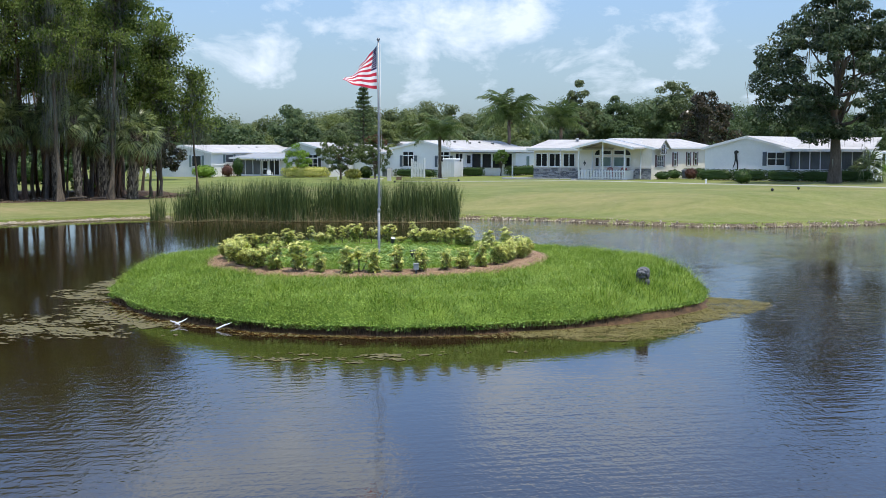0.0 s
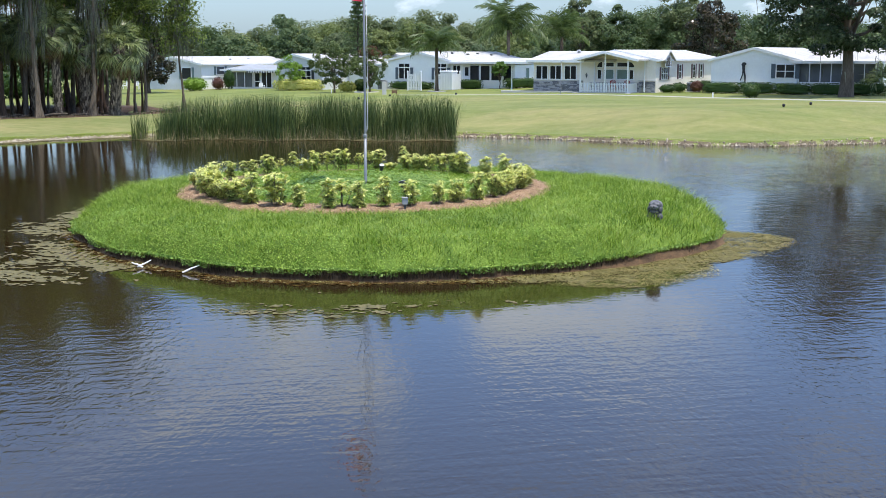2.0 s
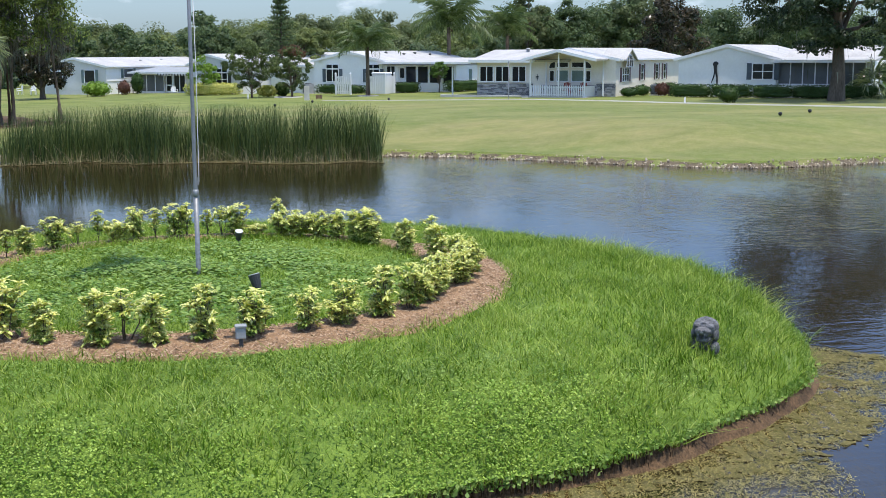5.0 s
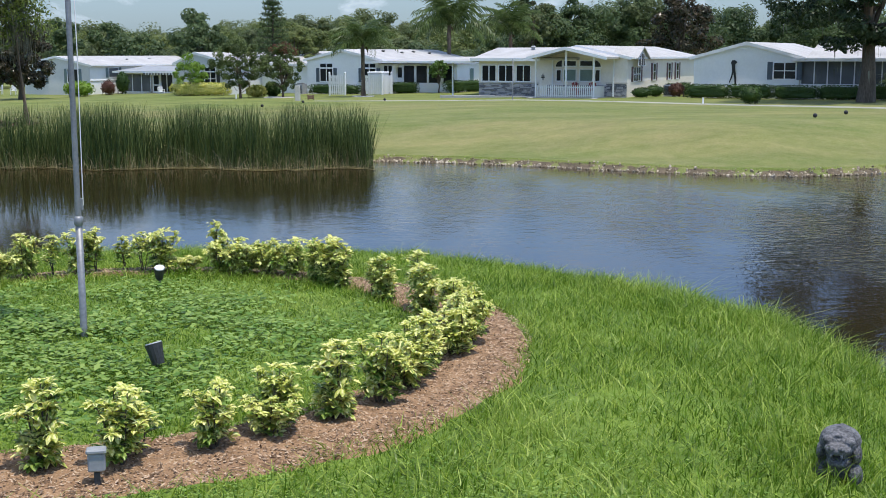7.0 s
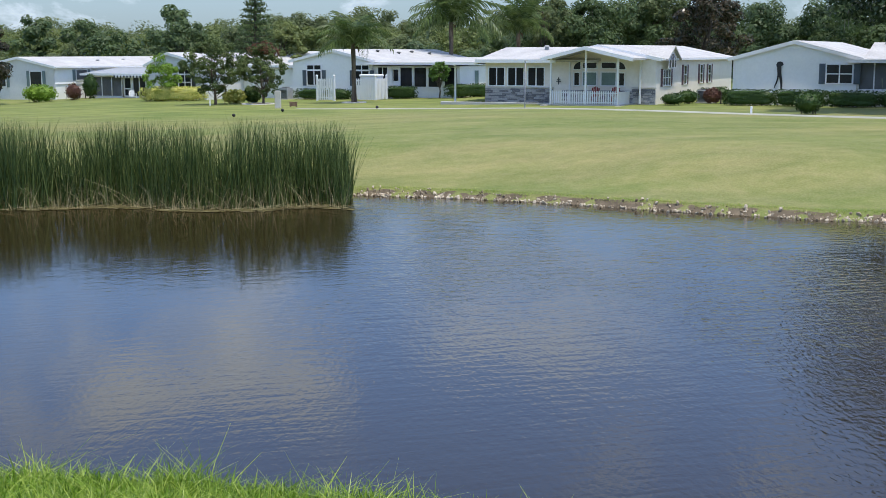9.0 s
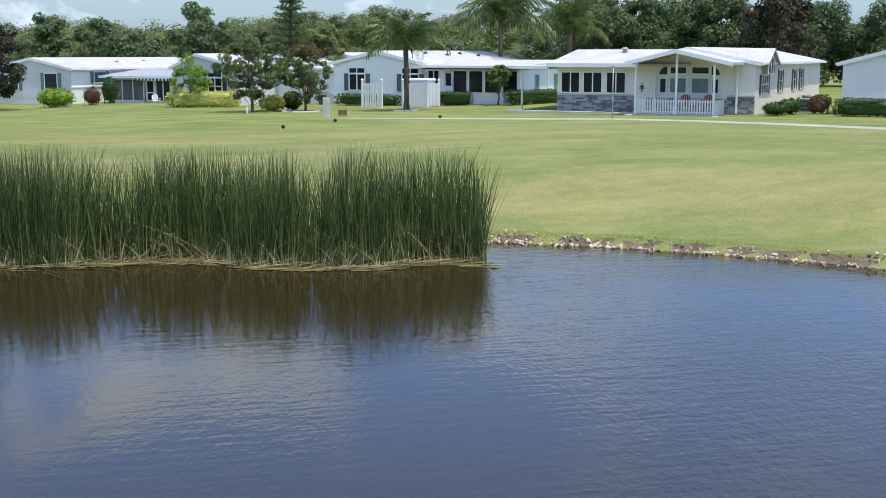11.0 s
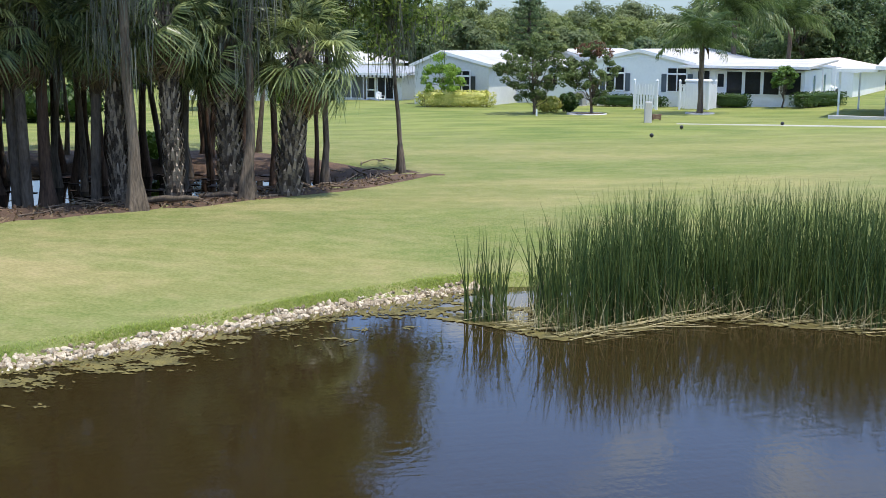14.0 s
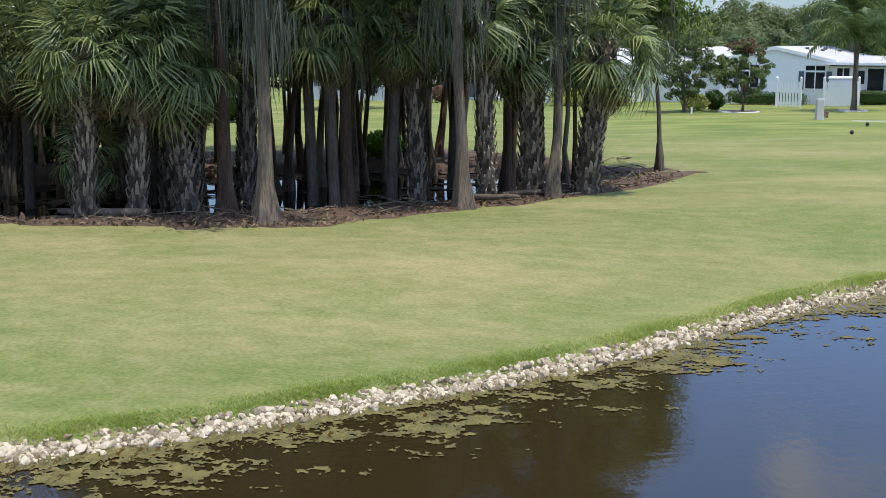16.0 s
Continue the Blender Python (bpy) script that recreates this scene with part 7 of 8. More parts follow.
# turf blades: tufted, longer beyond the ring; cut and weedy within it
def isle_points(n, r0, r1, rg):
    a = rg.uniform(0, 2 * math.pi, n)
    u = np.sqrt(rg.uniform(r0 ** 2, r1 ** 2, n))
    r = u * isle_r(a)
    return ISLE[0] + r * np.cos(a), ISLE[1] + r * np.sin(a)


def carpet(x, y):
    """How far the creeping cover has taken over from the grass: thick on the near bank, in tongues up the slope."""
    rho = np.hypot(x - ISLE[0], y - ISLE[1]) / isle_r(np.arctan2(y - ISLE[1], x - ISLE[0]))
    lobe = np.array([noise.noise(Vector((p * 0.45, q * 0.6, 12))) + 0.5 * noise.noise(Vector((p * 1.5, q * 1.5, 15))) for p, q in zip(x, y)])
    return smooth(0.84, 1.0, rho + 0.12 * lobe) * smooth(11.5, 9.5, y) * smooth(3.2, 1.0, x + 1.5 * lobe)


rg = np.random.default_rng(71)
x, y = isle_points(165000, 0.0, 1.012, rg)
rb = np.hypot(x - BED[0], y - BED[1])
ab = np.arctan2(y - BED[1], x - BED[0])
keep = (rb > 4.45 + (0.55 + 0.1 * np.sin(ab * 9)) * bed_width(ab)) | (rb < 4.45 - (0.45 + 0.12 * np.sin(ab * 11)) * bed_width(ab))
x, y, rb = x[keep], y[keep], rb[keep]
tuft = np.array([noise.noise(Vector((p * 1.1, q * 1.1, 0))) for p, q in zip(x, y)])
fine_t = np.sin(x * 5.1 + 2 * np.sin(y * 3.3)) * np.sin(y * 4.7 + 1.5 * np.sin(x * 2.9))
h = np.where(rb < 3.6, 0.065, 0.115) * (1 + 0.55 * tuft + 0.25 * fine_t) * rg.uniform(0.5, 1.5, len(x))
h = h * (1 + 0.5 * smooth(1.0, 4.5, x) * (rb > 3.6))
h = h * (1 + 0.5 * smooth(0.75, 0.95, np.hypot(x - ISLE[0], y - ISLE[1]) / isle_r(np.arctan2(y - ISLE[1], x - ISLE[0]))) * (y > 14))
h = h * (1 - 0.35 * carpet(x, y))
h = np.clip(h, 0.03, 0.34)
# paler clumps, seeding grass among the green
pale = np.array([noise.noise(Vector((p * 0.55, q * 0.75, 3))) + 0.6 * noise.noise(Vector((p * 2.6, q * 2.6, 6))) for p, q in zip(x, y)]) + rg.normal(0, 0.16, len(x)) > 0.33
for sel, mat, name in ((~pale, L_GRASS, "grass_blades"), (pale, L_GRASSPALE, "pale_grass_blades")):
    v, f = blades(np.stack([x[sel], y[sel], isle_z(x[sel], y[sel]) - 0.015], 1), h[sel] * (1.0 if mat is L_GRASS else 1.15), 0.0145 * rg.uniform(0.6, 1.4, sel.sum()), 0.75, rg, 0.6, 2)
    tagged(child(name, quick_mesh(name, v, f, mat), island), kind="stuff")
# creeping small-leaved cover along the near bank
x, y = isle_points(300000, 0.70, 1.012, rg)
k = rg.uniform(0, 1, len(x)) < carpet(x, y) * (y < ISLE[1])
x, y = x[k], y[k]
lump = np.array([noise.noise(Vector((p * 2.2, q * 2.2, 4))) + 0.6 * noise.noise(Vector((p * 6.0, q * 6.0, 1))) for p, q in zip(x, y)])
c = np.stack([x, y, isle_z(x, y) + 0.03 + 0.03 * (lump + 0.6) + rg.uniform(0, 0.02, len(x))], 1)
d = rg.uniform(0, 6.28, len(x)); t = rg.normal(0, 0.38, (len(x), 2)); sz = 0.030 * rg.uniform(0.55, 1.35, len(x))
u = np.stack([np.cos(d), np.sin(d), t[:, 0]], 1) * sz[:, None] / 2
w = np.stack([-np.sin(d), np.cos(d), t[:, 1]], 1) * sz[:, None] * 0.4
v = np.stack([c - u, c - u * 0.1 + w, c + u, c - u * 0.1 - w], 1).reshape(-1, 3)
tagged(child("creeping_cover", quick_mesh("creeping_cover", v, np.arange(len(v)).reshape(-1, 4), L_CREEP), island), kind="stuff")
# overhanging fringe
n = 34000
a = rg.uniform(0, 2 * math.pi, n)
r = isle_r(a) + rg.normal(-0.03, 0.07, n)
x, y = ISLE[0] + r * np.cos(a), ISLE[1] + r * np.sin(a)
bare = np.maximum(smooth(-58, -45, np.degrees((a + math.pi) % (2 * math.pi) - math.pi)) * smooth(-12, -20, np.degrees((a + math.pi) % (2 * math.pi) - math.pi)), 0.0)
z = 0.26 - rg.uniform(0, 0.13, n) * (1 - 0.8 * bare) * (np.sin(a * 17) * np.sin(a * 7.3) > -0.2)
v, f = leaf_quads(np.stack([x, y, z], 1), 0.06, 0.75, 0.2, rg)
tagged(child("clover_fringe", quick_mesh("clover_fringe", v, f, L_WEED), island), kind="stuff")
# roots and dead grass hanging down the cut bank
n = 9000
a = np.radians(rg.uniform(-165, -24, n))
r = isle_r(a) + rg.normal(0.015, 0.03, n)
L_ROOT = leafy("bank_roots", (0.030, 0.020, 0.012), (0.17, 0.115, 0.065), scale=2.0, rough=0.9, trans=0.1)
v, f = hang_quads(np.stack([ISLE[0] + r * np.cos(a), ISLE[1] + r * np.sin(a), rg.uniform(0.10, 0.24, n)], 1), 0.13, 0.012, rg)
tagged(child("bank_roots", quick_mesh("bank_roots", v, f, L_ROOT), island), kind="stuff")
# broad-leaved weeds inside the ring and on the near slope
def weeds(n, cx, cy, sx, sy, size, seed, spread_z=0.06):
    rg = np.random.default_rng(seed)
    x, y = cx + rg.normal(0, sx, n), cy + rg.normal(0, sy, n)
    k = np.array([noise.noise(Vector((p * 0.9, q * 0.9, 5))) for p, q in zip(x, y)]) + 0.5 * np.array([noise.noise(Vector((p * 3.1, q * 3.1, 8))) for p, q in zip(x, y)]) > rg.normal(-0.05, 0.22, n)
    x, y = x[k], y[k]
    ok = np.hypot(x - BED[0], y - BED[1]) < 3.6 if size > 0.08 else np.hypot(x - ISLE[0], y - ISLE[1]) < isle_r(np.arctan2(y - ISLE[1], x - ISLE[0]))
    x, y = x[ok], y[ok]
    ok = (np.hypot(x - BED[0], y - BED[1]) < 3.6) | (np.hypot(x - BED[0], y - BED[1]) > 5.1)
    x, y = x[ok], y[ok]
    c = np.stack([x, y, isle_z(x, y) + 0.05 + rg.uniform(0, spread_z, len(x))], 1)
    d = rg.uniform(0, 6.28, len(x))
    t = rg.normal(0, 0.22, (len(x), 2))
    u = np.stack([np.cos(d), np.sin(d), t[:, 0]], 1) * (size * rg.uniform(0.5, 1.3, len(x)))[:, None] / 2
    w = np.stack([-np.sin(d), np.cos(d), t[:, 1]], 1) * (size * rg.uniform(0.4, 1.0, len(x)))[:, None] / 2
    return np.stack([c - u, c - u * 0.2 + w, c + u, c - u * 0.2 - w], 1).reshape(-1, 3)


v = np.concatenate([weeds(19000, BED[0] - 0.4, BED[1] - 0.3, 2.0, 1.8, 0.081, 1, 0.07), weeds(30000, ISLE[0], ISLE[1] - 6.2, 4.6, 1.2, 0.034, 2, 0.04)])
tagged(child("broadleaf_weeds", quick_mesh("broadleaf_weeds", v, np.arange(len(v)).reshape(-1, 4), L_WEED), island), kind="stuff")

# ---- flagpole and flag ----
M_STEEL = material("dull_aluminium", (0.20, 0.205, 0.21), (0.33, 0.335, 0.34), 3.0, 0.5, 0.05, 30, metal=0.5)
L_FLAGRED = leafy("thin_red_flag_cloth", (0.46, 0.02, 0.045), (0.62, 0.045, 0.075), rough=0.8, trans=0.25, scale=6.0, vary=0.0)
L_FLAGWHITE = leafy("thin_white_flag_cloth", (0.74, 0.72, 0.73), (0.86, 0.85, 0.86), rough=0.8, trans=0.25, scale=6.0, vary=0.0)
M_FLAGWHITE = material("white_flag_cloth", (0.70, 0.69, 0.70), (0.84, 0.83, 0.84), 6.0, 0.8, 0.1, 60)
M_FLAGBLUE = material("navy_flag_cloth", (0.012, 0.016, 0.06), (0.03, 0.035, 0.11), 6.0, 0.8, 0.1, 60)
PX, PY = -4.09, 13.52
pole = thing("flagpole", pose(PX, PY, iz(PX, PY)), "slim grey metal flagpole standing in the island bed", "flagpole")
PH = 7.56 - iz(PX, PY)
wood("lower_tube", pole, [([(0, 0, -0.2), (0, 0, 1.32)], [0.040, 0.040], 14)], M_STEEL)
wood("collar", pole, [([(0, 0, 1.27), (0, 0, 1.29), (0, 0, 1.36), (0, 0, 1.38)], [0.042, 0.052, 0.052, 0.036], 14)], M_STEEL)
wood("upper_tube", pole, [([(0, 0, 1.37), (0, 0, 3.4), (0, 0, PH)], [0.033, 0.031, 0.026], 14)], M_STEEL)
bm = bmesh.new(); bmesh.ops.create_uvsphere(bm, u_segments=12, v_segments=8, radius=0.05, matrix=Matrix.Translation((0, 0, PH + 0.04)))
part("finial", bm, M_STEEL, pole)
wood("rope", pole, [([(0.06, 0, 1.5), (0.075, 0.0, 3.2), (0.05, 0, PH - 0.1)], [0.006, 0.006, 0.006], 5)], M_FLAGWHITE)
bm = boxes((0.028, 0.06, -0.012, 0.012, 1.45, 1.58), bevel=0.005); part("cleat", bm, M_STEEL, pole)

flag = thing("flag", pose(PX, PY, 0), "red and white striped flag with navy canton flying from pole", "flag")
FLY, HOIST, ZTOP = 0.82, 1.28, 7.42


def cloth(s, t):
    """A point of the flag: s along the fly, t down the hoist."""
    q = 0.5 * s if s < 0.4 else 0.2 + 0.8 * (s - 0.4) / 0.6     # the canton is folded up against the pole
    belly = math.sin(math.pi * min(1.0, q * 1.1))
    x = -0.05 - FLY * q * (0.94 + 0.10 * t) + 0.05 * math.sin(6 * t + 1) * q
    y = (0.95 - 2.4 * t) * q + 0.13 * math.sin(7.5 * q + 2.2 * t) * (0.3 + q) + 0.07 * math.sin(13 * q - 3 * t)
    z = ZTOP - (HOIST * t * (1 - q) + (0.74 + 0.36 * t) * q) - 0.07 * belly * (t - 0.35) + 0.03 * math.sin(10 * q + 4 * t) * q
    return (x, y, z)


NS = 36
for k in range(13):
    vs, fs = [], []
    s0 = 0.40 if k < 7 else 0.0
    for i in range(NS + 1):
        s = s0 + (1 - s0) * i / NS
        for j in range(3):
            vs.append(cloth(s, (k + j / 2) / 13))
    for i in range(NS):
        for j in range(2):
            fs.append((i * 3 + j, (i + 1) * 3 + j, (i + 1) * 3 + j + 1, i * 3 + j + 1))
    child("stripe", quick_mesh("stripe", vs, fs, L_FLAGRED if k % 2 == 0 else L_FLAGWHITE, True), flag)
vs, fs = [], []
for i in range(15):
    for j in range(9):
        vs.append(cloth(0.40 * i / 14, 7 / 13 * j / 8))
for i in range(14):
    for j in range(8):
        fs.append((i * 9 + j, (i + 1) * 9 + j, (i + 1) * 9 + j + 1, i * 9 + j + 1))
child("canton", quick_mesh("canton", vs, fs, M_FLAGBLUE, True), flag, "navy canton with small white stars")
vs, fs = [], []
for rr in range(9):
    for cc in range(6 if rr % 2 == 0 else 5):
        s, t = 0.4 * (cc * 2 + 1 + (rr % 2)) / 12.5, 7 / 13 * (rr + 0.8) / 9.8
        c = Vector(cloth(s, t)); ds = (Vector(cloth(s + 0.01, t)) - c).normalized(); dt = (Vector(cloth(s, t + 0.01)) - c).normalized()
        nn = ds.cross(dt).normalized()
        for side in (0.004, -0.004):
            o = len(vs)
            vs += [c + nn * side + (ds * math.cos(q * math.pi / 5) + dt * math.sin(q * math.pi / 5)) * (0.020 if q % 2 == 0 else 0.009) for q in range(10)]
            fs.append(tuple(range(o, o + 10)))
tagged(child("stars", mesh_from("stars", vs, fs, M_FLAGWHITE), flag), kind="stuff")

# ---- small things on the island ----
M_DKPLASTIC = material("dark_grey_plastic", (0.025, 0.026, 0.028), (0.06, 0.062, 0.065), 4.0, 0.5, 0.1, 30)
M_LAMPFACE = material("pale_lamp_lens", (0.55, 0.55, 0.53), (0.72, 0.72, 0.70), 4.0, 0.2, 0.0, 30)


def spotlight(x, y, az, tilt, label, body_mat, z_up=0.16, s=1.0):
    t = thing("spotlight", pose(x, y, iz(x, y), 0, 0, az), label, "spotlight", "flag spotlights")
    wood("stake", t, [([(0, 0, -0.05), (0, 0, z_up)], [0.014, 0.014], 8)], M_DKPLASTIC)
    bm = bmesh.new()
    bmesh.ops.create_cone(bm, cap_ends=True, segments=14, radius1=0.055 * s, radius2=0.085 * s, depth=0.20 * s)
    ob = part("housing", bm, body_mat, t)
    ob.matrix_local = Matrix.Translation((0, 0, z_up + 0.07)) @ Matrix.Rotation(radians(tilt), 4, "X")
    bm = bmesh.new()
    bmesh.ops.create_cone(bm, cap_ends=True, segments=14, radius1=0.078 * s, radius2=0.078 * s, depth=0.012, matrix=Matrix.Translation((0, 0, 0.105 * s)))
    part("lens", bm, M_LAMPFACE, ob)
    return t


spotlight(-3.95, 16.65, 20, 25, "small spotlight with pale lens aimed at the flag", M_DKPLASTIC, 0.12, 0.9)
spotlight(-2.96, 12.2, -120, 18, "dark cylindrical spotlight in weeds by the pole", M_DKPLASTIC, 0.07, 1.1)
ob = thing("outlet_box", pose(-2.66, 8.95, iz(-2.66, 8.95) + 0.05, 0, 0, 12), "grey weatherproof outlet box on short post in mulch", "outlet box")
part("post", boxes((-0.022, 0.022, -0.022, 0.022, -0.1, 0.16)), M_DKPLASTIC, ob)
part("box", boxes((-0.065, 0.065, -0.045, 0.045, 0.10, 0.25), bevel=0.012), M_GREYBOX, ob)
part("cover", boxes((-0.075, 0.075, -0.06, 0.055, 0.245, 0.28), bevel=0.01), M_GREYBOX, ob)

# dark sculpted beast's head, mouth open
M_STATUE = material("weathered_dark_resin", (0.022, 0.022, 0.025), (0.23, 0.225, 0.23), 9.0, 0.7, 0.9, 45)
bm = bmesh.new()


def ball(x, y, z, a, b, c, seg=12):
    r = bmesh.ops.create_uvsphere(bm, u_segments=seg, v_segments=8, radius=1.0)
    bmesh.ops.scale(bm, vec=(a, b, c), verts=r["verts"])
    bmesh.ops.translate(bm, vec=(x, y, z), verts=r["verts"])


ball(0, 0.06, 0.14, 0.17, 0.17, 0.22, 16)      # neck
ball(0, 0.04, 0.36, 0.205, 0.22, 0.155, 18)    # domed skull
ball(0, -0.17, 0.335, 0.13, 0.14, 0.06, 16)    # upper jaw
ball(0, -0.13, 0.195, 0.115, 0.13, 0.05, 16)   # lower jaw
for s in (-1, 1):
    ball(s * 0.105, -0.13, 0.405, 0.055, 0.06, 0.04)   # brow
    ball(s * 0.05, -0.29, 0.365, 0.032, 0.03, 0.026)   # nostril
    ball(s * 0.17, -0.02, 0.25, 0.05, 0.10, 0.10)      # cheek
    ball(s * 0.16, -0.04, 0.05, 0.08, 0.11, 0.11)      # paw
for k in range(7):                                     # plates over the skull
    for s in (-1, 0, 1):
        ball(s * (0.125 - 0.006 * abs(k - 3)), 0.20 - 0.055 * k, 0.50 - 0.014 * abs(k - 2.5) - 0.05 * abs(s), 0.045, 0.026, 0.022, 8)
for s in (-1, 1):
    for k in range(5):
        m = Matrix.Translation((s * (0.115 - 0.016 * k), -0.13 - 0.042 * k, 0.275)) @ Matrix.Rotation(math.pi, 4, "X")
        bmesh.ops.create_cone(bm, cap_ends=True, segments=6, radius1=0.016, radius2=0.002, depth=0.06, matrix=m)
        m = Matrix.Translation((s * (0.10 - 0.016 * k), -0.13 - 0.035 * k, 0.245))
        bmesh.ops.create_cone(bm, cap_ends=True, segments=6, radius1=0.013, radius2=0.002, depth=0.05, matrix=m)
STX, STY = 3.38, 10.0
me = bpy.data.meshes.new("beast_statue"); bm.to_mesh(me); bm.free(); me.materials.append(M_STATUE)
st = new("beast_statue", me)
st.matrix_world = pose(STX, STY, iz(STX, STY), 0, 0, -24) @ Matrix.Scale(0.86, 4)
tagged(st, "dark grey sculpted beast head with open toothed mouth", "statue")
rm = st.modifiers.new("remesh", "REMESH"); rm.mode = "VOXEL"; rm.voxel_size = 0.009
for k, (x, y, rz, ln, lab) in enumerate(((-8.55, 6.95, 40, 0.36, 0), (-7.35, 6.3, 30, 0.42, 0), (-8.4, 6.9, 175, 0.28, 0))):
    t = thing("driftwood_stick", pose(x, y, 0.03, 0, -12, rz), "bleached white stick caught at the island bank", "stick", "driftwood sticks")
    wood("stick", t, [(crook((0, 0, 0), (ln, 0, 0.05), 5, 0.04, rg), [0.02, 0.024, 0.02, 0.016, 0.01], 7)], M_FLAGWHITE)

# ---- things on the lawn ----
M_PATH = material("pale_cart_path", (0.28, 0.28, 0.22), (0.44, 0.43, 0.37), 0.8, 0.9, 0.3, 20)
vs, fs = [], []
pa = [(-9.5, 90.2), (-6.0, 89.2), (-2.5, 88.0), (2.4, 85.2), (7.8, 81.6), (12.4, 78.0), (16.1, 74.4), (20.5, 69.5), (25.0, 64.5), (31.0, 58.5), (40.0, 52.0)]
pts = [Vector((x, y, 0)) for x, y in pa]
fine_p = []
for i in range(len(pts) - 1):
    for q in range(12):
        fine_p.append(pts[i].lerp(pts[i + 1], q / 12))
for i, p in enumerate(fine_p):
    d = (fine_p[min(i + 1, len(fine_p) - 1)] - fine_p[max(i - 1, 0)]).normalized()
    s = Vector((-d.y, d.x, 0))
    wd = 0.66 * min(1.0, 0.2 + i / 60)
    for u in (-1, -0.96, 0.96, 1):
        c = p + s * wd * u
        vs.append((c.x, c.y, gz(c.x, c.y) + (0.035 if abs(u) < 0.99 else -0.05)))
for i in range(len(fine_p) - 1):
    for j in range(3):
        fs.append((i * 4 + j, (i + 1) * 4 + j, (i + 1) * 4 + j + 1, i * 4 + j + 1))
tagged(new("cart_path", quick_mesh("cart_path", vs, fs, M_PATH, True)), "narrow pale concrete cart path across the lawn", "path", kind="structure")

for (x, y) in ((16.66, 54.8), (18.99, 57.7), (-12.1, 81.8), (-9.9, 86.4), (-4.24, 88.6)):
    t = thing("tee_marker", pose(x, y, gz(x, y)), "small dark round tee marker on the lawn", "tee marker", "tee markers")
    bm = bmesh.new(); bmesh.ops.create_uvsphere(bm, u_segments=12, v_segments=8, radius=0.10, matrix=Matrix.Translation((0, 0, 0.12)))
    part("ball", bm, M_BLACK, t)
    wood("spike", t, [([(0, 0, -0.05), (0, 0, 0.05)], [0.015, 0.015], 6)], M_BLACK)
for (x, y, hh, lab) in ((-16.6, 98.2, 0.42, "short white marker stake in the lawn"), (15.9, 75.0, 0.40, "short white marker stake near the path")):
    t = thing("marker_stake", pose(x, y, gz(x, y)), lab, "stake", "marker stakes")
    part("stake", boxes((-0.05, 0.05, -0.05, 0.05, -0.1, hh), bevel=0.01), M_TRIM, t)
t = thing("concrete_post", pose(-10.87, 91.5, gz(-10.87, 91.5)), "grey square concrete post at the teeing ground", "post")
part("shaft", boxes((-0.19, 0.19, -0.19, 0.19, -0.1, 1.12), bevel=0.02), M_CONC, t)
part("cap", boxes((-0.17, 0.17, -0.17, 0.17, 1.12, 1.15), bevel=0.01), M_GREYBOX, t)
M_BASKET = material("brown_wicker", (0.12, 0.07, 0.045), (0.28, 0.18, 0.12), 8.0, 0.9, 0.8, 50)
t = thing("seed_box", pose(-10.1, 93.4, gz(-10.1, 93.4)), "small brown wooden box standing on lawn", "box")
part("body", boxes((-0.24, 0.24, -0.15, 0.15, 0.06, 0.32), bevel=0.012), M_BASKET, t)
for u in (-0.2, 0.2):
    part("leg", boxes((u - 0.03, u + 0.03, -0.12, 0.12, -0.03, 0.06)), M_BASKET, t)
    part("lid", boxes((u - 0.2 * (u < 0) * 0.2 - 0.10, u + 0.10, -0.16, 0.16, 0.322, 0.345)), M_BASKET, t)
t = thing("ball_washer", pose(4.75, 83.9, gz(4.75, 83.9)), "thin grey metal pole on the lawn", "pole")
wood("pole", t, [([(0, 0, -0.1), (0, 0, 2.75)], [0.035, 0.03], 8)], M_STEEL)
wood("cap", t, [([(0, 0, 2.72), (0, 0, 2.80)], [0.05, 0.05], 8)], M_GREYBOX)


def white_fence(x, y, w, d, sides, label, h=1.75):
    """Panel fence: posts with caps, rails, boards with gaps."""
    t = thing("white_fence", pose(x, y, gz(x, y), 0, 0, ROT), label, "fence", "white screen fences")
    runs = {"f": ((0, 0), (w, 0)), "r": ((w, 0), (w, d)), "l": ((0, 0), (0, d))}
    for u, v in {(0, 0), (w, 0)} | ({(w, d)} if "r" in sides else set()) | ({(0, d)} if "l" in sides else set()):
        part("post", boxes((u - 0.065, u + 0.065, v - 0.065, v + 0.065, -0.2, h + 0.18), bevel=0.01), M_TRIM, t)
        bm = bmesh.new(); bmesh.ops.create_cone(bm, cap_ends=True, segments=4, radius1=0.11, radius2=0.02, depth=0.09, matrix=Matrix.Translation((u, v, h + 0.225)) @ Matrix.Rotation(math.pi / 4, 4, "Z"))
        part("post_cap", bm, M_TRIM, t)
    for sd in sides:
        (u0, v0), (u1, v1) = runs[sd]
        ln = math.hypot(u1 - u0, v1 - v0)
        for z in (0.25, h - 0.25):
            if v0 == v1:
                part("rail", boxes((u0, u1, v0 - 0.02, v0 + 0.02, z, z + 0.09)), M_TRIM, t)
            else:
                part("rail", boxes((u0 - 0.02, u0 + 0.02, v0, v1, z, z + 0.09)), M_TRIM, t)
        k = int(ln / 0.19)
        for i in range(k):
            q = (i + 0.5) / k
            u, v = u0 + (u1 - u0) * q, v0 + (v1 - v0) * q
            b = boxes((u - 0.07, u + 0.07, v - 0.045, v - 0.022, 0.08, h - 0.05 + 0.0 * i)) if v0 == v1 else boxes((u + 0.022, u + 0.045, v - 0.07, v + 0.07, 0.08, h - 0.05))
            part("board", b, M_TRIM, t)
    return t


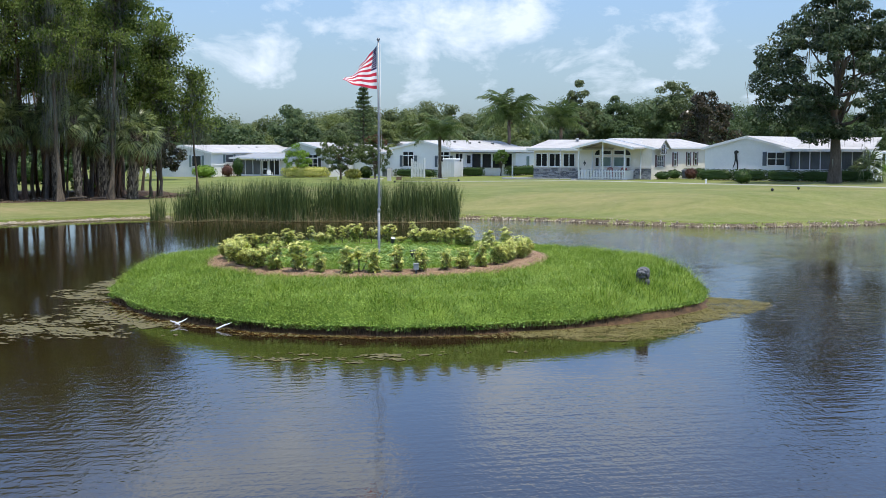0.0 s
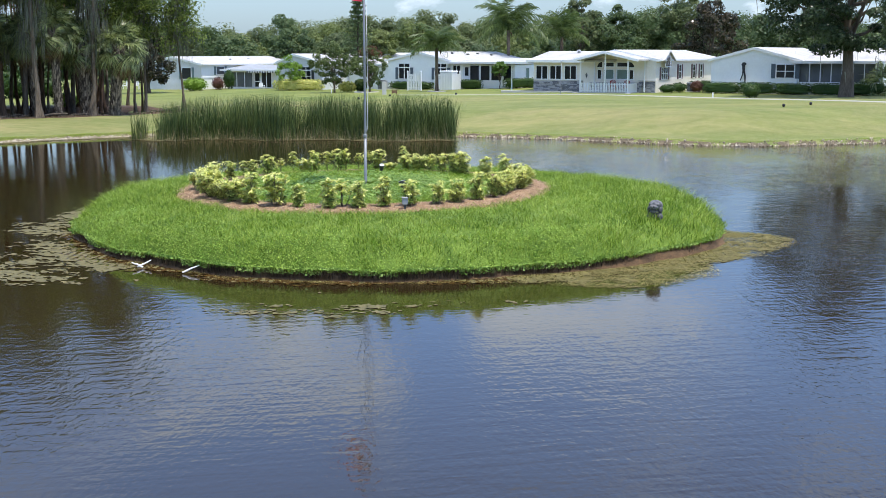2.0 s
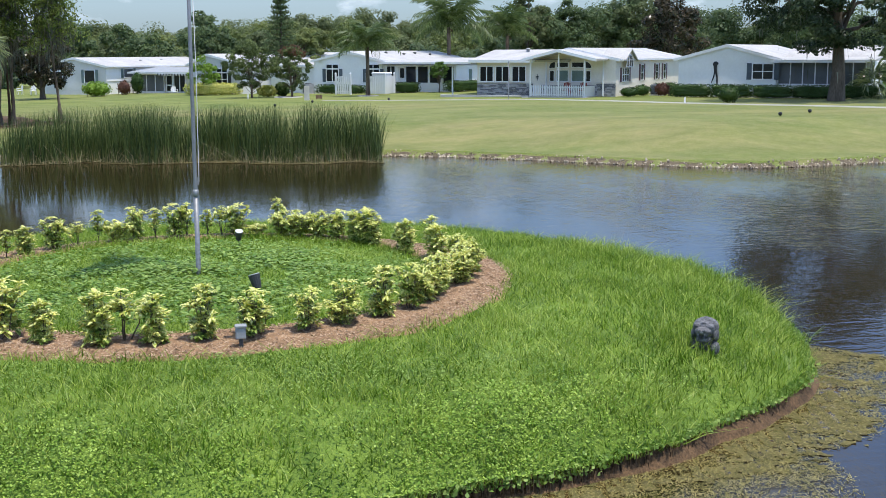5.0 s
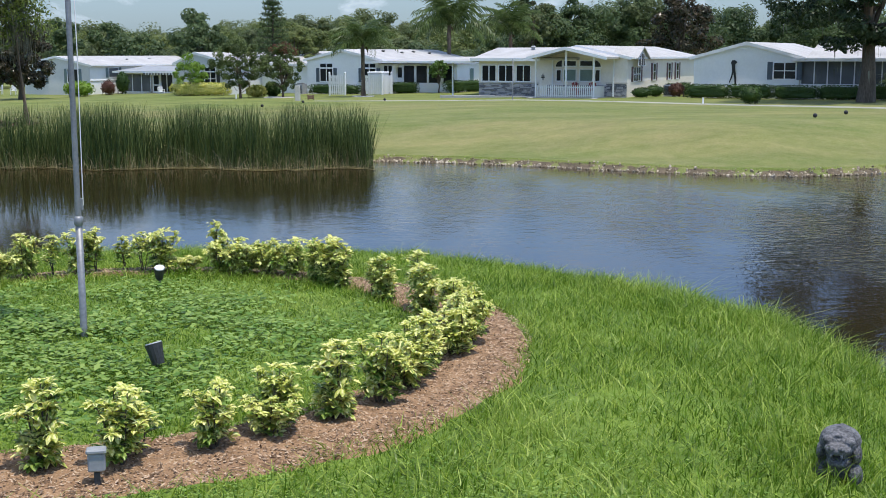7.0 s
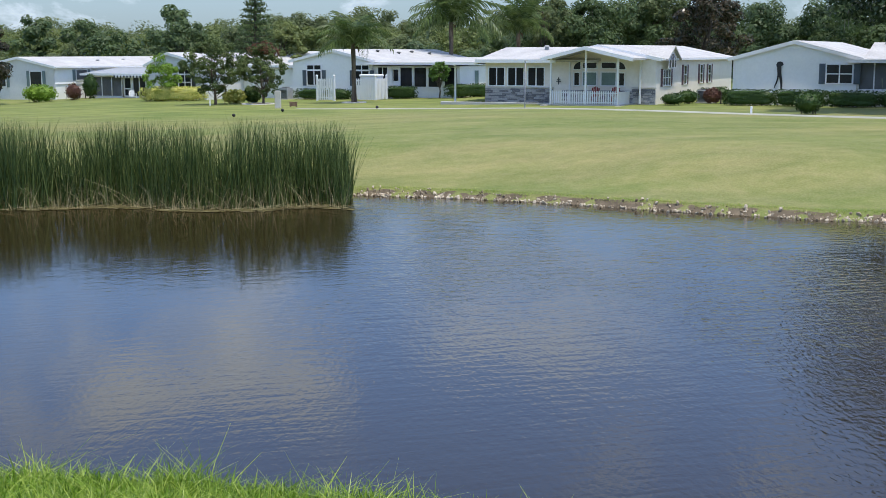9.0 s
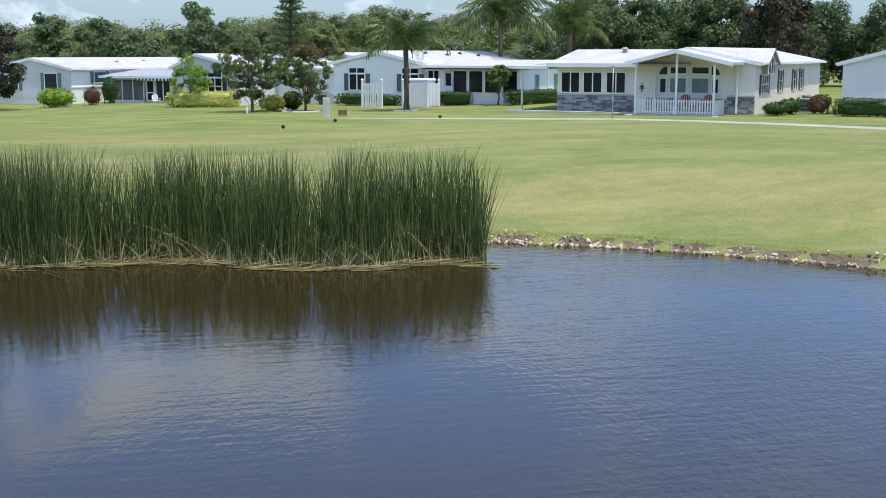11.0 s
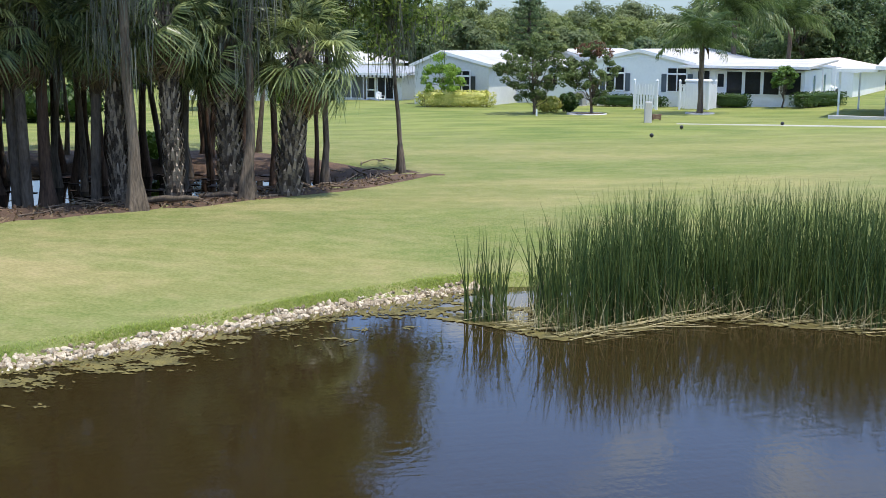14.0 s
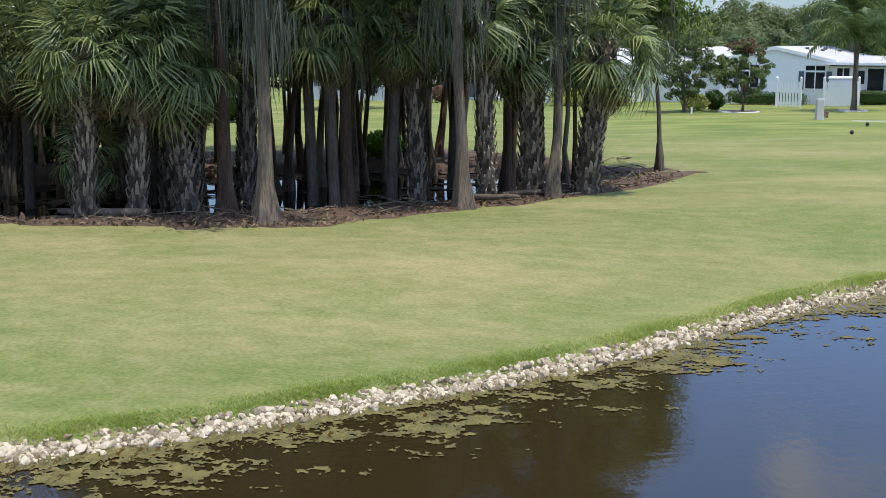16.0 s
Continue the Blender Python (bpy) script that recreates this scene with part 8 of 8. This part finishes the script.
white_fence(-9.75, 105.4, 1.55, 1.2, "f", "white picket screen fence before the white home", 1.75)
white_fence(-6.9, 104.6, 1.9, 1.7, "fr", "white picket fence screening a utility box", 1.70)
t = thing("utility_shed", pose(-6.55, 105.0, gz(-6.5, 105), 0, 0, ROT), "white plastic storage box behind picket fence", "storage box")
part("body", boxes((0, 1.5, 0.2, 1.2, -0.1, 1.75), bevel=0.03), M_TRIM, t)
part("lid", boxes((-0.05, 1.55, 0.15, 1.25, 1.752, 1.95), bevel=0.06), M_TRIM, t)
for (x, y, r) in ((-6.5, 99.6, 0.75), (-13.4, 99.9, 1.1)):
    t = thing("edging_ring", pose(x, y, gz(x, y)), "pale kerb ring round a tree base", "edging", "kerb rings")
    vs, fs = [], []
    for j, (dr, z) in enumerate(((0.0, -0.06), (0.0, 0.07), (0.14, 0.07), (0.14, -0.06))):
        for k in range(28):
            a = 2 * math.pi * k / 28
            vs.append(((r + dr) * math.cos(a), (r + dr) * math.sin(a), z))
    for j in range(3):
        for k in range(28):
            fs.append((j * 28 + k, (j + 1) * 28 + k, (j + 1) * 28 + (k + 1) % 28, j * 28 + (k + 1) % 28))
    child("kerb", quick_mesh("kerb", vs, fs, M_CONC), t)
    bm = bmesh.new(); bmesh.ops.create_circle(bm, cap_ends=True, segments=28, radius=r, matrix=Matrix.Translation((0, 0, 0.035)))
    part("mulch", bm, M_MULCH, t)


def unit(x, y, label, w=0.85, h=0.85):
    t = thing("air_conditioner", pose(x, y, gz(x, y), 0, 0, ROT), label, "air conditioner", "air conditioners")
    part("casing", boxes((0, w, 0, w, 0.05, h), bevel=0.03), M_GREYBOX, t)
    part("pad", boxes((-0.1, w + 0.1, -0.1, w + 0.1, -0.2, 0.05)), M_CONC, t)
    bm = bmesh.new(); bmesh.ops.create_cone(bm, cap_ends=True, segments=16, radius1=w * 0.42, radius2=w * 0.40, depth=0.05, matrix=Matrix.Translation((w / 2, w / 2, h + 0.025)))
    part("fan_grille", bm, M_BLACK, t)
    for k in range(9):
        part("louvre", boxes((0.06, w - 0.06, -0.012, -0.002, 0.12 + k * 0.075, 0.16 + k * 0.075)), M_BLACK, t)


unit(16.2, 90.2, "grey air conditioner between shrubs by cream wall")
unit(-13.4, 110.8, "dark grey air conditioner beside white home", 0.8, 0.95)


def chair(m, mat, label, back=0.55):
    t = thing("garden_chair", m, label, "chair", "porch chairs")
    part("seat", boxes((-0.27, 0.27, -0.27, 0.27, 0.40, 0.44), bevel=0.01), mat, t)
    for k in range(5):
        part("back_slat", boxes((-0.25 + k * 0.105, -0.17 + k * 0.105, 0.25, 0.28, 0.44, 0.44 + back - 0.04 * abs(k - 2))), mat, t)
    for u in (-0.25, 0.25):
        for v in (-0.24, 0.24):
            part("leg", boxes((u - 0.025, u + 0.025, v - 0.025, v + 0.025, 0.0, 0.40)), mat, t)
        part("armrest", boxes((u - 0.05, u + 0.05, -0.30, 0.26, 0.62, 0.65)), mat, t)
        part("arm_post", boxes((u - 0.025, u + 0.025, -0.26, -0.21, 0.44, 0.62)), mat, t)
    return t


def in_house(x, y, base, u, v, z, rz=0.0):
    return pose(x, y, base, 0, 0, ROT) @ pose(u, v, z, 0, 0, rz)


for u in (8.0, 9.35):
    chair(in_house(2.74, 93.6, DB, u, -0.75, 0.10, 8), M_RED, "red slatted porch chair behind picket rail", 0.62)
chair(in_house(-39.3, 124.0, AB, 12.2, 1.8, 0.02, 60), M_TRIM, "white garden chair on the patio")
chair(in_house(-39.3, 124.0, AB, -2.5, -3.0, 0.1, 30), M_TRIM, "white garden chair on shaded lawn")
chair(in_house(-39.3, 124.0, AB, -4.2, -3.2, 0.1, -30), M_TRIM, "white garden chair on shaded lawn")

# downpipe shoes and kerb by the porch
for (u, v) in ((5.4, -2.7), (10.3, -2.7)):
    t = thing("splash_block", in_house(2.74, 93.6, DB, u, v, 0.0), "pale concrete splash block under porch downpipe", "splash block", "splash blocks")
    part("block", boxes((-0.15, 0.15, -0.45, 0.1, -0.06, 0.06), bevel=0.015), M_CONC, t)
t = thing("garden_kerb", in_house(2.74, 93.6, DB, 0, 0, 0), "pale concrete kerb before the stone skirting", "kerb")
part("kerb", boxes((-2.9, 5.2, -0.95, -0.8, -0.25, 0.08), bevel=0.02), M_CONC, t)

# ledger stones of the skirting
rg = np.random.default_rng(91)
vs, fs = [], []
STONE = []
for k in range(6):
    bm = boxes((0, 1, -1, 0, 0, 1)); 
    for v in bm.verts:
        v.co += Vector(rg.normal(0, 0.04, 3))
    me = bpy.data.meshes.new("stone"); bm.to_mesh(me); bm.free(); me.materials.append(M_STONE); STONE.append(me)
count = 0
for (u0, u1, z1) in ((0.0, 4.9, 1.0), (5.5, 10.3, 0.95), (10.2, 11.76, 1.05)):
    z = -0.1
    while z < z1 - 0.04:
        hh = rg.uniform(0.09, 0.13)
        u = u0 + 0.02
        while u < u1 - 0.08:
            w = min(rg.uniform(0.25, 0.6), u1 - u - 0.01)
            dp = rg.uniform(0.035, 0.07)
            vv = -0.034
            ob = child("stone", STONE[count % 6], D)
            ob.location, ob.scale = (u, vv, z), (w - 0.012, dp, hh - 0.010)
            count += 1
            u += w
        z += hh
part("stone_cap", boxes((0.0, 4.92, -0.13, -0.031, 1.005, 1.06)), M_CONC, D)
part("stone_cap", boxes((10.2, 11.8, -0.13, -0.031, 1.055, 1.11)), M_CONC, D)


# car parked between the homes
M_CARPAINT = material("white_car_paint", (0.72, 0.72, 0.72), (0.82, 0.82, 0.82), 1.0, 0.25, 0.0, 20, spec=0.6)
M_TYRE = material("black_tyre_rubber", (0.015, 0.015, 0.015), (0.04, 0.04, 0.04), 4.0, 0.9, 0.2, 40)
car = thing("parked_car", pose(4.8, 117.3, gz(4.8, 117.3), 0, 0, ROT + 90), "white car parked in the drive between homes", "car")
bm = bmesh.new(); prism(bm, [(-2.2, 0.35), (2.1, 0.35), (2.2, 0.6), (2.1, 1.0), (-1.0, 1.05), (-2.1, 0.85), (-2.25, 0.6)], 1.76, axis="x", start=-0.88)
bmesh.ops.bevel(bm, geom=bm.edges[:], offset=0.06, segments=2, affect="EDGES")
body = part("body", bm, M_CARPAINT, car)
bm = bmesh.new(); prism(bm, [(-1.05, 1.0), (1.95, 1.0), (1.6, 1.62), (-0.3, 1.66)], 1.5, axis="x", start=-0.75)
bmesh.ops.bevel(bm, geom=bm.edges[:], offset=0.05, segments=2, affect="EDGES")
part("cabin", bm, M_CARPAINT, car)
bm = bmesh.new(); prism(bm, [(-0.98, 1.06), (-0.34, 1.58), (-0.37, 1.60), (-1.02, 1.08)], 1.3, axis="x", start=-0.65)
part("windscreen", bm, M_DARK, car)
for s in (-1, 1):
    bm = bmesh.new(); prism(bm, [(-0.75, 1.1), (1.6, 1.1), (1.4, 1.5), (-0.3, 1.52)], 0.02, axis="x", start=s * 0.752 - 0.01)
    part("side_window", bm, M_DARK, car)
    part("headlight", boxes((s * 0.62 - 0.16, s * 0.62 + 0.16, -2.27, -2.18, 0.62, 0.78), bevel=0.02), M_LAMPFACE, car)
    part("mirror", boxes((s * 0.92 - 0.09, s * 0.92 + 0.09, -0.85, -0.75, 1.02, 1.14), bevel=0.02), M_CARPAINT, car)
    for v in (-1.4, 1.35):
        bm = bmesh.new(); bmesh.ops.create_cone(bm, cap_ends=True, segments=18, radius1=0.33, radius2=0.33, depth=0.2, matrix=Matrix.Translation((s * 0.80, v, 0.33)) @ Matrix.Rotation(math.pi / 2, 4, "Y"))
        wh = part("tyre", bm, M_TYRE, car)
        bm = bmesh.new(); bmesh.ops.create_cone(bm, cap_ends=True, segments=14, radius1=0.2, radius2=0.17, depth=0.04, matrix=Matrix.Translation((s * 0.91, v, 0.33)) @ Matrix.Rotation(math.pi / 2, 4, "Y"))
        part("rim", bm, M_STEEL, wh)
part("grille", boxes((-0.42, 0.42, -2.28, -2.2, 0.5, 0.72), bevel=0.02), M_BLACK, car)
part("bumper", boxes((-0.86, 0.86, -2.3, -2.2, 0.36, 0.48), bevel=0.03), M_GREYBOX, car)
